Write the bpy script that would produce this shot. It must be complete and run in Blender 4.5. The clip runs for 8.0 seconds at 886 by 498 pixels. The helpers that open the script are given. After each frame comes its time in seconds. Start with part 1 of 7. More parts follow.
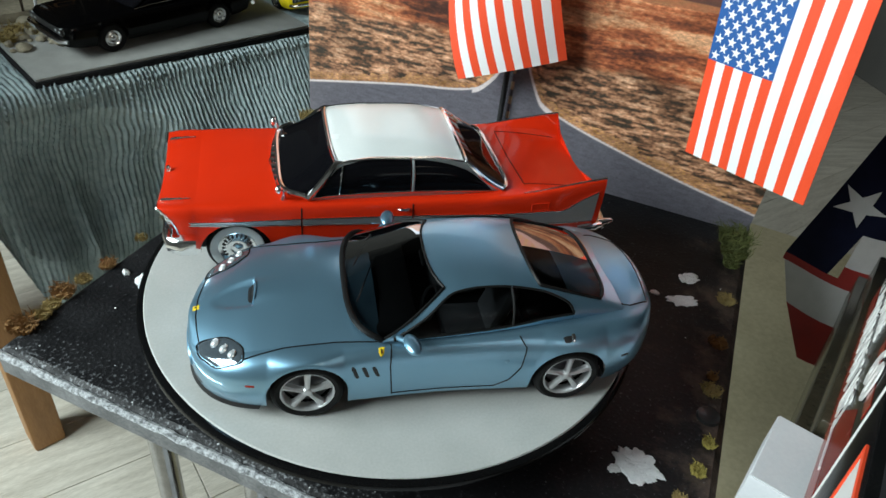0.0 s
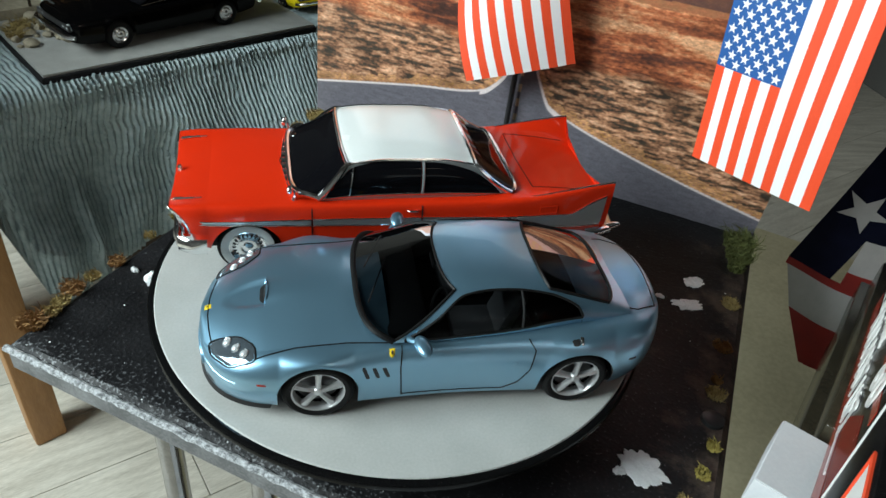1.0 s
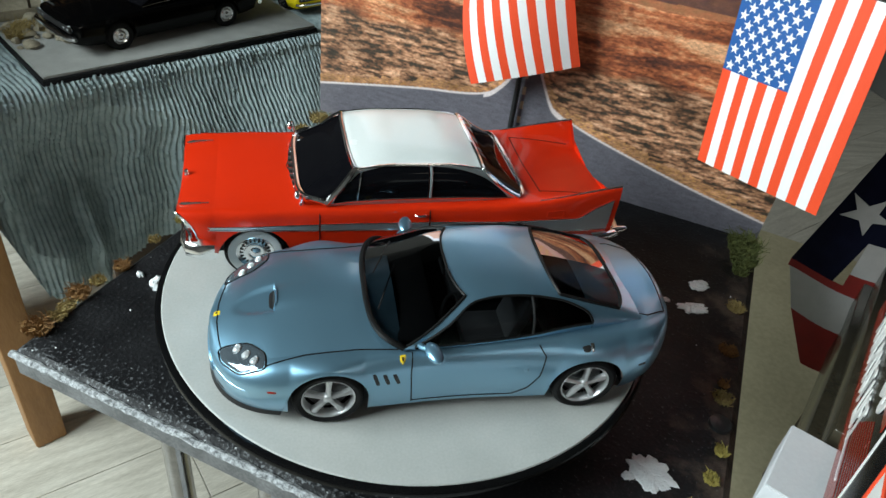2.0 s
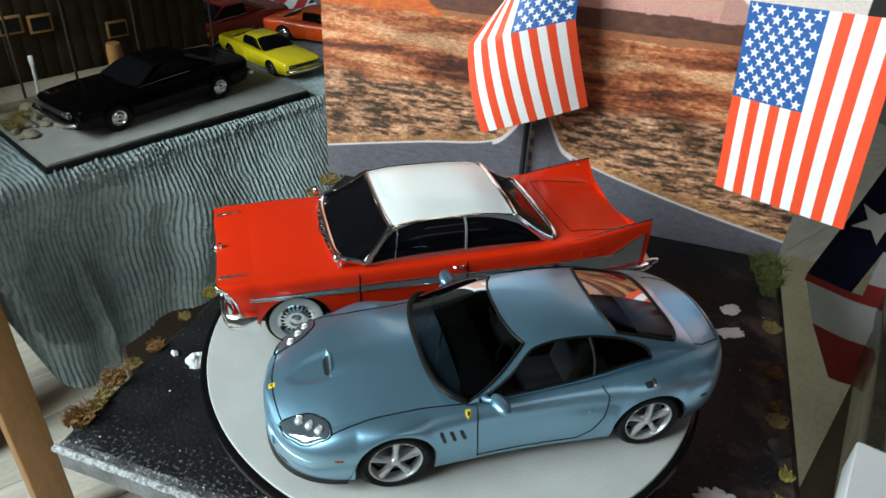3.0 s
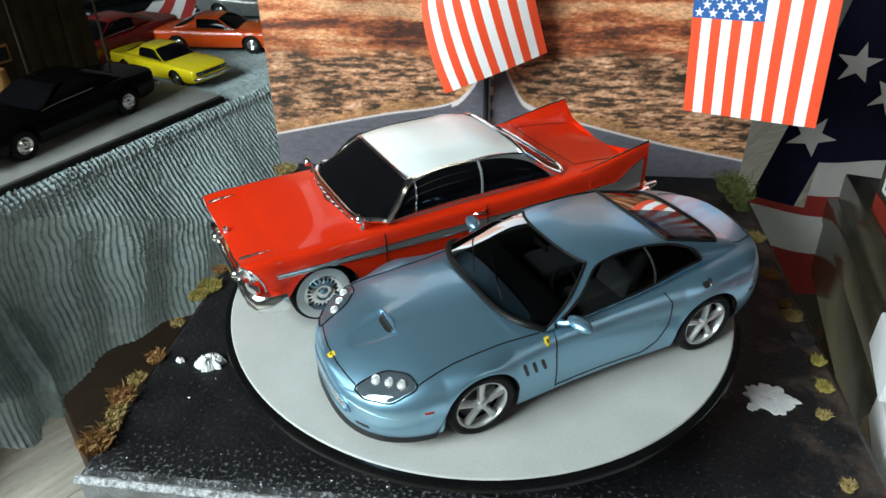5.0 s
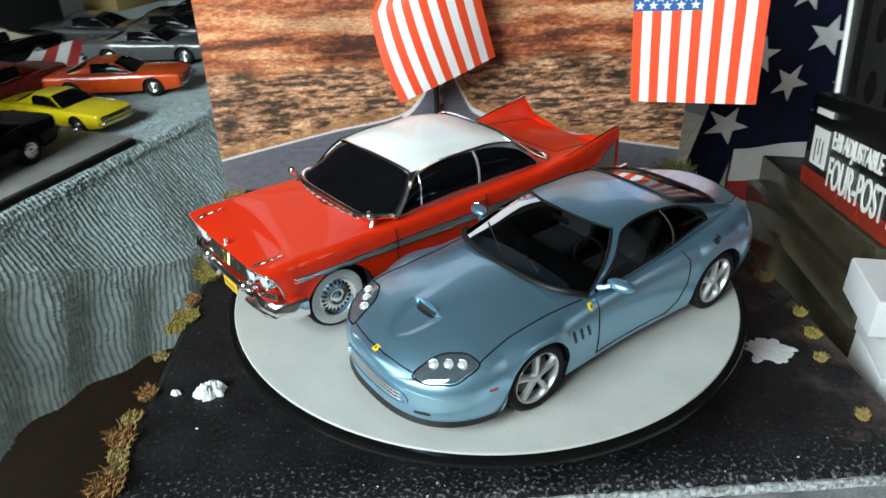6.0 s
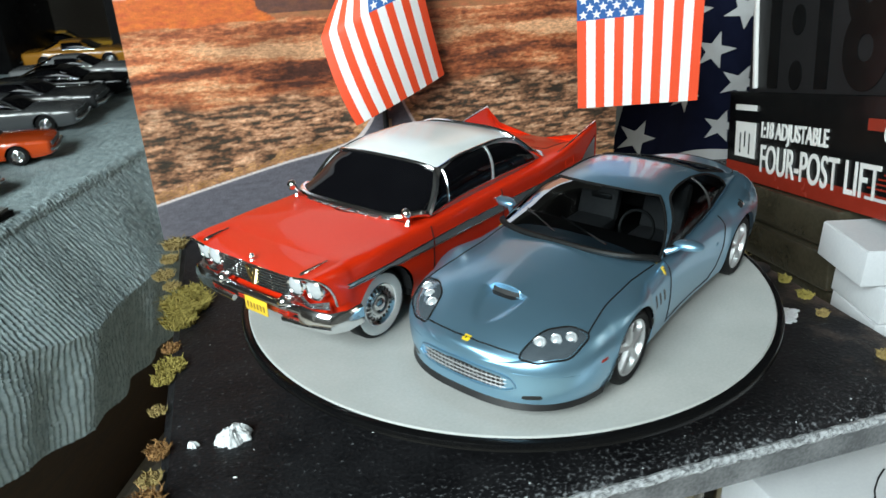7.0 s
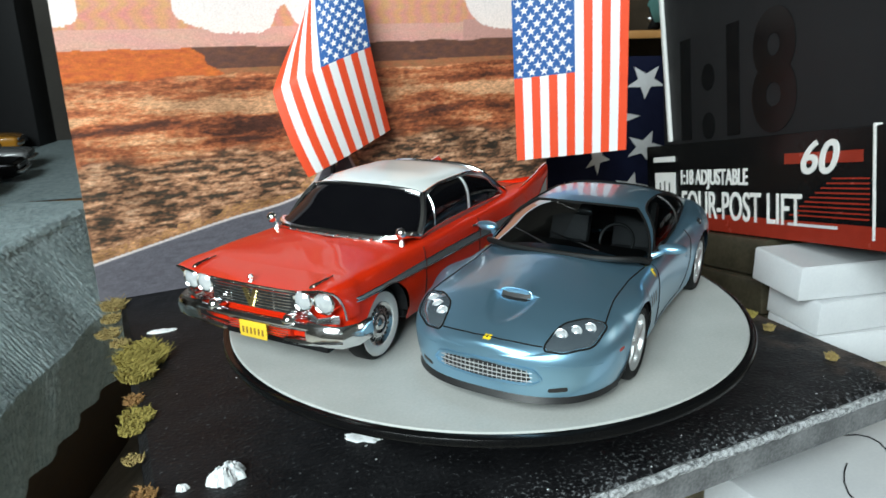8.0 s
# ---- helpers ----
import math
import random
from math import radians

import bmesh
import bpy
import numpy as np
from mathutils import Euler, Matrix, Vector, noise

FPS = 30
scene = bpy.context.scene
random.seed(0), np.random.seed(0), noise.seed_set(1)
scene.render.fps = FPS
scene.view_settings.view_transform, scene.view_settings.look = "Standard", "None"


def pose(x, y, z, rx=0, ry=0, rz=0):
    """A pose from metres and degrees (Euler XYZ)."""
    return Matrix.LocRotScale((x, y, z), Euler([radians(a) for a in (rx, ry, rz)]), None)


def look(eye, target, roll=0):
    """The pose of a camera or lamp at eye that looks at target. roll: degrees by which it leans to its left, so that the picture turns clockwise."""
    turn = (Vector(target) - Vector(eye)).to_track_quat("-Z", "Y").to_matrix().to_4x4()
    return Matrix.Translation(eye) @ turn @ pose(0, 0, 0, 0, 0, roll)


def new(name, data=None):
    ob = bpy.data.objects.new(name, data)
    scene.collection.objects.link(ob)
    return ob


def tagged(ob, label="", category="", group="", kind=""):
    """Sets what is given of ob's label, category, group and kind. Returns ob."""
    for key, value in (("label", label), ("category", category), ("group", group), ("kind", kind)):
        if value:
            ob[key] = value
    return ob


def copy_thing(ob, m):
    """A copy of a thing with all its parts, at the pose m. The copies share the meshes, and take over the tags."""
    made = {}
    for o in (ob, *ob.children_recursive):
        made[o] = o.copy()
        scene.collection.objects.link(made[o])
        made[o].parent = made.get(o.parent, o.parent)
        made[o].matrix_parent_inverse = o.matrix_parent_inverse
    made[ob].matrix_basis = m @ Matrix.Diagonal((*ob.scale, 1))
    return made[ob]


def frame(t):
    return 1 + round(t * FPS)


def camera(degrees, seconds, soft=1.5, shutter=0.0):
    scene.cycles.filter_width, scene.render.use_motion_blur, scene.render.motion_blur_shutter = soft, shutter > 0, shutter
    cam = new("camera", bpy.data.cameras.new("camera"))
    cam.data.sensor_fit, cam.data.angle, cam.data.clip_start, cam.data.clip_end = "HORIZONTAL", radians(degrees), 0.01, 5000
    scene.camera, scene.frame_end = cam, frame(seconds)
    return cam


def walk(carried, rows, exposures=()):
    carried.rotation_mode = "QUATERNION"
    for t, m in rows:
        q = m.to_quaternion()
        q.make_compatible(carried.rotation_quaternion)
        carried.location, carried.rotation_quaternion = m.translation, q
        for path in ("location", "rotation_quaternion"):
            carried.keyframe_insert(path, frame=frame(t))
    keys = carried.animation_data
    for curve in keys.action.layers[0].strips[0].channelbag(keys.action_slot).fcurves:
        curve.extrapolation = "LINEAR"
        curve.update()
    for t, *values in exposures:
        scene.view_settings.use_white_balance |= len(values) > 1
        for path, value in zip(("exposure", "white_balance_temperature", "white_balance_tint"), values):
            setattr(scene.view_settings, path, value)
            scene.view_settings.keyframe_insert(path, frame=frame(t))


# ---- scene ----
cam = camera(64.74, 8.0, shutter=0.45)
PATH = [
    (0, (-0.0717, -0.2916, 0.2958), (0.3349, 1.2516, -0.9098), 7.31),
    (0.5, (-0.0744, -0.2898, 0.2948), (0.3171, 1.2434, -0.9284), 7.56),
    (1, (-0.0784, -0.2915, 0.2985), (0.3309, 1.2487, -0.9100), 8.08),
    (1.5, (-0.0825, -0.2943, 0.2990), (0.3246, 1.2486, -0.9067), 8.13),
    (1.7, (-0.0833, -0.2917, 0.3004), (0.3329, 1.2453, -0.9097), 8.36),
    (2.8, (-0.1056, -0.2807, 0.2986), (0.3357, 1.2831, -0.8675), 6.36),
    (3, (-0.1158, -0.2792, 0.2986), (0.3432, 1.3303, -0.7963), 3.15),
    (3.5, (-0.1324, -0.2826, 0.2868), (0.3512, 1.3103, -0.8218), 2.35),
    (4, (-0.1505, -0.2760, 0.2798), (0.4166, 1.2833, -0.8369), 1.54),
    (4.2, (-0.1576, -0.2701, 0.2800), (0.4561, 1.2429, -0.8751), 1.20),
    (5.3, (-0.2063, -0.2553, 0.2519), (0.5995, 1.2489, -0.7911), -1.20),
    (5.5, (-0.2195, -0.2498, 0.2478), (0.6533, 1.2245, -0.7840), -1.42),
    (6, (-0.2559, -0.2334, 0.2351), (0.7739, 1.1719, -0.7472), -1.55),
    (6.5, (-0.2964, -0.2006, 0.2110), (0.9503, 1.0894, -0.6731), -0.88),
    (7, (-0.3300, -0.1621, 0.1945), (1.0579, 1.0157, -0.6342), -2.11),
    (7.5, (-0.3645, -0.1412, 0.1768), (1.1676, 0.9359, -0.5249), -2.56),
    (8, (-0.3781, -0.1274, 0.1605), (1.2691, 0.8436, -0.4260), -1.18),
]
walk(cam, [(t, look(eye, target, roll)) for t, eye, target, roll in PATH],
     [(0, -0.04), (3.5, 0.0), (5.5, 0.14), (6.5, 0.08), (8, -0.08)])

# ---- light: one wide window on the left, an added fill lamp behind, soft room ----
world = bpy.data.worlds.new("daylight")
scene.world = world
world.use_nodes = True
wn = world.node_tree.nodes
sky = wn.new("ShaderNodeTexSky")
sky.sky_type = "NISHITA"
sky.sun_disc = False
sky.sun_elevation, sky.sun_rotation = radians(35), radians(250)
world.node_tree.links.new(sky.outputs[0], wn["Background"].inputs[0])
wn["Background"].inputs[1].default_value = 0.1


def window_light(name, m, w, h, power, colour):
    d = bpy.data.lights.new(name, "AREA")
    d.shape, d.size, d.size_y, d.energy, d.color = "RECTANGLE", w, h, power, colour
    ob = new(name, d)
    ob.matrix_world = m
    return ob


window_light("window_daylight", look((-1.72, -0.20, 0.98), (0.0, 0.1, -0.05)), 1.1, 0.92, 80, (0.845, 0.985, 0.995))
# Added fill lamp, aimed at the floor on the right to brighten it.
window_light("added_floor_fill", look((1.15, -1.72, 0.95), (0.75, 0.4, -0.8)), 1.2, 1.0, 11, (1.0, 0.92, 0.76))
scene.view_settings.exposure = 0.0

# ---- mesh tools ----
class Shape:
    """Vertices and faces that grow piece by piece."""

    def __init__(self):
        self.v, self.f = [], []

    def add(self, verts, faces):
        n = len(self.v)
        self.v += [tuple(p) for p in verts]
        self.f += [tuple(i + n for i in q) for q in faces]
        return self

    def grid(self, fn, nu, nv, wrap_u=False, wrap_v=False):
        mu, mv = (nu if wrap_u else nu + 1), (nv if wrap_v else nv + 1)
        verts = [fn(i / nu, j / nv) for i in range(mu) for j in range(mv)]
        faces = [(i * mv + j, ((i + 1) % mu) * mv + j, ((i + 1) % mu) * mv + (j + 1) % mv, i * mv + (j + 1) % mv)
                 for i in range(nu) for j in range(nv)]
        return self.add(verts, faces)

    def box(self, c, s, r=0.0, m=None):
        """A box at centre c with sizes s and edges rounded by r."""
        bm = bmesh.new()
        bmesh.ops.create_cube(bm, size=1)
        for q in bm.verts:
            q.co = Vector((q.co.x * s[0], q.co.y * s[1], q.co.z * s[2]))
        if r > 0:
            bmesh.ops.bevel(bm, geom=bm.edges[:], offset=r, segments=2, profile=0.5, affect="EDGES")
        move = Matrix.Translation(c) if m is None else m @ Matrix.Translation(c)
        bm.verts.index_update()
        verts, faces = [move @ q.co for q in bm.verts], [[q.index for q in f.verts] for f in bm.faces]
        bm.free()
        return self.add(verts, faces)

    def tube(self, pts, r, n=8, closed=False, caps=True):
        """A round bar along points; r: a number, or one for each point."""
        pts = [Vector(p) for p in pts]
        k = len(pts)
        rs = r if isinstance(r, (list, tuple)) else [r] * k
        verts, side = [], None
        for i, p in enumerate(pts):
            a = pts[(i - 1) % k] if closed or i > 0 else p
            b = pts[(i + 1) % k] if closed or i < k - 1 else p
            d = (b - a).normalized() if (b - a).length > 1e-9 else Vector((1, 0, 0))
            if side is None:
                side = d.orthogonal().normalized()
            side = side - d * side.dot(d)
            side = side.normalized() if side.length > 1e-6 else d.orthogonal().normalized()
            up = d.cross(side)
            verts += [p + (side * math.cos(2 * math.pi * j / n) + up * math.sin(2 * math.pi * j / n)) * rs[i] for j in range(n)]
        last = k if closed else k - 1
        faces = [(i * n + j, i * n + (j + 1) % n, ((i + 1) % k) * n + (j + 1) % n, ((i + 1) % k) * n + j) for i in range(last) for j in range(n)]
        if caps and not closed:
            faces += [tuple(range(n - 1, -1, -1)), tuple(range((k - 1) * n, k * n))]
        return self.add(verts, faces)

    def lathe(self, profile, n=32, m=Matrix(), axis="z"):
        """Turns a profile of (radius, height) round an axis."""
        k, verts = len(profile), []
        for j in range(n):
            c, s = math.cos(2 * math.pi * j / n), math.sin(2 * math.pi * j / n)
            for r, h in profile:
                verts.append(m @ (Vector((r * c, r * s, h)) if axis == "z" else Vector((r * c, h, r * s))))
        faces = [(j * k + i, ((j + 1) % n) * k + i, ((j + 1) % n) * k + i + 1, j * k + i + 1) for j in range(n) for i in range(k - 1)]
        return self.add(verts, faces)

    def prism(self, outline, depth, m=Matrix()):
        """A flat outline (x, y) pushed out by depth along z, then placed by m."""
        n = len(outline)
        verts = [m @ Vector((x, y, 0)) for x, y in outline] + [m @ Vector((x, y, depth)) for x, y in outline]
        faces = [tuple(range(n - 1, -1, -1)), tuple(range(n, 2 * n))] + [(i, (i + 1) % n, n + (i + 1) % n, n + i) for i in range(n)]
        return self.add(verts, faces)

    def mapped(self, m):
        self.v = [tuple(m @ Vector(p)) for p in self.v]
        return self


def mesh_of(name, shape, material, smooth=True):
    me = bpy.data.meshes.new(name)
    me.from_pydata(shape.v, [], shape.f)
    me.materials.append(material)
    if smooth:
        me.shade_smooth()
        me.set_sharp_from_angle(angle=radians(38))
    return me


def part(name, shape, material, parent=None, label="", smooth=True):
    ob = new(name, mesh_of(name, shape, material, smooth))
    if parent is not None:
        ob.parent = parent
    return tagged(ob, label)


def holder(name, m, label, category, group="", kind=""):
    ob = new(name)
    ob.empty_display_size = 0.01
    ob.matrix_world = m
    return tagged(ob, label, category, group, kind)


def pchip(xs, ys):
    """A smooth curve through a few heights that never overshoots."""
    x, y = np.array(xs, float), np.array(ys, float)
    h, d = np.diff(x), np.diff(y) / np.diff(x)
    s = np.zeros(len(x))
    for i in range(1, len(x) - 1):
        if d[i - 1] * d[i] > 0:
            w1, w2 = 2 * h[i] + h[i - 1], h[i] + 2 * h[i - 1]
            s[i] = (w1 + w2) / (w1 / d[i - 1] + w2 / d[i])
    s[0], s[-1] = d[0], d[-1]

    def f(q):
        q = min(max(q, x[0]), x[-1])
        i = int(min(max(np.searchsorted(x, q) - 1, 0), len(x) - 2))
        t = (q - x[i]) / h[i]
        return float((1 + 2 * t) * (1 - t) ** 2 * y[i] + t * (1 - t) ** 2 * h[i] * s[i] + t * t * (3 - 2 * t) * y[i + 1] + t * t * (t - 1) * h[i] * s[i + 1])
    return f


def rounded(w, h, r, n=5):
    """The outline of a w by h rectangle with round corners, round the origin."""
    out = []
    for cx, cy, a0 in ((w / 2 - r, h / 2 - r, 0), (-w / 2 + r, h / 2 - r, 90), (-w / 2 + r, -h / 2 + r, 180), (w / 2 - r, -h / 2 + r, 270)):
        out += [(cx + r * math.cos(radians(a0 + 90 * i / n)), cy + r * math.sin(radians(a0 + 90 * i / n))) for i in range(n + 1)]
    return out


def wobble(p, scale, seed=0.0):
    return noise.noise(Vector(p) * scale + Vector((seed, seed * 1.7, -seed)))


# ---- materials ----
def surface(name, colour, other=None, rough=0.5, metal=0.0, scale=60.0, fine=900.0, bump=0.0, coat=0.0, spread=0.15,
            transmission=0.0, stretch=(1, 1, 1), spec=0.5, contrast=(0.35, 0.65), rough_var=0.08, emit=None):
    """A node material: two sizes of mottling between two colours, varied gloss, fine relief."""
    mat = bpy.data.materials.new(name)
    mat.use_nodes = True
    nt = mat.node_tree
    n, l = nt.nodes, nt.links
    b = n["Principled BSDF"]
    co = n.new("ShaderNodeTexCoord")
    mp = n.new("ShaderNodeMapping")
    mp.inputs["Scale"].default_value = stretch
    l.new(co.outputs["Object"], mp.inputs[0])
    big, small = n.new("ShaderNodeTexNoise"), n.new("ShaderNodeTexNoise")
    for t, s in ((big, scale), (small, fine)):
        t.inputs["Scale"].default_value = s
        t.inputs["Detail"].default_value = 5
        l.new(mp.outputs[0], t.inputs["Vector"])
    if other is None:
        other = tuple(min(1, c * (1 + spread)) for c in colour)
        colour = tuple(c * (1 - spread) for c in colour)
    mix = n.new("ShaderNodeMath")
    mix.operation = "MULTIPLY_ADD"
    mix.inputs[1].default_value, half = 0.55, n.new("ShaderNodeMath")
    half.operation, half.inputs[1].default_value = "MULTIPLY", 0.45
    l.new(small.outputs["Fac"], half.inputs[0])
    l.new(big.outputs["Fac"], mix.inputs[0])
    l.new(half.outputs[0], mix.inputs[2])
    ramp = n.new("ShaderNodeValToRGB")
    ramp.color_ramp.elements[0].position, ramp.color_ramp.elements[1].position = contrast
    ramp.color_ramp.elements[0].color, ramp.color_ramp.elements[1].color = (*colour, 1), (*other, 1)
    l.new(mix.outputs[0], ramp.inputs[0])
    l.new(ramp.outputs[0], b.inputs["Base Color"])
    rr = n.new("ShaderNodeMapRange")
    rr.inputs["To Min"].default_value, rr.inputs["To Max"].default_value = max(0.01, rough - rough_var), min(1, rough + rough_var)
    l.new(big.outputs["Fac"], rr.inputs["Value"])
    l.new(rr.outputs[0], b.inputs["Roughness"])
    b.inputs["Metallic"].default_value = metal
    b.inputs["Coat Weight"].default_value = coat
    b.inputs["Coat Roughness"].default_value = 0.03
    b.inputs["Transmission Weight"].default_value = transmission
    b.inputs["Specular IOR Level"].default_value = spec
    if bump:
        bp = n.new("ShaderNodeBump")
        bp.inputs["Strength"].default_value, bp.inputs["Distance"].default_value = bump, 0.001
        l.new(small.outputs["Fac"], bp.inputs["Height"])
        l.new(bp.outputs[0], b.inputs["Normal"])
    if emit:
        b.inputs["Emission Color"].default_value, b.inputs["Emission Strength"].default_value = (*emit[0], 1), emit[1]
    return mat


BLUE = surface("ice_blue_metallic_paint", (0.255, 0.475, 0.645), (0.275, 0.50, 0.67), rough=0.34, metal=0.86, scale=20, fine=3000, coat=0.7, rough_var=0.03)
RED = surface("red_enamel", (0.62, 0.022, 0.003), (0.66, 0.026, 0.004), rough=0.40, scale=20, coat=0.42, rough_var=0.04, spec=0.12)
WHITE_ROOF = surface("white_enamel", (0.72, 0.75, 0.74), (0.76, 0.79, 0.78), rough=0.25, scale=20, coat=0.5)
CHROME = surface("chrome", (0.86, 0.87, 0.88), (0.94, 0.94, 0.94), rough=0.15, metal=1, rough_var=0.06)
SILVER = surface("silver_wheel_paint", (0.62, 0.63, 0.64), (0.72, 0.73, 0.74), rough=0.32, metal=0.7)
SPEAR = surface("brushed_grey_trim", (0.38, 0.40, 0.405), (0.46, 0.475, 0.48), rough=0.34, metal=0.75, stretch=(8, 60, 60))
RUBBER = surface("tyre_rubber", (0.007, 0.007, 0.0075), (0.012, 0.012, 0.012), rough=0.62, spec=0.16)
WHITEWALL = surface("whitewall_rubber", (0.62, 0.62, 0.60), (0.70, 0.70, 0.68), rough=0.55)
BLACK = surface("black_plastic", (0.010, 0.010, 0.011), (0.018, 0.018, 0.018), rough=0.42)
MATT_BLACK = surface("dark_interior", (0.008, 0.008, 0.009), (0.014, 0.014, 0.015), rough=0.75, spec=0.15)
GASKET = surface("black_gasket", (0.007, 0.007, 0.007), (0.011, 0.011, 0.011), rough=0.45, spec=0.15)
TINT = surface("black_window_glass", (0.003, 0.003, 0.004), (0.004, 0.004, 0.005), rough=0.05, rough_var=0.02, spec=0.16)
GREY_SEAT = surface("grey_moulded_seat", (0.065, 0.065, 0.07), (0.10, 0.10, 0.105), rough=0.5)
YELLOW_BADGE = surface("yellow_badge", (0.75, 0.52, 0.02), (0.8, 0.58, 0.03), rough=0.3)
PLATE_YELLOW = surface("yellow_plate", (0.72, 0.47, 0.03), (0.78, 0.52, 0.04), rough=0.35)
LAMP_RED = surface("red_lens", (0.28, 0.02, 0.015), (0.33, 0.03, 0.02), rough=0.15)
GOLD = surface("gilt_emblem", (0.75, 0.58, 0.25), (0.8, 0.65, 0.3), rough=0.2, metal=1)
DISC = surface("grey_disc_card", (0.385, 0.395, 0.38), (0.465, 0.47, 0.455), rough=0.62, scale=35, fine=700, bump=0.08)
GLOSS_BLACK = surface("gloss_black_plastic", (0.0035, 0.0035, 0.004), (0.005, 0.005, 0.005), rough=0.18, spec=0.16)
STEEL = surface("chromed_steel_leg", (0.24, 0.24, 0.24), (0.36, 0.36, 0.36), rough=0.18, metal=1)
PINE = surface("amber_pine", (0.30, 0.135, 0.035), (0.42, 0.21, 0.07), rough=0.5, scale=14, fine=120, stretch=(6, 6, 0.7), bump=0.2)
TOWEL = surface("blue_grey_terry_towel", (0.26, 0.33, 0.35), (0.46, 0.54, 0.55), rough=0.95, scale=90, fine=1500, bump=1.0, spec=0.1)
# Colours of the unseen walls and ceiling, set dark to reduce bounced fill.
DIM_PLASTER = surface("dim_plaster_wall", (0.10, 0.095, 0.09), (0.13, 0.125, 0.115), rough=0.9, scale=6, fine=150, bump=0.2)
DIM_CEILING = surface("dim_ceiling_paint", (0.045, 0.043, 0.04), (0.06, 0.058, 0.055), rough=0.9, scale=6, fine=150, bump=0.1)
CARTON_WHITE = surface("white_carton", (0.52, 0.53, 0.55), (0.58, 0.59, 0.60), rough=0.55, scale=40, fine=500, bump=0.1)
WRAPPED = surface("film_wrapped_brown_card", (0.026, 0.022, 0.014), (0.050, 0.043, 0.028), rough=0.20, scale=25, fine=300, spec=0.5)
FROST = surface("chipped_white_edge", (0.09, 0.095, 0.10), (0.62, 0.64, 0.66), rough=0.75, scale=420, fine=2200, contrast=(0.40, 0.60), bump=0.8)
KRAFT = surface("beige_board", (0.40, 0.35, 0.25), (0.48, 0.43, 0.32), rough=0.8, scale=30, fine=500, bump=0.3)
BOX_BLACK = surface("printed_black_card", (0.004, 0.004, 0.0045), (0.007, 0.007, 0.007), rough=0.24, spec=0.10)
BOX_GREY = surface("printed_charcoal_card", (0.0125, 0.0125, 0.0135), (0.0155, 0.0155, 0.0165), rough=0.6, spec=0.15)
BOX_RED = surface("printed_red_card", (0.22, 0.020, 0.010), (0.27, 0.026, 0.014), rough=0.25)
BOX_WHITE = surface("printed_white", (0.70, 0.69, 0.67), (0.75, 0.74, 0.72), rough=0.35)
FLAG_RED = surface("red_paper", (0.78, 0.066, 0.016), (0.84, 0.076, 0.020), rough=0.6)
FLAG_WHITE = surface("white_paper", (0.80, 0.79, 0.80), (0.84, 0.83, 0.84), rough=0.6)
FLAG_BLUE = surface("blue_paper", (0.010, 0.085, 0.29), (0.016, 0.10, 0.33), rough=0.6)
CLOTH_NAVY = surface("navy_flag_cloth", (0.003, 0.004, 0.015), (0.006, 0.008, 0.024), rough=0.85, spec=0.1, fine=1500, bump=0.3)
CLOTH_RED = surface("red_flag_cloth", (0.22, 0.012, 0.01), (0.28, 0.018, 0.014), rough=0.85, fine=1500, bump=0.3)
CLOTH_WHITE = surface("white_flag_cloth", (0.42, 0.42, 0.43), (0.50, 0.50, 0.51), rough=0.85, fine=1500, bump=0.3)
SNOW = surface("white_filler", (0.74, 0.76, 0.78), (0.84, 0.86, 0.87), rough=0.8, scale=200, fine=1500, bump=0.8)
STRAW = surface("straw_fibre", (0.17, 0.115, 0.035), (0.36, 0.27, 0.10), rough=0.85, scale=150)
RUST_TUFT = surface("brown_fibre", (0.16, 0.075, 0.022), (0.32, 0.17, 0.055), rough=0.85, scale=150)
MOSS = surface("olive_fibre", (0.16, 0.125, 0.020), (0.34, 0.27, 0.065), rough=0.85, scale=150)
GREEN_TUFT = surface("dark_green_fibre", (0.05, 0.06, 0.012), (0.10, 0.11, 0.025), rough=0.85, scale=150)
GROUND_GREY = surface("grey_diorama_base", (0.22, 0.22, 0.21), (0.30, 0.30, 0.285), rough=0.85, scale=40, fine=600, bump=0.3)
STONE = surface("grit", (0.20, 0.17, 0.12), (0.34, 0.30, 0.22), rough=0.9, scale=120)
BARK = surface("dark_timber", (0.022, 0.015, 0.009), (0.048, 0.034, 0.021), rough=0.8, spec=0.2, scale=40)
LAMINATE = surface("grey_oak_laminate", (0.39, 0.355, 0.295), (0.66, 0.62, 0.54), rough=0.45, scale=7, fine=70, stretch=(1, 9, 1), bump=0.15)


def board_variation(mat):
    """Each board a little lighter or darker than the next."""
    n, l = mat.node_tree.nodes, mat.node_tree.links
    b = n["Principled BSDF"]
    old = b.inputs["Base Color"].links[0].from_socket
    info, rng, mul = n.new("ShaderNodeObjectInfo"), n.new("ShaderNodeMapRange"), n.new("ShaderNodeVectorMath")
    rng.inputs["To Min"].default_value, rng.inputs["To Max"].default_value = 0.84, 1.1
    mul.operation = "SCALE"
    l.new(info.outputs["Random"], rng.inputs["Value"])
    l.new(old, mul.inputs[0])
    l.new(rng.outputs[0], mul.inputs["Scale"])
    l.new(mul.outputs[0], b.inputs["Base Color"])


board_variation(LAMINATE)

# ---- the room ----
FLOOR_Z, CEIL_Z = -0.745, 1.65
X0, X1, Y0, Y1 = -1.9, 2.3, -1.9, 2.6


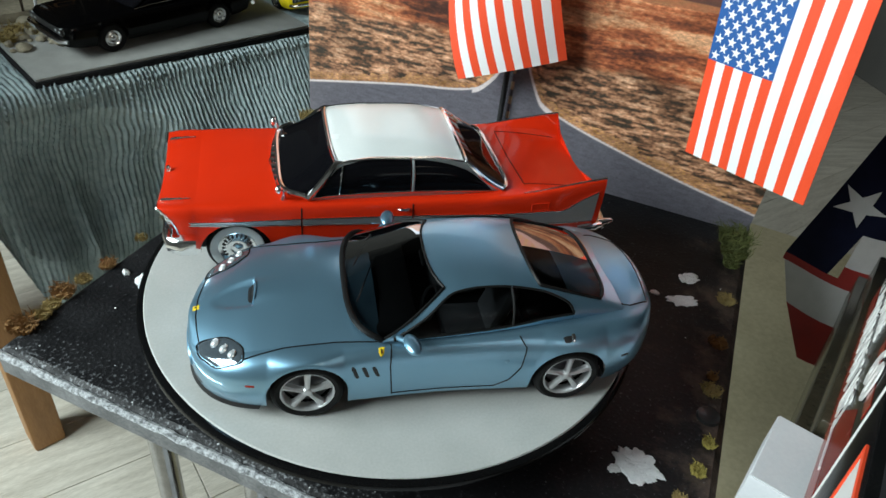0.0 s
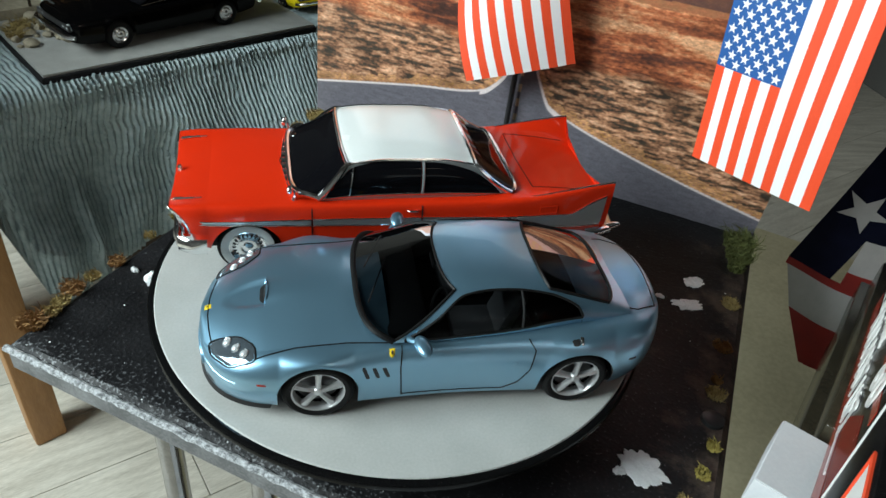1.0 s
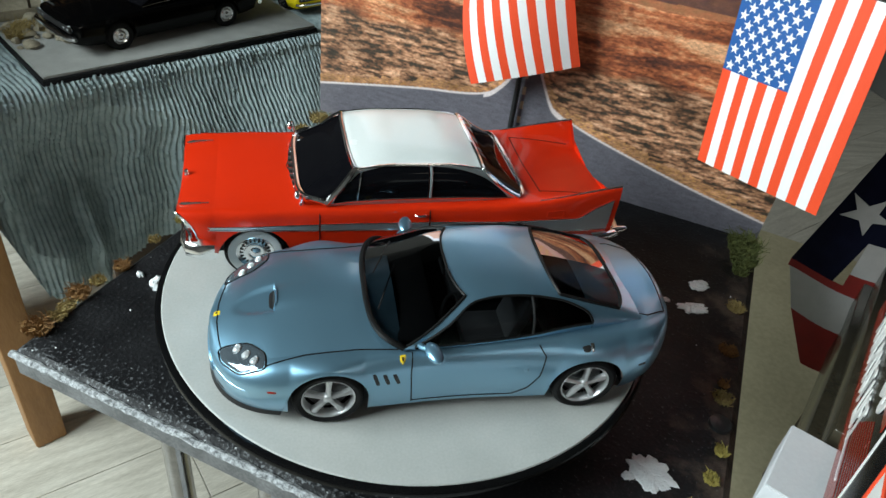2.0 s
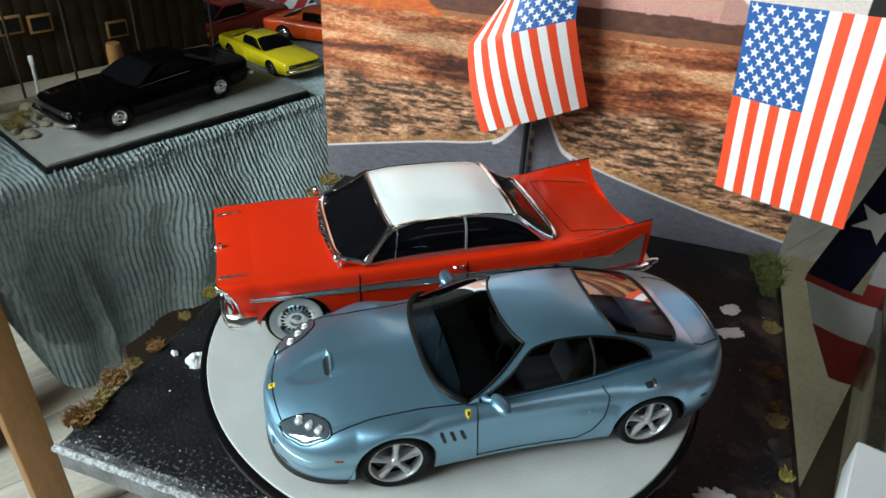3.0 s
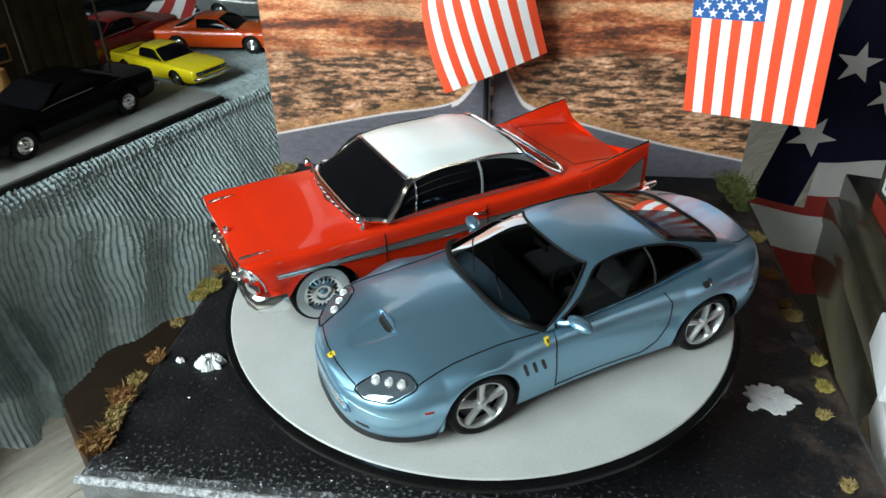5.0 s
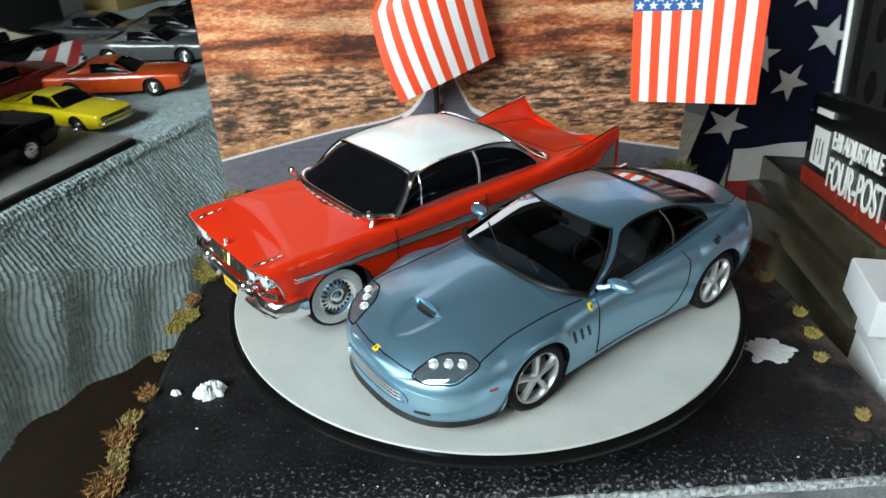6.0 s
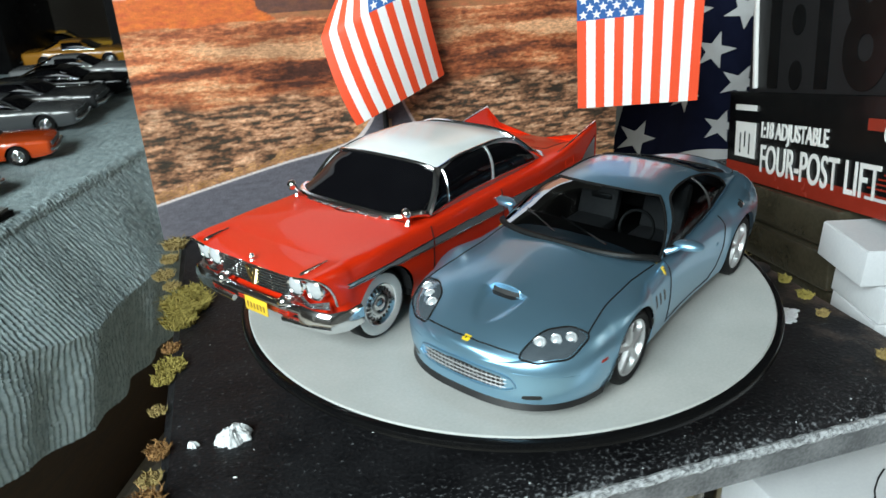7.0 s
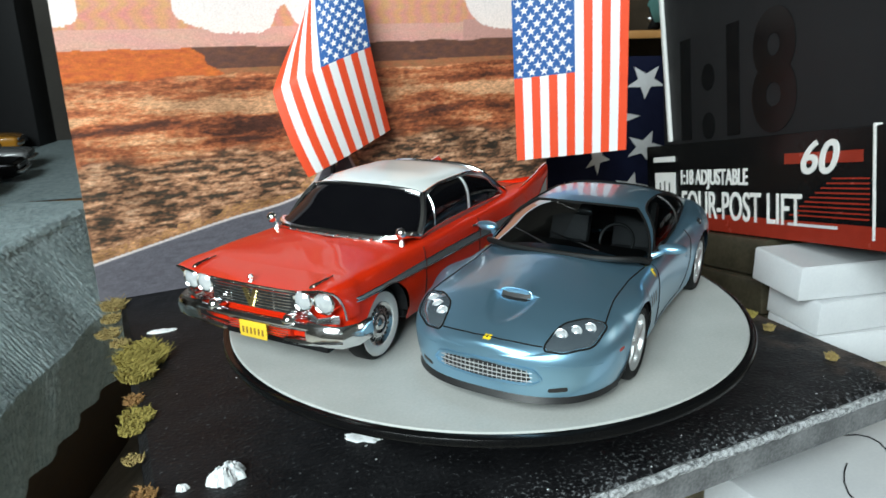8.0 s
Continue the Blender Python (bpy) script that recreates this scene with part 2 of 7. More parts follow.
def wall(name, a, b, hole=None):
    """A wall 0.12 m thick from a to b, with a window hole (from, to, sill, head) where there is one."""
    a, b = Vector((*a, 0)), Vector((*b, 0))
    d = (b - a).normalized()
    out = Vector((d.y, -d.x, 0))
    length = (b - a).length
    sh = Shape()
    spans = [(0, length, FLOOR_Z, CEIL_Z)] if hole is None else [
        (0, hole[0], FLOOR_Z, CEIL_Z), (hole[1], length, FLOOR_Z, CEIL_Z), (hole[0], hole[1], FLOOR_Z, hole[2]), (hole[0], hole[1], hole[3], CEIL_Z)]
    for s0, s1, z0, z1 in spans:
        m = Matrix((( d.x, out.x, 0, a.x), (d.y, out.y, 0, a.y), (0, 0, 1, 0), (0, 0, 0, 1)))
        sh.box(((s0 + s1) / 2, 0.06, (z0 + z1) / 2), (s1 - s0, 0.12, z1 - z0), 0, m)
    return tagged(part(name, sh, DIM_PLASTER, smooth=False), "plain unseen wall of the room, darkened to cut bounce light", "wall", kind="structure")


wall("wall_west", (X0, Y1), (X0, Y0), (2.20, 3.40, 0.42, 1.54))
# The south opening is made up to go with the added fill lamp.
wall("wall_south", (X0, Y0), (X1, Y0), (2.4, 3.7, 0.42, 1.48))
wall("wall_east", (X1, Y0), (X1, Y1))
wall("wall_north", (X1, Y1), (X0, Y1))
tagged(part("ceiling", Shape().box(((X0 + X1) / 2, (Y0 + Y1) / 2, CEIL_Z + 0.05), (X1 - X0 + 0.24, Y1 - Y0 + 0.24, 0.1)), DIM_CEILING, smooth=False),
       "plain unseen ceiling of the room, darkened to cut bounce light", "ceiling", kind="structure")
floor = tagged(part("floor", Shape().box(((X0 + X1) / 2, (Y0 + Y1) / 2, FLOOR_Z - 0.06), (X1 - X0 + 0.24, Y1 - Y0 + 0.24, 0.1)), KRAFT, smooth=False),
               "pale grey oak laminate floor in narrow boards", "floor", kind="structure")


# Unseen lintel on a pier, added to keep window light off the towel's left.
tagged(part("towel_shade_block", Shape().box((-0.72, 0.50, -0.01), (0.12, 0.44, 0.26), 0.004).box((-0.72, 0.76, (FLOOR_Z + 0.12) / 2), (0.12, 0.08, 0.12 - FLOOR_Z), 0.004), DIM_PLASTER, smooth=False), "unseen plain lintel and pier added to shade the towel", "wall", kind="structure")


def window(name, m, w, h):
    ob = holder(name, m, "unseen white casement window letting in daylight", "window", kind="structure")
    fr = Shape()
    for s in (-1, 1):
        fr.box((s * (w / 2 - 0.025), 0, 0), (0.05, 0.06, h), 0.004).box((0, 0, s * (h / 2 - 0.025)), (w - 0.1, 0.06, 0.05), 0.004)
    part("window_frame", fr.box((0, 0, 0), (0.04, 0.05, h - 0.1), 0.003), CARTON_WHITE, ob)
    return ob


window("window_1", pose(X0 - 0.06, -0.20, 0.98, 0, 0, 90), 1.2, 1.12)
# Made-up second window, framing the added fill lamp.
window("added_fill_window", pose(1.15, Y0 - 0.06, 0.95), 1.3, 1.06)

SHEET = surface("pale_olive_card", (0.44, 0.38, 0.24), (0.60, 0.53, 0.35), rough=0.6, scale=7, fine=90, bump=0.1)
tagged(part("floor_sheet", Shape().box((0, 0, 0), (1.5, 1.5, 0.004), 0.001, pose(1.138, 0.212, FLOOR_Z + 0.0025, 0, 0, -36)), SHEET), "large pale beige card sheet lying on the floor", "card sheet")

# ---- the diorama board, turned in the room ----
TABLE = pose(0, 0, -0.047, 0, 0, -33.7)
U0, U1, V0, V1 = -0.250, 0.188, -0.0942, 0.332
TOP = 0.0


def asphalt():
    """Dark painted board with pale dust, scuffs, and bare white wear along the front."""
    mat = surface("worn_asphalt_paint", (0.0032, 0.0032, 0.004), (0.0135, 0.0135, 0.0150), rough=0.50, scale=26, fine=420, bump=0.6, spec=0.22)
    n, l = mat.node_tree.nodes, mat.node_tree.links
    b = n["Principled BSDF"]
    old = b.inputs["Base Color"].links[0].from_socket
    co = n["Texture Coordinate"]
    sep = n.new("ShaderNodeSeparateXYZ")
    l.new(co.outputs["Object"], sep.inputs[0])
    near = n.new("ShaderNodeMapRange")
    for key, v in (("From Min", -0.058), ("From Max", -0.096), ("To Min", 0.0), ("To Max", 0.115)):
        near.inputs[key].default_value = v
    l.new(sep.outputs["Y"], near.inputs["Value"])
    dust = n.new("ShaderNodeTexNoise")
    dust.inputs["Scale"].default_value, dust.inputs["Detail"].default_value, dust.inputs["Roughness"].default_value = 420, 5, 0.66
    l.new(co.outputs["Object"], dust.inputs["Vector"])
    add = n.new("ShaderNodeMath")
    l.new(dust.outputs["Fac"], add.inputs[0])
    l.new(near.outputs[0], add.inputs[1])
    step = n.new("ShaderNodeMapRange")
    step.inputs["From Min"].default_value, step.inputs["From Max"].default_value = 0.62, 0.84
    l.new(add.outputs[0], step.inputs["Value"])
    mix = n.new("ShaderNodeMix")
    mix.data_type = "RGBA"
    mix.inputs["B"].default_value = (0.30, 0.315, 0.33, 1)
    l.new(step.outputs[0], mix.inputs["Factor"])
    l.new(old, mix.inputs["A"])
    # brown earth rubbed in along the far side
    side = n.new("ShaderNodeMapRange")
    for key, v in (("From Min", 0.11), ("From Max", 0.185), ("To Min", -0.14), ("To Max", 0.13)):
        side.inputs[key].default_value = v
    l.new(sep.outputs["X"], side.inputs["Value"])
    patch = n.new("ShaderNodeTexNoise")
    patch.inputs["Scale"].default_value, patch.inputs["Detail"].default_value, patch.inputs["Roughness"].default_value = 28, 8, 0.7
    l.new(co.outputs["Object"], patch.inputs["Vector"])
    both, gate, earth = n.new("ShaderNodeMath"), n.new("ShaderNodeMapRange"), n.new("ShaderNodeMix")
    l.new(patch.outputs["Fac"], both.inputs[0])
    l.new(side.outputs[0], both.inputs[1])
    gate.inputs["From Min"].default_value, gate.inputs["From Max"].default_value = 0.52, 0.78
    l.new(both.outputs[0], gate.inputs["Value"])
    earth.data_type = "RGBA"
    earth.inputs["B"].default_value = (0.10, 0.070, 0.055, 1)
    l.new(gate.outputs[0], earth.inputs["Factor"])
    l.new(mix.outputs["Result"], earth.inputs["A"])
    l.new(earth.outputs["Result"], b.inputs["Base Color"])
    return mat


ASPHALT = asphalt()
base = holder("diorama_board", TABLE, "black asphalt-painted display board with white worn edge", "display board")


def slab():
    """A rounded board whose top is faintly uneven."""
    sh, nu, nv = Shape(), 90, 84
    wu, wv = U1 - U0, V1 - V0

    def top(a, b):
        u, v = U0 + wu * a, V0 + wv * b
        e = min(a * wu, (1 - a) * wu, b * wv)
        drop = 0.004 * max(0, 1 - e / 0.005) ** 2
        return (u, v, -drop + 0.0006 * wobble((u, v, 0), 60) * min(1, e / 0.01))
    sh.grid(top, nu, nv)
    return sh


def slab_side(ua, va, ub, vb):
    return Shape().grid(lambda a, b: (ua + (ub - ua) * a, va + (vb - va) * a, -0.004 - 0.018 * b + 0.0008 * (1 - b) * wobble((ua + a, va + a, b), 90)), 60, 3)


part("board_top", slab(), ASPHALT, base)
EDGE = surface("worn_board_edge", (0.075, 0.078, 0.082), (0.20, 0.205, 0.21), rough=0.55, scale=60, fine=500, contrast=(0.40, 0.66), bump=0.4)
for e in ((U0, V0, U1, V0), (U1, V0, U1, V1), (U1, V1, U0, V1), (U0, V1, U0, V0)):
    part("board_side", slab_side(*e), EDGE, base)
part("front_edge", Shape().tube([(U0 + (U1 - U0) * i / 80, V0 - 0.0008 + 0.0012 * wobble((i, 0, 0), 0.9), -0.0032 + 0.0008 * wobble((i, 3, 0), 0.7)) for i in range(81)], 0.0026, 8),
     FROST, base, "white chipped front edge")
part("support_frame", Shape().box(((U0 + U1) / 2, (V0 + V1) / 2 + 0.01, -0.035), (U1 - U0 - 0.03, V1 - V0 - 0.03, 0.024), 0.003), MATT_BLACK, base)
for u, v in ((-0.164, -0.060), (0.14, 0.05), (-0.20, 0.29), (0.14, 0.29), (-0.082, -0.062)):
    part("leg", Shape().tube([(u, v, -0.046), (u * 1.02, v, FLOOR_Z + 0.052)], 0.0088, 18), STEEL, base, "tubular chromed steel leg")


def blot(cx, cy, rx, ry, h, seed, turn=0.0):
    """A lumpy dab of filler with a ragged outline."""
    def fn(a, b):
        t = 2 * math.pi * b
        rag = 0.78 + 0.30 * wobble((math.cos(t) * 1.3, math.sin(t) * 1.3, seed), 1.6, seed) + 0.16 * wobble((math.cos(t), math.sin(t), seed), 4.0, seed) + 0.10 * wobble((math.cos(t), math.sin(t), seed), 11.0, seed)
        x, y = rx * a * rag * math.cos(t), ry * a * rag * math.sin(t)
        c, s = math.cos(turn), math.sin(turn)
        z = 0.0006 + h * max(0.0, 1 - a ** 3) * (0.7 + 0.45 * wobble((x, y, seed), 260, seed) + 0.25 * wobble((x, y, seed), 900, seed))
        return (cx + c * x - s * y, cy + s * x + c * y, z if a < 1 else -0.0005)
    return Shape().grid(fn, 12, 72, wrap_v=True)


def on_board(x, y):
    p = TABLE.inverted() @ Vector((x, y, -0.047))
    return p.x, p.y


for x, y, rx, ry, h, turn in ((-0.1775, 0.118, 0.0125, 0.009, 0.009, 0.2), (-0.194, 0.130, 0.0038, 0.003, 0.003, 0), (0.1225, -0.0685, 0.0205, 0.0145, 0.0016, -0.5), (0.108, -0.069, 0.005, 0.004, 0.001, 0.4),
                              (0.240, 0.0985, 0.0130, 0.0085, 0.0012, 0.8), (0.222, 0.0720, 0.0155, 0.0085, 0.0012, 0.5), (0.203, 0.083, 0.0045, 0.0035, 0.001, 0),
                              (-0.116, 0.0795, 0.0135, 0.0055, 0.002, -0.55), (-0.071, 0.2985, 0.013, 0.0045, 0.0015, -0.1)):
    u, v = on_board(x, y)
    part("snow_patch", blot(u, v, rx, ry, h, x * 40 + y * 17, turn), SNOW, base, "white filler patch")


def tuft(radius, height, count, width, seed):
    """Short crooked fibres growing from a small mat."""
    rnd = random.Random(seed)
    sh = Shape()
    for _ in range(count):
        a, r = rnd.uniform(0, 2 * math.pi), radius * math.sqrt(rnd.random()) * 0.85
        x, y = r * math.cos(a), r * math.sin(a)
        lean, la = rnd.uniform(0.1, 0.9), rnd.uniform(0, 2 * math.pi)
        hh = height * rnd.uniform(0.35, 1.0)
        p1 = (x + math.cos(la) * lean * hh * 0.5, y + math.sin(la) * lean * hh * 0.5, hh * 0.6)
        p2 = (x + math.cos(la + 0.8) * lean * hh, y + math.sin(la + 0.8) * lean * hh, hh * rnd.uniform(0.6, 1.0))
        sh.tube([(x, y, -0.0005), p1, p2], [width, width * 0.9, width * 0.3], 3, caps=False)
    for k in range(5):
        a, r = rnd.uniform(0, 2 * math.pi), radius * 0.6 * rnd.random()
        c = Vector((r * math.cos(a), r * math.sin(a), height * 0.12))
        sh.grid(lambda i, j: c + Vector((math.cos(2 * math.pi * j) * math.sin(math.pi * i), math.sin(2 * math.pi * j) * math.sin(math.pi * i), math.cos(math.pi * i) * 0.7)) * radius * 0.17 * (1 + 0.5 * wobble((i * 3, j * 5, k), 1.5, seed)), 5, 8, wrap_v=True)
    return sh


TUFTS = ((-0.2485, 0.0775, 0.0095, 0.0096, 260, RUST_TUFT), (-0.239, 0.088, 0.0060, 0.0050, 150, STRAW), (-0.2312, 0.110, 0.0085, 0.0080, 220, RUST_TUFT), (-0.236, 0.099, 0.0070, 0.0040, 170, STRAW), (-0.222, 0.1245, 0.0066, 0.0040, 150, STRAW),
         (-0.2083, 0.1400, 0.0068, 0.0056, 180, RUST_TUFT), (-0.161, 0.2065, 0.0110, 0.0050, 320, MOSS), (-0.171, 0.199, 0.0080, 0.0042, 200, MOSS), (-0.149, 0.2265, 0.0068, 0.0040, 150, RUST_TUFT), (-0.190, 0.172, 0.0055, 0.0034, 110, STRAW),
         (-0.1105, 0.268, 0.0185, 0.0120, 900, MOSS), (-0.126, 0.252, 0.0130, 0.0100, 440, MOSS), (-0.1005, 0.282, 0.0105, 0.0085, 340, MOSS),
         (-0.0945, 0.328, 0.0092, 0.0060, 200, STRAW), (-0.101, 0.306, 0.0070, 0.0050, 150, STRAW), (-0.0564, 0.3745, 0.0110, 0.0085, 280, STRAW), (-0.075, 0.352, 0.0080, 0.0060, 180, STRAW),
         (0.306, 0.144, 0.0150, 0.017, 480, GREEN_TUFT), (0.296, 0.126, 0.0120, 0.014, 380, GREEN_TUFT), (0.286, 0.113, 0.007, 0.009, 160, GREEN_TUFT), (0.2575, 0.0690, 0.0070, 0.0070, 200, STRAW), (0.2275, 0.0255, 0.0085, 0.0030, 240, RUST_TUFT),
         (0.199, -0.0180, 0.0075, 0.0055, 200, STRAW), (0.206, -0.006, 0.0040, 0.0045, 90, RUST_TUFT), (0.175, -0.0595, 0.0042, 0.0056, 160, MOSS), (0.1585, -0.0775, 0.0048, 0.0056, 180, MOSS), (0.1385, -0.0935, 0.0042, 0.0049, 140, STRAW), (0.107, -0.1345, 0.0042, 0.0045, 120, STRAW))
for i, (x, y, r, h, c, mt) in enumerate(TUFTS):
    u, v = on_board(x, y)
    part("grass_tuft", tuft(r, h, c, 0.00045, i), mt, base).location = (u, v, 0)


def specks():
    rnd = random.Random(5)
    sh = Shape()
    for _ in range(70):
        u, v = rnd.uniform(U0 + 0.01, U1 - 0.01), V0 + (V1 - V0) * rnd.random() ** 1.6
        r = rnd.uniform(0.0003, 0.0008) * (1.6 if rnd.random() < 0.05 else 1)
        a = rnd.uniform(0, 6)
        sh.add([(u + r * math.cos(a + k * 1.257) * rnd.uniform(0.6, 1.3), v + r * math.sin(a + k * 1.257) * rnd.uniform(0.6, 1.3), 0.0009) for k in range(5)] + [(u, v, 0.0009 + r * 0.5)],
               [(k, (k + 1) % 5, 5) for k in range(5)])
    return sh


tagged(part("crumb", specks(), SNOW, base, "scattered white crumbs"), kind="stuff")

u, v = on_board(0.186, -0.0385)
part("black_cap", Shape().lathe([(0, 0.0030), (0.0060, 0.0030), (0.0074, 0.0022), (0.0078, 0.0), (0.0078, -0.0010)], 28, Matrix.Translation((u, v, 0.0))), BLACK, base, "small black cap")

# ---- the turntable ----
CX, CY, RAD = -0.0095, 0.0606, 0.1548
turntable = holder("turntable", pose(CX, CY, 0), "round black turntable with a pale grey disc", "turntable")
part("disc", Shape().lathe([(0, 0.0), (RAD * 0.3, 0), (RAD * 0.6, 0), (RAD * 0.9, 0), (RAD - 0.0006, 0), (RAD, -0.0006), (RAD, -0.003)], 128), DISC, turntable, "pale grey card disc")
part("rim", Shape().lathe([(RAD - 0.002, -0.0012), (RAD + 0.0015, -0.0006), (RAD + 0.0036, -0.0014), (RAD + 0.0042, -0.0026), (RAD + 0.0042, -0.0046), (RAD + 0.003, -0.0058), (RAD - 0.02, -0.0066), (RAD - 0.06, -0.0124), (0, -0.0124)], 128),
     GLOSS_BLACK, turntable)
part("base_drum", Shape().lathe([(0, -0.0126), (0.080, -0.0126), (0.082, -0.0145), (0.082, -0.041), (0.086, -0.0465), (0, -0.0465)], 96), MATT_BLACK, turntable)

# ---- the printed backdrop ----
PA, PB, PTOP = Vector((-0.0545, 0.3950, 0)), Vector((0.3262, 0.1558, 0)), 0.272
PD = (PB - PA).normalized()
PN = Vector((PD.y, -PD.x, 0))
PL = (PB - PA).length
PZ0 = -0.0465


LAND = ((-0.75, (0.075, 0.032, 0.022)), (-0.38, (0.22, 0.070, 0.032)), (-0.05, (0.40, 0.135, 0.055)), (0.22, (0.50, 0.235, 0.11)), (0.6, (0.62, 0.37, 0.20)))
SCRUB = ((-0.65, (0.64, 0.43, 0.27)), (-0.22, (0.42, 0.235, 0.13)), (0.06, (0.19, 0.100, 0.056)), (0.32, (0.045, 0.038, 0.027)))


def blend(stops, v):
    """A colour between the two neighbouring stops."""
    if v <= stops[0][0]:
        return stops[0][1]
    for (v0, c0), (v1, c1) in zip(stops, stops[1:]):
        if v <= v1:
            k = (v - v0) / (v1 - v0)
            return tuple(p + (q - p) * k for p, q in zip(c0, c1))
    return stops[-1][1]


def backdrop_mesh():
    """The print: sky, buttes, red ground, scrub and a road with white edge lines, coloured point by point."""
    nu, nv = 460, 330
    left = pchip([0, 0.063, 0.123, 0.159, 0.185, 0.197, 0.205, 0.21], [-0.022, -0.0085, 0.0035, 0.009, 0.017, 0.029, 0.042, 0.060])
    right = pchip([0.228, 0.232, 0.237, 0.25, 0.274, 0.333, 0.39, 0.464], [0.060, 0.050, 0.039, 0.017, 0.006, -0.011, -0.0245, -0.039])
    butte = pchip([0, 0.012, 0.018, 0.022, 0.085, 0.089, 0.098, 0.11, 0.125, 0.155, 0.168, 0.175, 0.181, 0.19, 0.205, 0.24, 0.252, 0.258, 0.35, 0.358, 0.372, 0.39, 0.42, 0.464],
                  [0.170, 0.172, 0.178, 0.245, 0.245, 0.180, 0.172, 0.168, 0.163, 0.163, 0.168, 0.182, 0.186, 0.172, 0.164, 0.163, 0.172, 0.250, 0.252, 0.200, 0.172, 0.163, 0.160, 0.160])
    verts, cols, rough = [], [], []
    for j in range(nv + 1):
        for i in range(nu + 1):
            s, z = PL * i / nu, PZ0 + (PTOP - PZ0) * j / nv
            p = PA + PD * s
            verts.append((p.x, p.y, z))
            s, z = s * 0.464 / PL, (z - 0.0076 - 0.0038 * i / nu) / 0.959
            n1 = noise.noise(Vector((s * 26, z * 120, 1.0)))
            n2 = noise.noise(Vector((s * 110, z * 330, 7.0)))
            n3 = noise.noise(Vector((s * 320, z * 620, 3.0)))
            on_road = z < (left(s) if s < 0.2165 else right(s)) if (s < 0.21 or s > 0.228) else z < 0.062
            edge = left(s) if s < 0.21 else right(s) if s > 0.228 else 9
            if on_road:
                g = 0.115 + 0.025 * n2 + 0.02 * n3
                c = (g * 0.93, g * 1.0, g * 1.20)
                if abs(s - 0.219) < 0.0013 and z < 0.055 and int((z + 1) * 130) % 2:
                    c = (0.45, 0.38, 0.25)
                slope = 0.0013 if s < 0.18 or s > 0.26 else 0.0035
                w = min(1.0, max(0.0, (slope * 0.8 + 0.0005 - abs(edge - slope * 0.8 - z)) / 0.0010))
                c = tuple(v + (0.62 - v) * w for v in c)
            elif z > butte(s) + 0.0015 * n3 and z > 0.15:
                k = min(1, (z - 0.155) / 0.12)
                c = (0.84 - 0.26 * k, 0.80 - 0.14 * k, 0.74 + 0.03 * k)
            elif z > 0.152 + 0.003 * n1:
                k = min(1, (z - 0.15) / 0.03)
                stripe = 0.5 + 0.5 * math.sin(s * 420 + 3 * n1)
                c = (0.60 + 0.05 * n2, 0.285 + 0.05 * stripe - 0.04 * n1, 0.17 + 0.06 * (1 - stripe))
                if z < 0.168:
                    c = (0.60 + 0.05 * n2, 0.36 + 0.04 * n1, 0.30)
                if s > 0.36 and z < 0.17:
                    c = (0.50, 0.30, 0.26)
            elif z > 0.128 + 0.003 * n1:
                if s < 0.095 + 0.0011 * (0.155 - z) * 1000 + 0.006 * n1 and z < 0.153:
                    c = (0.52 + 0.10 * n2, 0.135 + 0.05 * n2, 0.035)
                else:
                    c = (0.125 + 0.05 * n2, 0.062 + 0.02 * n2, 0.045)
                    if z < 0.134:
                        c = (0.34 + 0.1 * n2, 0.15, 0.07)
            else:
                band = noise.noise(Vector((s * 11, z * 100, 11.0))) + 0.5 * noise.noise(Vector((s * 38, z * 270, 2.0))) + 0.42 * noise.noise(Vector((s * 140, z * 520, 6.0)))
                far = z + 0.005 * n1
                bias = np.interp(far, (0.06, 0.080, 0.086, 0.091, 0.097, 0.108, 0.115, 0.13), (0.0, -0.12, -0.50, -0.42, 0.38, 0.34, -0.08, -0.12))
                c = blend(LAND, band + bias + 0.26 * n3)
                low = min(1.0, max(0.0, (0.066 + 0.012 * n1 - z) / 0.008))
                if low > 0:
                    sc = 0.75 * noise.noise(Vector((s * 42, z * 230, 5.0))) + 0.6 * noise.noise(Vector((s * 110, z * 430, 8.0))) + 0.35 * n3
                    d = blend(SCRUB, sc)
                    c = tuple(p + (q - p) * low for p, q in zip(c, d))
                lim = edge if edge < 1 else 0.06
                if z - lim < 0.009 + 0.008 * n1 + 0.004 * n2:
                    c = (0.40 + 0.22 * n2 + 0.16 * n3, 0.225 + 0.14 * n2 + 0.10 * n3, 0.105 + 0.08 * n2)
            if not on_road and z < 0.128:
                tone = 0.98 + 0.55 * noise.noise(Vector((s * 13, z * 34, 21.0))) + 0.25 * noise.noise(Vector((s * 45, z * 90, 9.0)))
                c = tuple(v * tone for v in c)
            cols.append(c)
            rough.append(0.12 if on_road else 0.0 if z > 0.155 else 0.35 if z > 0.128 else 1.0)
    w = nu + 1
    faces = [(j * w + i, j * w + i + 1, (j + 1) * w + i + 1, (j + 1) * w + i) for j in range(nv) for i in range(nu)]
    me = bpy.data.meshes.new("print")
    me.from_pydata(verts, [], faces)
    at = me.color_attributes.new("ink", "FLOAT_COLOR", "POINT")
    flat = np.ones((len(cols), 4), np.float32)
    flat[:, :3] = np.clip(np.array(cols) * (1.14, 1.0, 0.99), 0.005, 1)
    flat[:, 3] = rough
    at.data.foreach_set("color", flat.ravel())
    return me


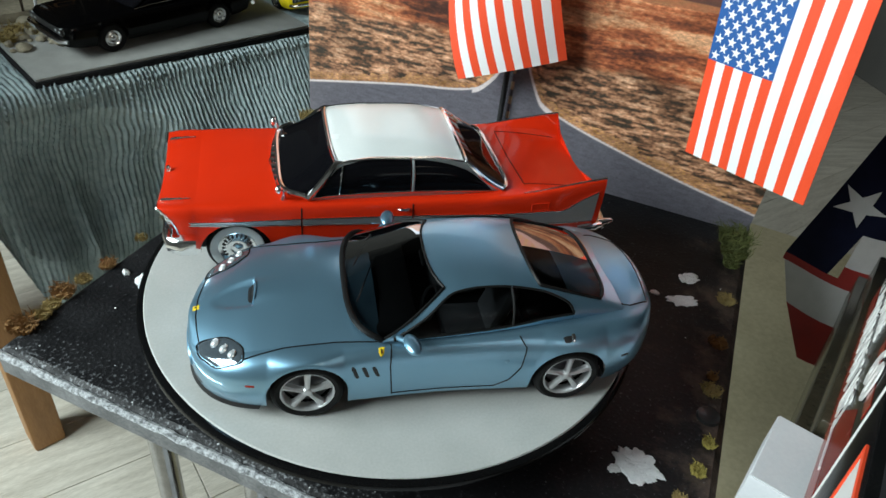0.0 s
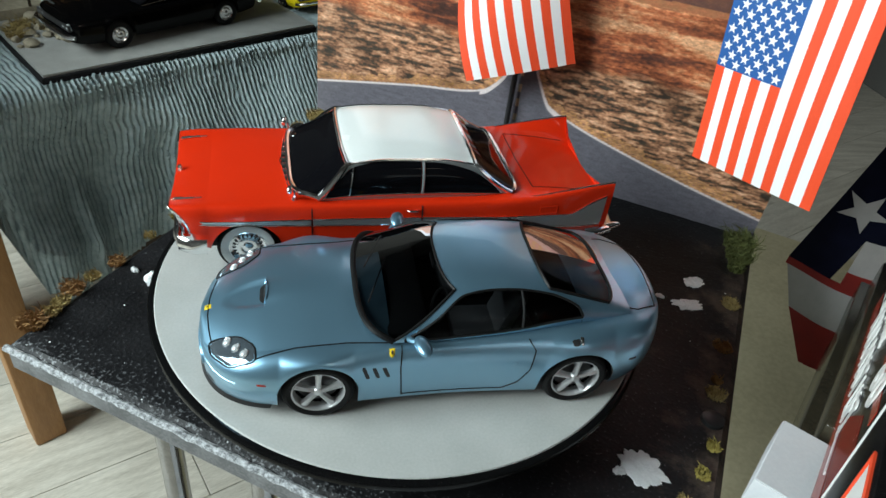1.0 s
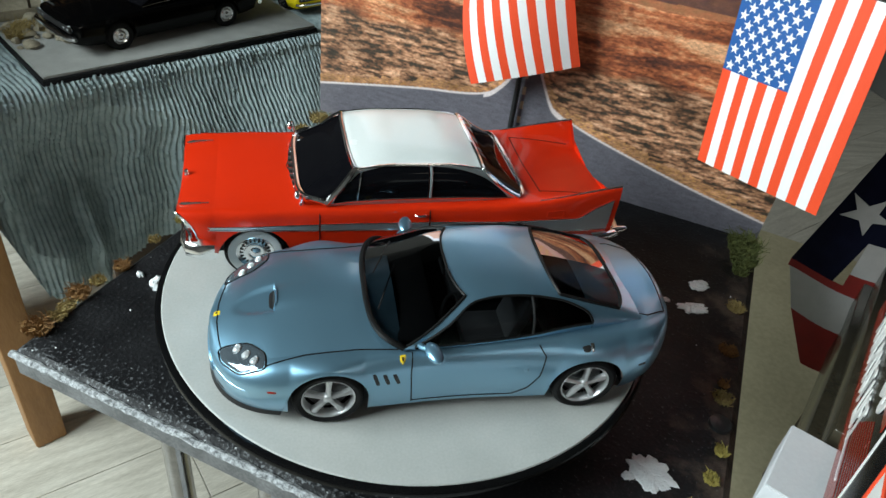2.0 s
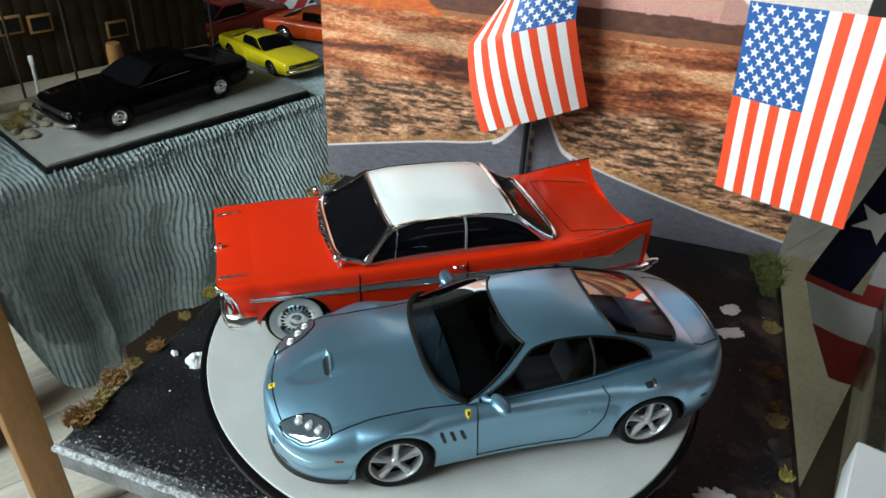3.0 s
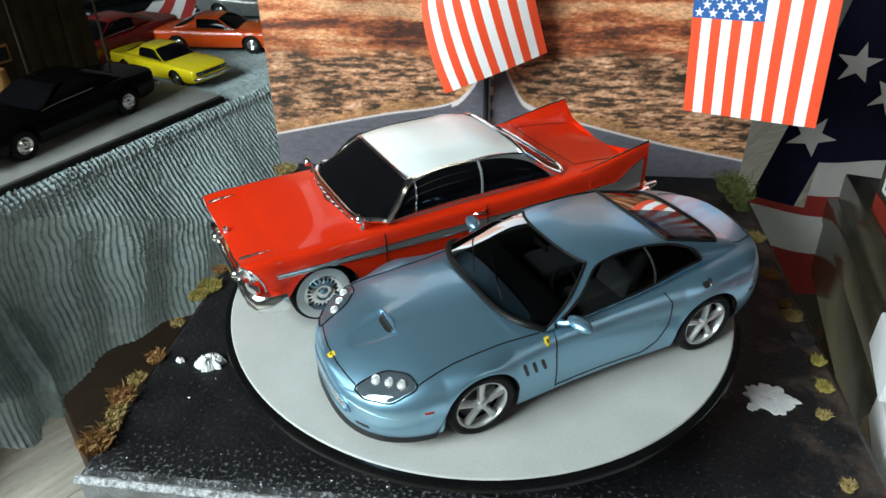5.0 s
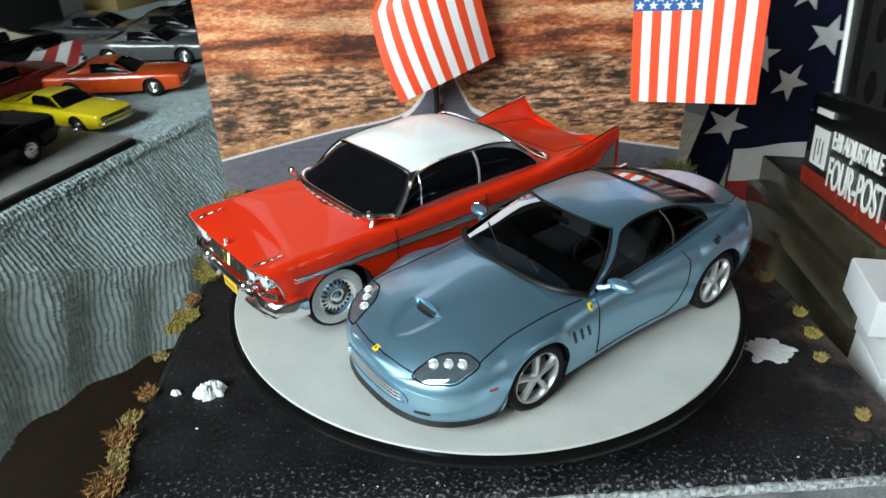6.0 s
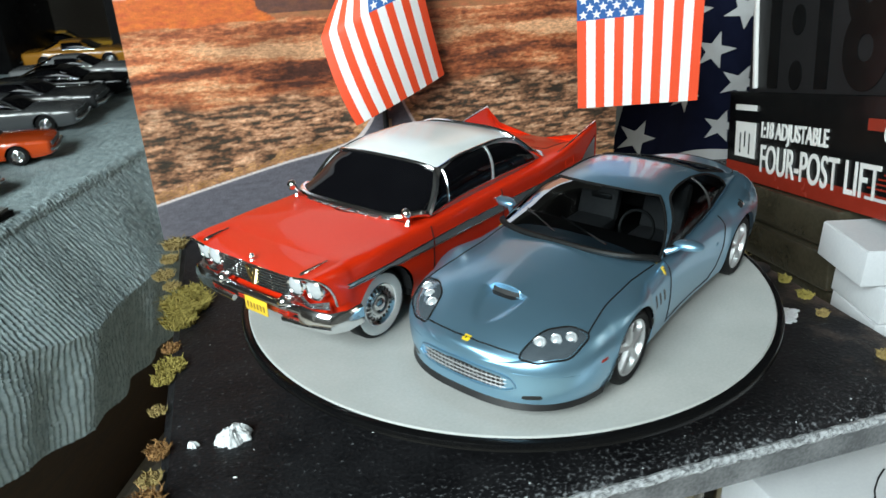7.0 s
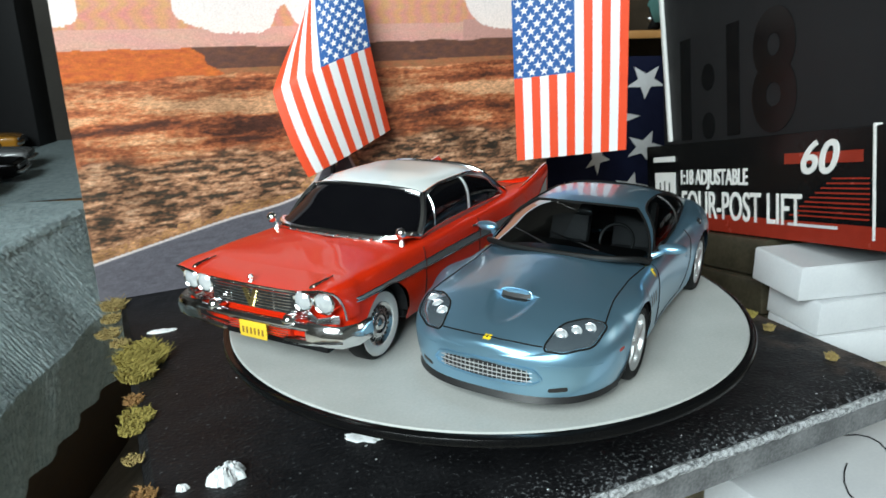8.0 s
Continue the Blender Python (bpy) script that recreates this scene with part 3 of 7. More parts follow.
def ink_material():
    mat = surface("printed_photo_paper", (0.3, 0.3, 0.3), rough=0.42, scale=40)
    n, l = mat.node_tree.nodes, mat.node_tree.links
    at = n.new("ShaderNodeAttribute")
    at.attribute_name = "ink"
    co = n["Texture Coordinate"]
    grain = n.new("ShaderNodeTexNoise")
    grain.inputs["Scale"].default_value, grain.inputs["Detail"].default_value = 700, 4
    l.new(co.outputs["Object"], grain.inputs["Vector"])
    gr = n.new("ShaderNodeMapRange")
    gr.inputs["From Min"].default_value, gr.inputs["From Max"].default_value = 0.3, 0.7
    gr.inputs["To Min"].default_value, gr.inputs["To Max"].default_value = 0.84, 1.06
    l.new(grain.outputs["Fac"], gr.inputs["Value"])
    mp = n.new("ShaderNodeMapping")
    mp.inputs["Scale"].default_value = (210, 210, 520)
    l.new(co.outputs["Object"], mp.inputs[0])
    tufts = n.new("ShaderNodeTexNoise")
    tufts.inputs["Scale"].default_value, tufts.inputs["Detail"].default_value, tufts.inputs["Roughness"].default_value = 1.0, 6, 0.68
    l.new(mp.outputs[0], tufts.inputs["Vector"])
    tr = n.new("ShaderNodeMapRange")
    for key, v in (("From Min", 0.36), ("From Max", 0.64), ("To Min", 0.62), ("To Max", 1.34)):
        tr.inputs[key].default_value = v
    l.new(tufts.outputs["Fac"], tr.inputs["Value"])
    land = n.new("ShaderNodeMix")
    land.inputs["A"].default_value = 1.0
    l.new(at.outputs["Alpha"], land.inputs["Factor"])
    l.new(tr.outputs[0], land.inputs["B"])
    both = n.new("ShaderNodeMath")
    both.operation = "MULTIPLY"
    l.new(gr.outputs[0], both.inputs[0])
    l.new(land.outputs["Result"], both.inputs[1])
    mul = n.new("ShaderNodeVectorMath")
    mul.operation = "SCALE"
    l.new(at.outputs["Color"], mul.inputs[0])
    l.new(both.outputs[0], mul.inputs["Scale"])
    l.new(mul.outputs[0], n["Principled BSDF"].inputs["Base Color"])
    return mat


backdrop = tagged(new("backdrop"), "printed desert highway backdrop panel behind the cars", "backdrop", kind="structure")
pr = new("printed_sheet", backdrop_mesh())
pr.data.materials.append(ink_material())
pr.parent = backdrop
mid = (PA + PB) / 2 - PN * 0.004
part("backing_board", Shape().box((0, 0, 0), (PL, 0.006, PTOP - PZ0), 0.0, Matrix.Translation((mid.x, mid.y, (PTOP + PZ0) / 2)) @ Matrix.Rotation(math.atan2(PD.y, PD.x), 4, "Z")), CARTON_WHITE, backdrop)

# ---- the flags ----
def star(cx, cy, r, turn=0.0):
    return [(cx + (r if k % 2 == 0 else r * 0.40) * math.sin(turn + k * math.pi / 5), cy + (r if k % 2 == 0 else r * 0.40) * math.cos(turn + k * math.pi / 5)) for k in range(10)]


def paper_flag(name, bend, width, length, label, flip=False):
    """A paper flag hung with its stripes downward; bend(a, b) places width and length fractions (b = 0 at the top)."""
    ob = holder(name, Matrix(), label, "flag", "paper flags")
    can_w, can_l = 7 / 13, 0.47
    can_0 = 6 / 13 if flip else 0.0

    def lifted(a, b, off):
        p = bend(a, b)
        du, dv = bend(a + 0.01, b) - p, bend(a, b + 0.01) - p
        return p + du.cross(dv).normalized() * off

    def sheet(a0, a1, b0, b1, nu, nv):
        sh = Shape()
        sh.grid(lambda i, j: lifted(a0 + (a1 - a0) * i, b0 + (b1 - b0) * j, 0.0003), nu, nv)
        sh.grid(lambda i, j: lifted(a0 + (a1 - a0) * i, b0 + (b1 - b0) * j, -0.0003), nu, nv)
        return sh
    for k in range(13):
        part("stripe", sheet(k / 13, (k + 1) / 13, can_l if (k > 5 if flip else k < 7) else 0.0, 1.0, 4, 30), FLAG_RED if k % 2 == 0 else FLAG_WHITE, ob)
    part("canton", sheet(can_0, can_0 + can_w, 0, can_l, 16, 16), FLAG_BLUE, ob)
    for row in range(11):
        for col in range(5 if row % 2 == 0 else 4):
            ca = can_0 + can_w * ((col + 0.5) / 5 + (0 if row % 2 == 0 else 0.1))
            cb = can_l * (row + 0.7) / 11.4
            pts = star(0, 0, 0.040)
            sh = Shape()
            for side in (1, -1):
                ring = [lifted(ca + x, cb - y * width / length, 0.0006 * side) for x, y in pts]
                sh.add(ring + [lifted(ca, cb, 0.0006 * side)], [(i, (i + 1) % 10, 10) for i in range(10)])
            part("star", sh, FLAG_WHITE, ob)
    return ob


FA, FB = Vector((0.2298, 0.1468, 0.0440)), Vector((0.2700, 0.0540, 0.0545))


def bend_right(a, b):
    foot = FA.lerp(FB, a)
    top = foot + Vector((-0.014, 0.001, 0.1440))
    p = top.lerp(foot, b)
    return p + Vector((-0.9, -0.4, 0)) * (0.0035 * math.sin(a * 3.1) * math.sin(b * 3.0))


paper_flag("paper_flag", bend_right, 0.101, 0.144, "striped paper flag with blue starred canton hanging flat")


def quad(p, q, r, mid, t):
    """The parabola through p, q and r at 0, mid and 1."""
    return p * ((t - mid) * (t - 1) / mid) + q * (t * (t - 1) / (mid * (mid - 1))) + r * (t * (t - mid) / (1 - mid))


CURL = ((Vector((0.128, 0.302, 0.188)), Vector((0.108, 0.2790, 0.196)), Vector((0.137, 0.252, 0.205))),
        (Vector((0.0585, 0.289, 0.1185)), Vector((0.0845, 0.2585, 0.1365)), Vector((0.1320, 0.2420, 0.1515))),
        (Vector((0.0700, 0.268, 0.0465)), Vector((0.1070, 0.2505, 0.0622)), Vector((0.1548, 0.2405, 0.0780))))


def bend_left(a, b):
    """Twisted paper: its free side curls back towards the top."""
    top, mid, low = (quad(*row, 6 / 13, a) for row in CURL)
    fold = top.lerp(mid, b / 0.47) if b < 0.47 else mid.lerp(low, (b - 0.47) / 0.53)
    return quad(top, mid, low, 0.47, b).lerp(fold, 0.7)


paper_flag("paper_flag", bend_left, 0.10, 0.144, "curled striped paper flag hanging in front of the printed backdrop", True)
for p in (bend_right(0.02, 0), bend_right(0.98, 0), bend_left(0.05, 0), bend_left(0.95, 0)):
    tagged(part("hanging_thread", Shape().tube([p + Vector((0, 0, -0.003)), Vector((p.x, p.y, CEIL_Z))], 0.0003, 5), FLAG_WHITE), "thin white thread holding a paper flag", "thread")
rod_at = PA + PD * 0.2067 + PN * 0.006
tagged(part("flag_rod", Shape().tube([(rod_at.x, rod_at.y, -0.047), (rod_at.x, rod_at.y, 0.16)], 0.0026, 12), BLACK), "slim black rod standing against the printed backdrop", "rod")

# ---- the other table, under a towel ----
EA, ED = Vector((-0.3805, 0.583, 0)), Vector((0.8415, 0.5440, 0)).normalized()
EN = Vector((ED.y, -ED.x, 0))
TZ = -0.116
NARROW = 0.93


def place(s, back, z):
    """A point s along the other table's front edge and back from it."""
    p = EA + ED * s * NARROW - EN * back * NARROW
    return Vector((p.x, p.y, z))


TURN_E = math.degrees(math.atan2(ED.y, ED.x))
side_table = holder("side_table", pose(EA.x, EA.y, 0, 0, 0, TURN_E) @ Matrix.Diagonal((NARROW, NARROW, 1, 1)), "amber pine table under a towel", "table")
part("tabletop", Shape().box((0.87, 0.49, TZ - 0.022), (2.06, 0.96, 0.03), 0.003), PINE, side_table)
for s, b in ((-0.125, 0.045), (1.86, 0.045), (-0.125, 0.93), (1.86, 0.93)):
    part("leg", Shape().box((s, b, (TZ - 0.037 + FLOOR_Z) / 2), (0.052, 0.052, TZ - 0.037 - FLOOR_Z), 0.004), PINE, side_table, "square amber pine leg")
part("apron", Shape().box((0.87, 0.078, TZ - 0.085), (1.93, 0.02, 0.095), 0.002), PINE, side_table)
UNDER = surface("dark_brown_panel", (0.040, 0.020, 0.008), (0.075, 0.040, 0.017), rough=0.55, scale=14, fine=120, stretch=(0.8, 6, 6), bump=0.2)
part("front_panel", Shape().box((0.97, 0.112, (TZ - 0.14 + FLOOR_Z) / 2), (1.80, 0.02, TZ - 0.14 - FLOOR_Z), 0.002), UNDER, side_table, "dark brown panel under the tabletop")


def towel():
    """Ribbed towel: flat on the top, over the edge, then hanging with soft folds; its left corner is folded over."""
    sh, nu, nv = Shape(), 1050, 170
    s0, s1, drop = -0.125, 0.98, 0.285
    r = 0.014

    def fn(a, b):
        s = s0 + (s1 - s0) * a
        q = -0.16 + (0.16 + drop) * b
        wav = 1.5 * noise.noise(Vector((s * 11, q * 16, 0))) + 0.6 * noise.noise(Vector((s * 30, q * 42, 4.0)))
        rib = math.sin(2 * math.pi * (s / 0.0072) + 3.6 * wav)
        knit = math.sin(q * 1250 + 5 * wobble((s, q, 0), 70) + 2.2 * rib)
        lift = 0.0056 * (0.5 + 0.5 * rib) * (0.75 + 0.45 * knit) * (1 + 0.7 * wobble((s, q, 1), 25)) * (0.30 + 0.70 * max(0.0, 1 - max(0.0, s) / 0.46)) + 0.0016 * wobble((s, q, 5), 150)
        if q < 0:
            return place(s, -q, TZ - 0.004 + lift * 0.6)
        if q < r * 1.57:
            t = q / r
            p = place(s, -r * math.sin(t), TZ - 0.004 - r * (1 - math.cos(t)))
            return p + EN * lift * math.sin(t) + Vector((0, 0, lift * math.cos(t)))
        hang = q - r * 1.57
        k = min(1.0, max(0.0, (s - 0.03) / 0.36))
        bend = 0.015 + 0.105 * k * k * (3 - 2 * k)
        lean = 0.46 + 0.34 * k
        out = lean * hang if hang < bend else lean * bend - 0.22 * (hang - bend)
        out -= 0.045 * max(0.0, 1 - max(0.0, s) / 0.17) * min(1.0, max(0.0, (s + 0.09) / 0.05)) * math.sin(math.pi * min(1.0, hang / 0.19)) ** 0.8
        fold = out + 0.022 * noise.noise(Vector((s * 6, 3.0, q * 2.0))) * min(1, hang / 0.06) + 0.006 * math.sin(s * 70 + 9 * q) * min(1, max(0, (hang - bend) / 0.06))
        crease = 0.030 * math.exp(-((s - 0.012 - 0.06 * hang) / 0.011) ** 2) * min(1, max(0, (hang - 0.10) / 0.08))
        flap = 0.030 * math.sin(max(0, -s) * 42) * min(1, hang / 0.16) if s < 0 else 0.0
        z = TZ - 0.004 - r - hang * (1 + 0.26 * math.exp(-((s + 0.01) / 0.09) ** 2)) + 3.0 * max(0, -s - 0.062) * min(1, hang / 0.25)
        return place(s, -r - fold - crease - flap - lift, z)
    sh.grid(fn, nu, nv)
    return sh.grid(lambda a, b: place(-0.16 + 2.06 * a, 0.16 + 0.80 * b if a < 0.56 else 0.8 * b + 0.16 * b, TZ - 0.0035 + 0.0012 * wobble((a, b, 0), 40)), 60, 30)


tagged(part("towel", towel(), TOWEL), "ribbed blue-grey terry towel draped over the table edge", "towel")
ground = holder("diorama_ground", pose(EA.x, EA.y, 0, 0, 0, TURN_E) @ Matrix.Diagonal((NARROW, NARROW, 1, 1)), "flat grey scenery board with a dark edge", "scenery board")
part("ground_sheet", Shape().box((0.215, 0.16, TZ + 0.0075), (0.428, 0.318, 0.004), 0.0008), GROUND_GREY, ground)
part("dark_edge", Shape().box((0.215, 0.16, TZ + 0.0015), (0.434, 0.324, 0.008), 0.001), MATT_BLACK, ground)

# ---- cartons, crate and the lift's box on the far right ----
BD = Vector((-0.747, -0.665, 0)).normalized()
BN = Vector((-0.665, 0.747, 0)).normalized()
BO = Vector((0.3295, 0.0148, 0))
tilt = radians(11.0)
e1 = BD * math.cos(tilt) + Vector((0, 0, math.sin(tilt)))
e2 = -BD * math.sin(tilt) + Vector((0, 0, math.cos(tilt)))
org = Vector((0.3622, 0.0434, -0.0388))
LIFT = Matrix(((e1.x, e2.x, BN.x, org.x), (e1.y, e2.y, BN.y, org.y), (e1.z, e2.z, BN.z, org.z), (0, 0, 0, 1))) @ Matrix.Diagonal((0.938, 0.97, 1, 1))


def lettering(name, text, size, x, y, z, material, parent, width=None, depth=0.0004, shear=0.0, label="", bold=0.0):
    cu = bpy.data.curves.new(name, "FONT")
    cu.body, cu.size, cu.extrude, cu.shear, cu.offset = text, size, depth, shear, bold
    tmp = bpy.data.objects.new(name, cu)
    scene.collection.objects.link(tmp)
    bpy.context.view_layer.update()
    me = bpy.data.meshes.new_from_object(tmp.evaluated_get(bpy.context.evaluated_depsgraph_get()))
    bpy.data.objects.remove(tmp)
    wide = max(v.co.x for v in me.vertices) - min(v.co.x for v in me.vertices)
    k = width / wide if width else 1.0
    for v in me.vertices:
        v.co.x *= k
    me.materials.clear()
    me.materials.append(material)
    ob = new(name, me)
    ob.parent = parent
    ob.location = (x, y, z)
    return tagged(ob, label)


lift_box = holder("lift_box", LIFT, "black and red printed carton for a model car lift, tilted", "carton")
part("carton_body", Shape().box((0.255, 0.125, -0.067), (0.49, 0.250, 0.12), 0.0015), BOX_GREY, lift_box, "charcoal carton body")
part("lower_band", Shape().box((0.243, 0.0430, -0.0645), (0.53, 0.0850, 0.124), 0.0012), BOX_BLACK, lift_box, "glossy black printed band")
part("red_print", Shape().box((0.243, 0.0085, -0.0052), (0.528, 0.016, 0.006), 0.0), BOX_RED, lift_box)
part("edge_strip", Shape().box((0, 0, 0), (0.005, 0.150, 0.004), 0.0005, pose(0.0205, 0.1635, -0.006, 0, 0, 5.2)), BOX_WHITE, lift_box)
lettering("scale_print", "1:18", 0.132, 0.030, 0.0935, -0.0066, BOX_BLACK, lift_box, 0.178, bold=0.0045, label="large black 1:18 print")
lettering("small_title", "1:18 ADJUSTABLE", 0.0205, 0.0515, 0.0445, -0.0021, BOX_WHITE, lift_box, 0.114, bold=0.0003, label="white words 1:18 ADJUSTABLE")
lettering("large_title", "FOUR-POST LIFT", 0.0365, 0.0545, 0.0125, -0.0018, BOX_WHITE, lift_box, 0.183, bold=0.0002, label="white words FOUR-POST LIFT")
lettering("number_print", "60", 0.0345, 0.236, 0.0540, -0.0015, BOX_WHITE, lift_box, 0.041, shear=0.25, bold=0.0006, label="white slanted number 60")
part("white_picture", Shape().box((0.0200, 0.0395, -0.0050), (0.044, 0.034, 0.006), 0.0), BOX_WHITE, lift_box)
part("white_bar", Shape().box((0.0185, 0.0705, -0.0050), (0.046, 0.0055, 0.006), 0.0), BOX_WHITE, lift_box)
part("red_bar", Shape().box((0.260, 0.0655, -0.0051), (0.084, 0.0085, 0.006), 0.0), BOX_RED, lift_box)
part("small_print_bar", Shape().box((0.250, 0.0135, -0.0046), (0.055, 0.0022, 0.006), 0.0), CARTON_WHITE, lift_box)
for k in range(9):
    part("red_line", Shape().box((0.266 + 0.003 * k, 0.021 + k * 0.0036, -0.0051), (0.084 - 0.006 * k, 0.0012, 0.006), 0.0), BOX_RED, lift_box)
part("panel_line", Shape().box((0.3125, 0.047, -0.0049), (0.0022, 0.080, 0.006)), BOX_WHITE, lift_box)
for k in range(3):
    part("drawn_mark", Shape().box((0.010 + 0.010 * k, 0.036 + 0.004 * (k % 2), -0.0045), (0.0016, 0.020 - 0.005 * (k % 2), 0.006)), BOX_BLACK, lift_box)
fr = Shape()
fr.box((0.412, 0.079, -0.0050), (0.110, 0.003, 0.007)).box((0.357, 0.050, -0.0050), (0.003, 0.060, 0.007))
part("picture_frame", fr, FLAG_RED, lift_box)
part("picture_panel", Shape().box((0.414, 0.048, -0.0049), (0.108, 0.058, 0.006)), BOX_WHITE, lift_box, "white picture panel with red border")

CM = Matrix(((-BN.x, -BD.x, 0, 0.1978), (-BN.y, -BD.y, 0, -0.0729), (0, 0, 1, 0.0056), (0, 0, 0, 1)))
white_box = holder("white_box", CM, "plain white cardboard carton in a stack", "carton", "stacked white cartons")
part("carton", Shape().box((0.08, -0.027, -0.0225), (0.16, 0.054, 0.025), 0.0008), CARTON_WHITE, white_box)
part("lid_flap", Shape().box((0.08, -0.027, -0.0096), (0.1585, 0.0525, 0.0008), 0.0), CARTON_WHITE, white_box)
copy_thing(white_box, CM @ pose(0.012, -0.006, -0.0262, 0, 0, 3))
copy_thing(white_box, CM @ pose(0.014, -0.006, -0.0524, 0, 0, -2))

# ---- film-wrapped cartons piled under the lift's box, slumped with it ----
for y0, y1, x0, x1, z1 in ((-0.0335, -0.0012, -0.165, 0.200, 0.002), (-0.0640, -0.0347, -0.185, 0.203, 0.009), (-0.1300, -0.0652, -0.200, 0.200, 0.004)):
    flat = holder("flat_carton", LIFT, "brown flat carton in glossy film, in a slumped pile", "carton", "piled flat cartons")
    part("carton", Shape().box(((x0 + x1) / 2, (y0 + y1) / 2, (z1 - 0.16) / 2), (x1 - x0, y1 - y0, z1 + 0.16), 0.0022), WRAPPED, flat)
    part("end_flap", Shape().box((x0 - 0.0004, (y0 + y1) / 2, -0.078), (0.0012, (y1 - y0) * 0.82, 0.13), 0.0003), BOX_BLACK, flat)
PILE = Matrix(((BD.x, 0, BN.x, BO.x + BN.x * -0.112), (BD.y, 0, BN.y, BO.y + BN.y * -0.112), (0, 1, 0, 0), (0, 0, 0, 1)))
tall = holder("storage_carton", Matrix(), "tall plain brown carton under the pile", "carton", "brown storage cartons")
part("carton", Shape().prism([(-0.110, -0.1980), (0.130, -0.1467), (0.130, -0.80), (-0.110, -0.80)], 0.075, PILE), KRAFT, tall, smooth=False)
part("tape_strip", Shape().box((0.01, -0.45, 0.0), (0.2406, 0.045, 0.0756), 0.0, PILE), CARTON_WHITE, tall)
slim = holder("storage_carton", CM, "narrow brown carton under the white cartons", "carton", "brown storage cartons")
part("carton", Shape().box((0.088, -0.0265, -0.4445), (0.150, 0.050, 0.711), 0.002), KRAFT, slim)
part("tape_strip", Shape().box((0.088, -0.0265, -0.60), (0.1506, 0.0506, 0.03), 0.0), CARTON_WHITE, slim)

# ---- model cars, drawn at full size in metres (nose towards -x) and built at 1:18 ----
from mathutils.bvhtree import BVHTree

K18 = 1 / 18


def sp_tail(sp):
    return sp["tp"]


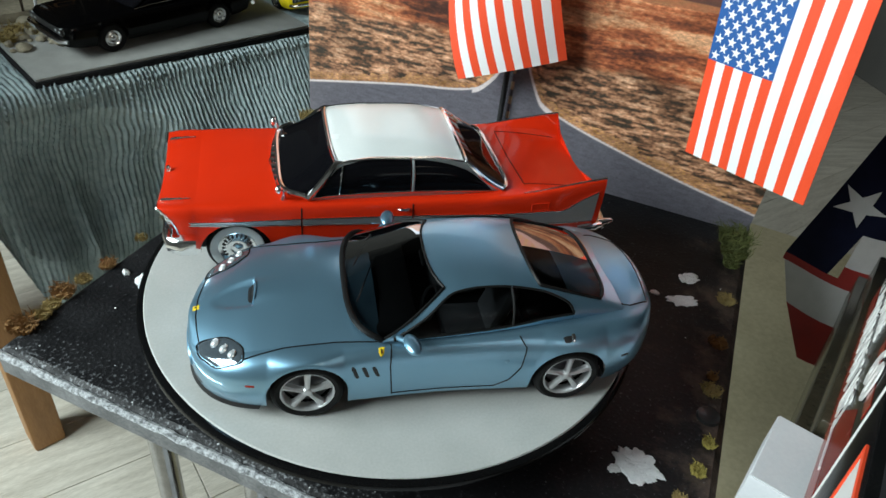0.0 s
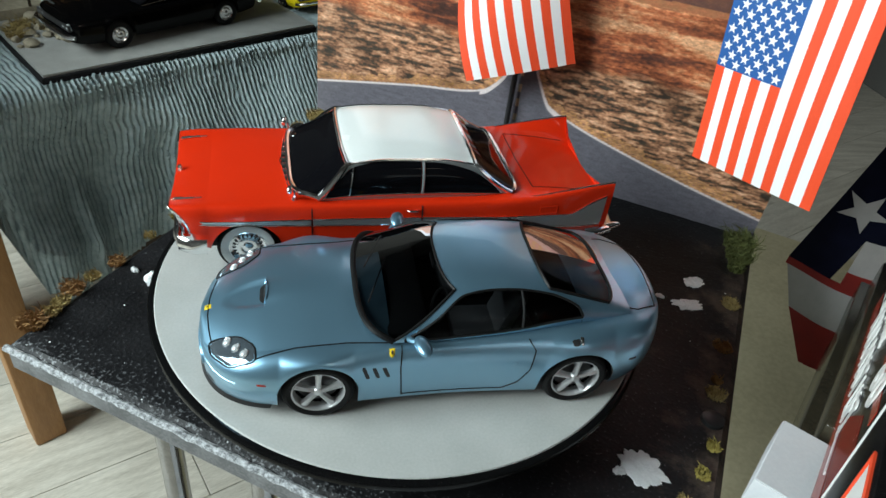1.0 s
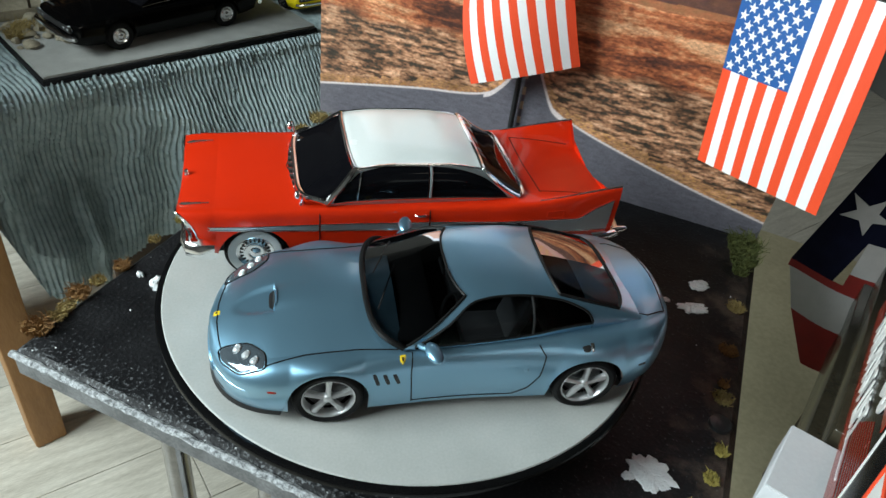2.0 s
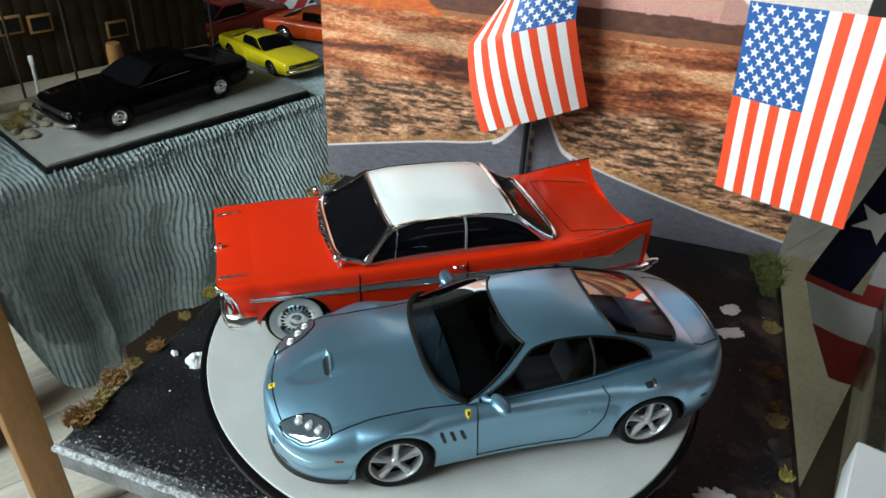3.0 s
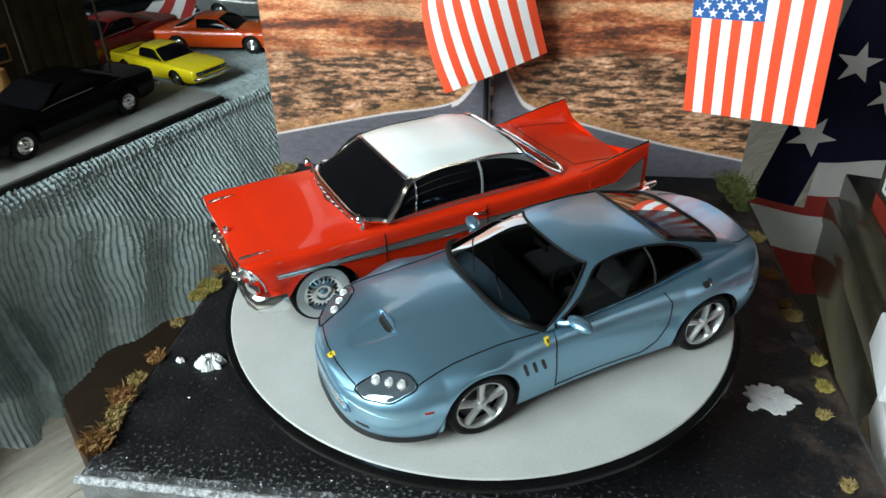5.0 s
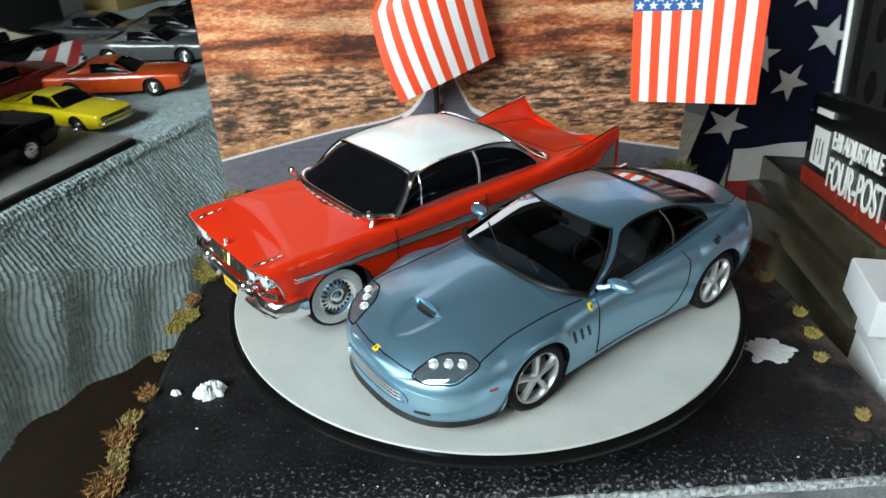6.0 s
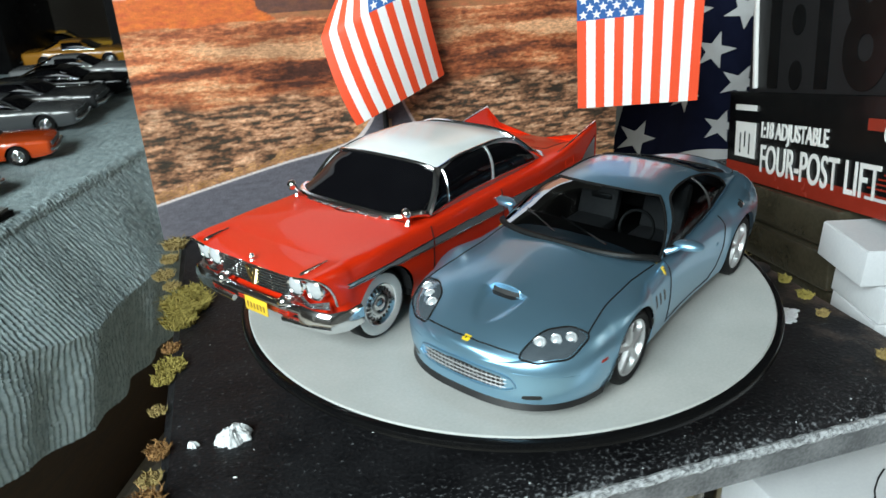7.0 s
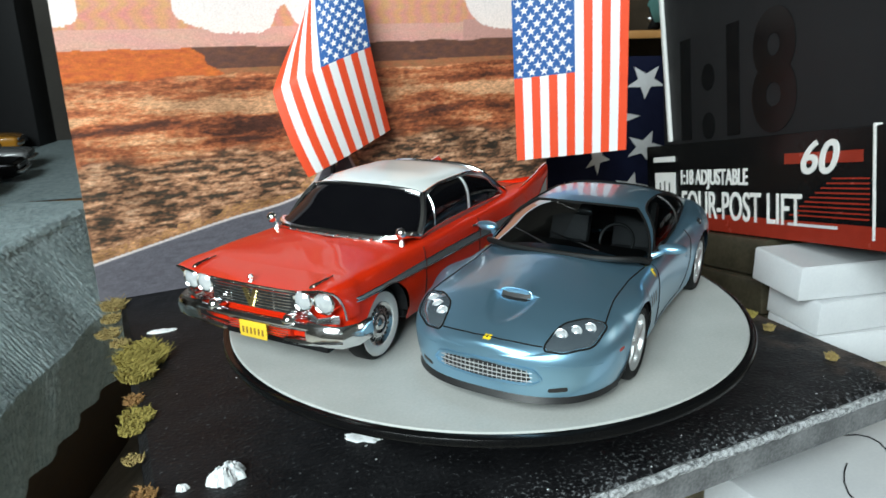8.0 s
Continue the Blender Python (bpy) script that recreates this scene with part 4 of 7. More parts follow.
class Car:
    def __init__(self, sp, m, name, label, group="model cars on the turntable"):
        self.sp = sp
        self.ob = holder(name, m, label, "model car", group)
        self.tree = None

    def put(self, name, sh, material, parent=None, label="", smooth=True):
        sh.v = [(x * K18, y * K18, z * K18) for x, y, z in sh.v]
        return part(name, sh, material, parent or self.ob, label, smooth)

    # body surface: t 0..1 climbs the side, 1..2 crosses the deck to the middle
    def nose(self, x):
        sp = self.sp
        x0, x1, xn, p, xt, q = sp["x0"], sp["x1"], sp["xn"], sp["np"], sp["xt"], sp["tp"]
        if x < xn:
            return max(0.0, 1 - min(1, (xn - x) / (xn - x0)) ** p) ** (1 / p)
        if x > xt and q:
            return max(0.0, 1 - min(1, (x - xt) / (x1 - xt)) ** q) ** (1 / q)
        return 1.0

    def low(self, x):
        z = self.sp["zlow"](x)
        for xh, zh, r in self.sp["arches"]:
            if abs(x - xh) < r:
                z = max(z, zh + math.sqrt(max(0, r * r - (x - xh) ** 2)))
        return z

    def at(self, x, t, side=-1):
        sp = self.sp
        k = self.nose(x)
        w, wt, zs, zc, zm = sp["W"](x) * k, sp["Wt"](x) * k, sp["zs"](x), sp["zc"](x), sp["zm"](x)
        wl, z0 = sp["Wl"](x) * k, self.low(x)
        if t <= 1:
            q = t
            z_full0 = sp["zlow"](x)
            split = 0.55
            zq0 = z0
            if q < split:
                z = zq0 + (max(zm, zq0 + 0.02) - zq0) * q / split
                f = min(1, max(0, (zm - z) / (zm - z_full0 + 1e-6)))
                y = w - (w - wl) * f ** 2.2
            else:
                a = (q - split) / (1 - split) * math.pi / 2
                zz = max(zm, zq0 + 0.02)
                y = wt + (w - wt) * max(0, math.cos(a)) ** sp["sy"]
                z = zz + (zs - zz) * math.sin(a) ** sp["sz"]
        else:
            y = wt * (2 - t)
            z = zc + (zs - zc) * ((2 - t) ** sp["k"](x))
            z += sp["relief"](x, y) if "relief" in sp else 0
        flare = 0.0
        for xh, zh, r in sp["arches"]:
            d = math.hypot(x - xh, z - zh) - r
            if t <= 1 and d < 0.09:
                flare = max(flare, sp["flare"] * (1 - max(0, d) / 0.09) ** 2)
        return Vector((x, side * (y + flare), z))

    def stations(self):
        sp = self.sp
        xs = set(np.round(np.linspace(sp["xn"], sp["xt"], sp.get("nx", 90)), 4))
        for i in range(23):
            xs.add(round(sp["x0"] + (sp["xn"] - sp["x0"]) * (1 - math.cos(math.pi / 2 * i / 22)), 4))
            xs.add(round(sp["x1"] - (sp["x1"] - sp["xt"]) * (1 - math.cos(math.pi / 2 * i / 22)), 4))
        for xh, zh, r in sp["arches"]:
            xs |= {round(xh + r * 1.0001 * math.cos(math.pi * i / 20), 4) for i in range(21)}
            xs |= {round(xh - r - 0.012, 4), round(xh + r + 0.012, 4)}
        xs |= set(sp["cuts"])
        return sorted(xs)

    def shell(self, panels, material, nt=22, nd=14):
        """The painted body, cut into named panels by rule(x, t, side)."""
        xs = self.stations()
        ts = [i / nt for i in range(nt + 1)] + [1 + (i + 1) / nd for i in range(nd)]
        bags = {}
        every = Shape()
        for side in (-1, 1):
            pts = [[self.at(x, t, side) for t in ts] for x in xs]
            for i in range(len(xs) - 1):
                for j in range(len(ts) - 1):
                    xm, tm = (xs[i] + xs[i + 1]) / 2, (ts[j] + ts[j + 1]) / 2
                    nm = panels(xm, tm, side)
                    quad = [pts[i][j], pts[i + 1][j], pts[i + 1][j + 1], pts[i][j + 1]]
                    if side > 0:
                        quad.reverse()
                    every.add(quad, [(0, 1, 2, 3)])
                    if nm:
                        bags.setdefault(nm, []).append(quad)
        if not sp_tail(self.sp):
            zc = self.sp["zc"](self.sp["x1"])
            ends = {s: [self.at(self.sp["x1"], t, s) for t in ts] for s in (-1, 1)}
            for j in range(nt):
                a, b, c, d = ends[-1][j], ends[-1][j + 1], ends[1][j + 1], ends[1][j]
                if max(a.z, b.z) <= zc + 0.03:
                    bags.setdefault("body", []).append([a, d, c, b])
            for s in (-1, 1):
                fin = [p for p in ends[s] if p.z > zc + 0.0]
                mid_p = sum(fin, Vector()) / len(fin)
                for p, q in zip(fin, fin[1:] + fin[:1]):
                    bags.setdefault("body", []).append([mid_p, p, q, q])
        self.tree = BVHTree.FromPolygons([Vector(p) for p in every.v], every.f)
        made = {}
        for nm, quads in bags.items():
            index, sh = {}, Shape()
            for quad in quads:
                ids = []
                for p in quad:
                    key = tuple(round(c, 4) for c in p)
                    if key not in index:
                        index[key] = len(sh.v)
                        sh.v.append(tuple(p))
                    if index[key] not in ids:
                        ids.append(index[key])
                if len(ids) > 2:
                    sh.f.append(tuple(ids))
            made[nm] = self.put(nm.split("|")[0], sh, material)
        return made

    def hit(self, p, d, lift=0.0):
        loc, nor, _, _ = self.tree.ray_cast(Vector(p), Vector(d).normalized())
        if loc is None:
            loc, nor, _, _ = self.tree.find_nearest(Vector(p))
        if nor.dot(Vector(d)) > 0:
            nor = -nor
        return loc + nor * lift

    def seam(self, name, pts, d, r=0.006, material=None, lift=0.0, closed=False, parent=None, n=6):
        """A line drawn over the body: the points are thrown on it along d."""
        out = []
        for a, b in zip(pts, pts[1:] + (pts[:1] if closed else [])):
            k = max(2, int((Vector(b) - Vector(a)).length / 0.04))
            out += [Vector(a).lerp(Vector(b), i / k) for i in range(k)]
        if not closed:
            out.append(Vector(pts[-1]))
        return self.put(name, Shape().tube([self.hit(p, d, lift) for p in out], r, n, closed), material or GASKET, parent)

    def decal(self, name, outline, d, material, lift=0.004, rings=4, parent=None, label="", dome=0.0):
        """A thin patch inside an outline of 3D points, thrown on the body along d."""
        c = sum((Vector(p) for p in outline), Vector()) / len(outline)
        pts, n = [], len(outline)
        sh = Shape()
        mid = self.hit(c, d, lift + dome)
        verts = [mid]
        for r in range(1, rings + 1):
            q = r / rings
            verts += [self.hit(c.lerp(Vector(p), q), d, (lift + dome * (1 - q * q)) if r < rings else -0.002) for p in outline]
            if r == rings:
                verts[-n:] = [self.hit(c.lerp(Vector(p), 1.0), d, -0.002) for p in outline]
        verts += []
        faces = [(0, 1 + i, 1 + (i + 1) % n) for i in range(n)]
        for r in range(rings - 1):
            a, b = 1 + r * n, 1 + (r + 1) * n
            faces += [(a + i, b + i, b + (i + 1) % n, a + (i + 1) % n) for i in range(n)]
        return self.put(name, sh.add(verts, faces), material, parent, label)

    # greenhouse surface
    def dome(self, x, th, side=-1, lift=0.0):
        sp = self.sp
        a = radians(th)
        wb, zb, zc = sp["wb"](x), sp["zb"](x), sp["zr"](x)

        def pt(x, a):
            return Vector((x, side * sp["wb"](x) * max(0, math.cos(a)) ** sp["ca"], sp["zb"](x) + (sp["zr"](x) - sp["zb"](x)) * max(0, math.sin(a)) ** sp["cb"]))
        p = pt(x, a)
        if lift:
            n = (p - Vector((x * 0.9 + 0.02, 0, zb - 0.5))).normalized()
            p += n * lift
        return p

    def patch(self, name, fn, nu, nv, material, sides=(-1, 1), lift=0.0, parent=None, label="", join=False):
        made = []
        sh = Shape()
        for s in sides:
            if not join:
                sh = Shape()
            sh.grid(lambda u, v: self.dome(*fn(u, v), s, lift), nu, nv)
            if not join:
                made.append(self.put(name, sh, material, parent, label))
        if join:
            made.append(self.put(name, sh, material, parent, label))
        return made

    def rail(self, name, fn, n, r, material, sides=(-1, 1), lift=0.0, parent=None, ring=6):
        for s in sides:
            self.put(name, Shape().tube([self.dome(*fn(i / n), s, lift) for i in range(n + 1)], r, ring), material, parent)

    def wells(self, half, inner=0.45):
        for xh, zh, r in self.sp["arches"]:
            for s in (-1, 1):
                sh = Shape()
                sh.grid(lambda u, v: (xh + (r - 0.004) * math.cos(math.pi * u), s * (inner + (half - inner) * v), zh + (r - 0.004) * math.sin(math.pi * u)), 16, 3)
                sh.grid(lambda u, v: (xh + (r - 0.004) * math.cos(math.pi * u) * v, s * inner, zh - 0.1 + (r + 0.096) * math.sin(math.pi * u) * v), 16, 3)
                self.put("wheel_well", sh, MATT_BLACK)

    def floorpan(self, x0, x1, w, z0, z1):
        self.put("floorpan", Shape().box(((x0 + x1) / 2, 0, (z0 + z1) / 2), (x1 - x0, 2 * w, z1 - z0), 0.02), MATT_BLACK)


def wheel(car, x, y, z, r, width, style, yaw=0.0, tyre_r=None):
    """A wheel whose outer face looks to the side of y."""
    s = -1 if y < 0 else 1
    m = Matrix.Translation((x, y, z)) @ Matrix.Rotation(radians(yaw), 4, "Z") @ (Matrix.Rotation(math.pi, 4, "Z") if s > 0 else Matrix())
    # local: outer face towards -y
    rim_r = style["rim"]
    sh = Shape().lathe([(rim_r - 0.012, 0.012), (rim_r + 0.006, 0.0), (rim_r + (r - rim_r) * 0.5, -0.012), (r - 0.028, -0.006), (r - 0.006, 0.016), (r, 0.04), (r, width - 0.04), (r - 0.02, width), (rim_r, width), (rim_r - 0.02, width * 0.6)], 48, m, "y")
    tyre = Shape()
    tyre.v, tyre.f = sh.v, sh.f
    w = car.put("wheel", tyre, RUBBER)
    if style["kind"] == "five":
        car.put("rim", Shape().lathe([(rim_r - 0.03, width * 0.7), (rim_r - 0.022, 0.03), (rim_r - 0.012, 0.006), (rim_r, 0.0), (rim_r + 0.004, 0.008)], 48, m, "y"), SILVER, w)
        car.put("brake_disc", Shape().lathe([(0.0, 0.10), (rim_r * 0.78, 0.10), (rim_r * 0.8, 0.12)], 36, m, "y"), surface_cache("brake"), w)
        car.put("barrel", Shape().lathe([(rim_r - 0.016, 0.02), (rim_r - 0.03, 0.13), (rim_r - 0.03, 0.2), (0, 0.2)], 36, m, "y"), MATT_BLACK, w)
        for k in range(5):
            a = 2 * math.pi * k / 5 + 0.3
            rot = m @ Matrix.Rotation(-a, 4, "Y")
            sp = Shape()
            prof = [(0.03, 0.030, 0.012), (0.08, 0.026, 0.006), (0.15, 0.030, 0.010), (rim_r - 0.02, 0.040, 0.014)]
            vs = []
            for rr, hw, dep in prof:
                vs += [rot @ Vector((rr, dep + 0.045, -hw)), rot @ Vector((rr, dep + 0.004, -hw * 0.75)), rot @ Vector((rr, dep - 0.006, 0)), rot @ Vector((rr, dep + 0.004, hw * 0.75)), rot @ Vector((rr, dep + 0.045, hw))]
            fs = [(i * 5 + j, (i + 1) * 5 + j, (i + 1) * 5 + j + 1, i * 5 + j + 1) for i in range(3) for j in range(4)]
            car.put("spoke", sp.add(vs, fs), SILVER, w)
        car.put("hub_cap", Shape().lathe([(0, -0.004), (0.03, -0.003), (0.042, 0.006), (0.05, 0.03)], 20, m, "y"), SILVER, w)
    else:
        car.put("whitewall", Shape().lathe([(rim_r + 0.004, -0.003), (rim_r + 0.012, -0.012), (rim_r + (r - rim_r) * 0.5, -0.0175), (r - 0.045, -0.013), (r - 0.040, -0.004)], 48, m, "y"), style.get("wall", WHITEWALL), w)
        car.put("rim", Shape().lathe([(rim_r - 0.05, 0.02), (rim_r - 0.012, 0.004), (rim_r, -0.006), (rim_r + 0.006, -0.004)], 48, m, "y"), CHROME, w)
        car.put("hub_cap", Shape().lathe([(0, -0.022), (0.03, -0.020), (0.055, -0.010), (0.06, 0.004), (0.085, -0.006), (0.12, -0.002), (0.125, 0.010), (rim_r - 0.05, 0.012), (rim_r - 0.04, 0.022)], 36, m, "y"), CHROME, w)
        if style["kind"] == "cap":
            for k in range(20):
                a = 2 * math.pi * k / 20
                rot = m @ Matrix.Rotation(-a, 4, "Y")
                car.put("slot", Shape().box((0.152, 0.011, 0), (0.034, 0.008, 0.020), 0.0, rot), BLACK, w)
    return w


MADE = {}


def surface_cache(key):
    if key not in MADE:
        MADE[key] = {"brake": lambda: surface("brake_grey", (0.10, 0.10, 0.105), (0.16, 0.16, 0.165), rough=0.4, metal=0.7),
                     "lens": lambda: surface("lamp_glass", (0.58, 0.62, 0.64), (0.72, 0.75, 0.77), rough=0.12, metal=0.4),
                     "ink": lambda: surface("plate_ink", (0.22, 0.12, 0.02), (0.27, 0.15, 0.03), rough=0.5), "cover": lambda: cover_glass()}[key]()
    return MADE[key]


def cover_glass():
    """Smoky clear plastic: mostly see-through with a sharp gloss."""
    mat = bpy.data.materials.new("smoked_clear_plastic")
    mat.use_nodes = True
    n, l = mat.node_tree.nodes, mat.node_tree.links
    tr, gl, mx, fr = n.new("ShaderNodeBsdfTransparent"), n.new("ShaderNodeBsdfGlossy"), n.new("ShaderNodeMixShader"), n.new("ShaderNodeFresnel")
    tr.inputs[0].default_value = (0.32, 0.335, 0.34, 1)
    gl.inputs[0].default_value = (0.55, 0.56, 0.57, 1)
    gl.inputs["Roughness"].default_value = 0.04
    fr.inputs[0].default_value = 1.22
    l.new(fr.outputs[0], mx.inputs[0])
    l.new(tr.outputs[0], mx.inputs[1])
    l.new(gl.outputs[0], mx.inputs[2])
    l.new(mx.outputs[0], n["Material Output"].inputs[0])
    return mat


def ring(fn, n=28):
    return [fn(2 * math.pi * i / n) for i in range(n)]


def poly_round(pts, n=5, r=0.35):
    """Corners of a closed outline rounded off by quadratic bends."""
    out, k = [], len(pts)
    for i in range(k):
        a, b, c = Vector(pts[i - 1]), Vector(pts[i]), Vector(pts[(i + 1) % k])
        p, q = b.lerp(a, r), b.lerp(c, r)
        out += [p * (1 - t) ** 2 + b * 2 * t * (1 - t) + q * t * t for t in (j / n for j in range(n + 1))]
    return out


# ---- the silver-blue coupe ----
def coupe_relief(x, y):
    """Hood scoop ramp with its raised lip, and the long soft bulge behind it."""
    y = y + 0.0
    z = 0.0
    if -2.18 < x < -1.50 and abs(y) < 0.26:
        if x < -1.722:
            dx = (-1.722 - x) / 0.44
            r = math.hypot(dx, y / 0.20)
            k = min(1.0, max(0.0, (1.0 - r) / 0.26))
            z -= (0.010 + 0.026 * (1 - dx)) * k * k * (3 - 2 * k)
    if -1.73 < x < -0.6:
        z += 0.026 * math.exp(-(y / 0.15) ** 4) * max(0, 1 - (x + 1.73) / 0.5) ** 2
    z += 0.018 * math.exp(-((abs(y) - 0.02) / 0.30) ** 2) * max(0, min(1, (x + 1.9) / 0.5)) * max(0, min(1, (-0.6 - x) / 0.4))
    return z


COUPE = dict(
    x0=-2.345, x1=2.27, xn=-1.50, np=2.6, xt=1.60, tp=2.6, sy=0.85, sz=0.9, flare=0.012,
    W=pchip([-2.4, -1.9, -1.25, -0.6, 0.0, 0.6, 1.25, 1.8, 2.3], [0.93, 0.945, 0.955, 0.915, 0.905, 0.925, 0.968, 0.945, 0.88]),
    Wl=pchip([-2.4, -1.25, 0, 1.25, 2.3], [0.86, 0.90, 0.86, 0.90, 0.78]),
    Wt=pchip([-2.4, -1.9, -1.25, -0.7, -0.4, 0.5, 1.0, 1.4, 1.9, 2.3], [0.74, 0.74, 0.74, 0.79, 0.80, 0.79, 0.75, 0.70, 0.68, 0.66]),
    zs=pchip([-2.35, -2.2, -2.0, -1.7, -1.25, -0.6, 0.0, 0.6, 1.2, 1.7, 2.05, 2.2, 2.27], [0.50, 0.565, 0.635, 0.72, 0.775, 0.80, 0.82, 0.86, 0.90, 0.90, 0.875, 0.85, 0.80]),
    zc=pchip([-2.35, -2.335, -2.262, -2.05, -1.7, -1.25, -0.85, -0.5, 0.5, 1.4, 1.75, 2.05, 2.14, 2.22, 2.27], [0.52, 0.572, 0.602, 0.69, 0.785, 0.85, 0.89, 0.90, 0.92, 0.985, 0.965, 0.945, 0.95, 0.90, 0.82]),
    zm=pchip([-2.4, -1.25, 0, 1.25, 2.3], [0.40, 0.52, 0.55, 0.56, 0.56]),
    zlow=pchip([-2.4, -2.2, -1.7, -0.8, 0.8, 1.7, 2.1, 2.3], [0.185, 0.18, 0.17, 0.155, 0.16, 0.19, 0.25, 0.30]),
    k=pchip([-2.4, -1.3, 1.5, 2.3], [2.2, 2.4, 2.2, 2.4]),
    arches=((-1.25, 0.33, 0.368), (1.25, 0.335, 0.378)), relief=coupe_relief, nx=110, cuts=(-2.28, -0.62, -0.50, 0.74, 1.30, 1.68, 2.12, -1.724, -1.721) + tuple(-2.16 + 0.02 * i for i in range(22)),
    ca=0.72, cb=0.72,
    wb=pchip([-0.95, -0.58, 0.0, 0.6, 1.0, 1.4, 1.8], [0.80, 0.805, 0.80, 0.785, 0.75, 0.70, 0.64]),
    zb=pchip([-0.95, -0.58, 0.0, 0.6, 1.2, 1.8], [0.79, 0.805, 0.825, 0.865, 0.90, 0.90]),
    zr=pchip([-0.92, -0.86, -0.5, -0.1, 0.2, 0.5, 0.85, 1.2, 1.6, 1.8], [0.875, 0.905, 1.07, 1.225, 1.268, 1.275, 1.245, 1.165, 1.035, 0.955]))


def build_coupe(m):
    car = Car(COUPE, m, "model_sports_coupe", "ice-blue metallic diecast sports coupe on the turntable")

    def panels(x, t, side):
        s = "near" if side < 0 else "far"
        if t > 1 and -0.60 < x < 1.30:
            return None
        if -0.50 < x < 0.74 and t < 1 and t > 0.06:
            return "door|" + s
        if -2.28 < x < -0.62 and t > 1.0:
            return "hood"
        if 1.68 < x < 2.12 and t > 1.14:
            return "boot_lid"
        return "body"
    made = car.shell(panels, BLUE, nd=24)
    doors = {k.split("|")[1]: v for k, v in made.items() if k.startswith("door")}
    # greenhouse
    glass = surface_cache("cover")

    def ws(u, v):
        return ((-0.87 + 0.29 * u ** 2.2) * (1 - v) + (-0.11 + 0.11 * u * u) * v, 90 - u * ((1 - v) * 86 + v * 34))
    car.patch("windscreen", ws, 16, 14, glass, join=True, label="smoked clear windscreen")
    up = pchip([-0.47, -0.2, 0.10, 0.35, 0.6, 0.9, 1.1, 1.21, 1.25], [4, 24, 49, 52, 51, 46, 37, 26, 11])
    lo = pchip([-0.47, 0.4, 1.25], [1.5, 2, 8])

    def ease(a):
        return 0.5 - 0.5 * math.cos(math.pi * a)
    car.patch("door_glass", lambda u, v: ((-0.47 + 1.09 * u), lo(-0.47 + 1.09 * u) + (up(-0.47 + 1.09 * u) - lo(-0.47 + 1.09 * u)) * v), 18, 8, glass)
    car.patch("quarter_glass", lambda u, v: ((0.655 + 0.595 * ease(u * 0.5) * 2 if u < 0 else 0.655 + 0.595 * math.sin(u * math.pi / 2)), lo(0.655 + 0.595 * math.sin(u * math.pi / 2)) + (up(0.655 + 0.595 * math.sin(u * math.pi / 2)) - lo(0.655 + 0.595 * math.sin(u * math.pi / 2))) * v), 14, 8, glass)

    def rg(u, v):
        return ((0.86 + 0.07 * u * u) * (1 - v) + (1.66 - 0.10 * u ** 3) * v, 90 - u * ((1 - v) * 38 + v * 52))
    car.patch("rear_glass", rg, 14, 12, glass, join=True, label="smoked clear rear glass")
    # painted pillars and roof
    sh = Shape()
    for s in (-1, 1):
        sh.grid(lambda u, v: car.dome((-0.11 + 0.11 * u * u) * (1 - v) + (0.86 + 0.07 * u * u) * v, 90 - u * (34 * (1 - v) + 38 * v), s), 10, 24)

        def strip(u, v):
            x = -0.58 + (1.80 + 0.58) * u
            lower = up(x) if -0.47 < x < 1.25 else 0
            if x < -0.47:
                lower = 0
            if x < 0:
                upper = 4 + (56 - 4) * min(1, (x + 0.58) / 0.58)
            elif x < 0.93:
                upper = 56 - 4 * (x / 0.93)
            elif x < 1.56:
                upper = 52 - 14 * (x - 0.93) / 0.63
            else:
                upper = 38 + 52 * min(1, (x - 1.56) / 0.12)
            return car.dome(x, lower + (max(upper, lower) - lower) * v, s)
        sh.grid(strip, 110, 8)
        sh.grid(lambda u, v: car.dome(-0.47 + 1.72 * u, lo(-0.47 + 1.72 * u) * v, s), 40, 2)
        sh.grid(lambda u, v: car.dome((1.66 - 0.10 * u ** 3) * (1 - v) + 1.80 * v, 90 - u * 52 * (1 - v) - u * 90 * v, s), 10, 4)
    car.put("roof", sh, BLUE)
    for s in (-1, 1):
        car.put("window_pillar", Shape().tube([car.dome(0.635, lo(0.635) + (up(0.635) - lo(0.635)) * i / 8, s, 0.004) for i in range(9)], 0.010, 6), BLACK)
        loop = [car.dome(x, lo(x), s, 0.003) for x in np.linspace(-0.47, 1.25, 40)] + [car.dome(x, up(x), s, 0.003) for x in np.linspace(1.25, -0.47, 60)]
        car.put("window_gasket", Shape().tube(loop, 0.013, 6, True), GASKET)
    edge = [car.dome(*ws(u, 0.0), -1, 0.004) for u in np.linspace(1, 0, 14)] + [car.dome(*ws(u, 0.0), 1, 0.004) for u in np.linspace(0, 1, 14)]
    top = [car.dome(*ws(1, v), 1, 0.004) for v in np.linspace(0, 1, 10)] + [car.dome(*ws(u, 1), 1, 0.004) for u in np.linspace(1, 0, 12)] + [car.dome(*ws(u, 1), -1, 0.004) for u in np.linspace(0, 1, 12)] + [car.dome(*ws(1, v), -1, 0.004) for v in np.linspace(1, 0, 10)]
    car.put("screen_gasket", Shape().tube(top, 0.013, 6), GASKET)
    car.put("scuttle", Shape().tube(edge, 0.030, 8), GASKET, None, "black scuttle strip")
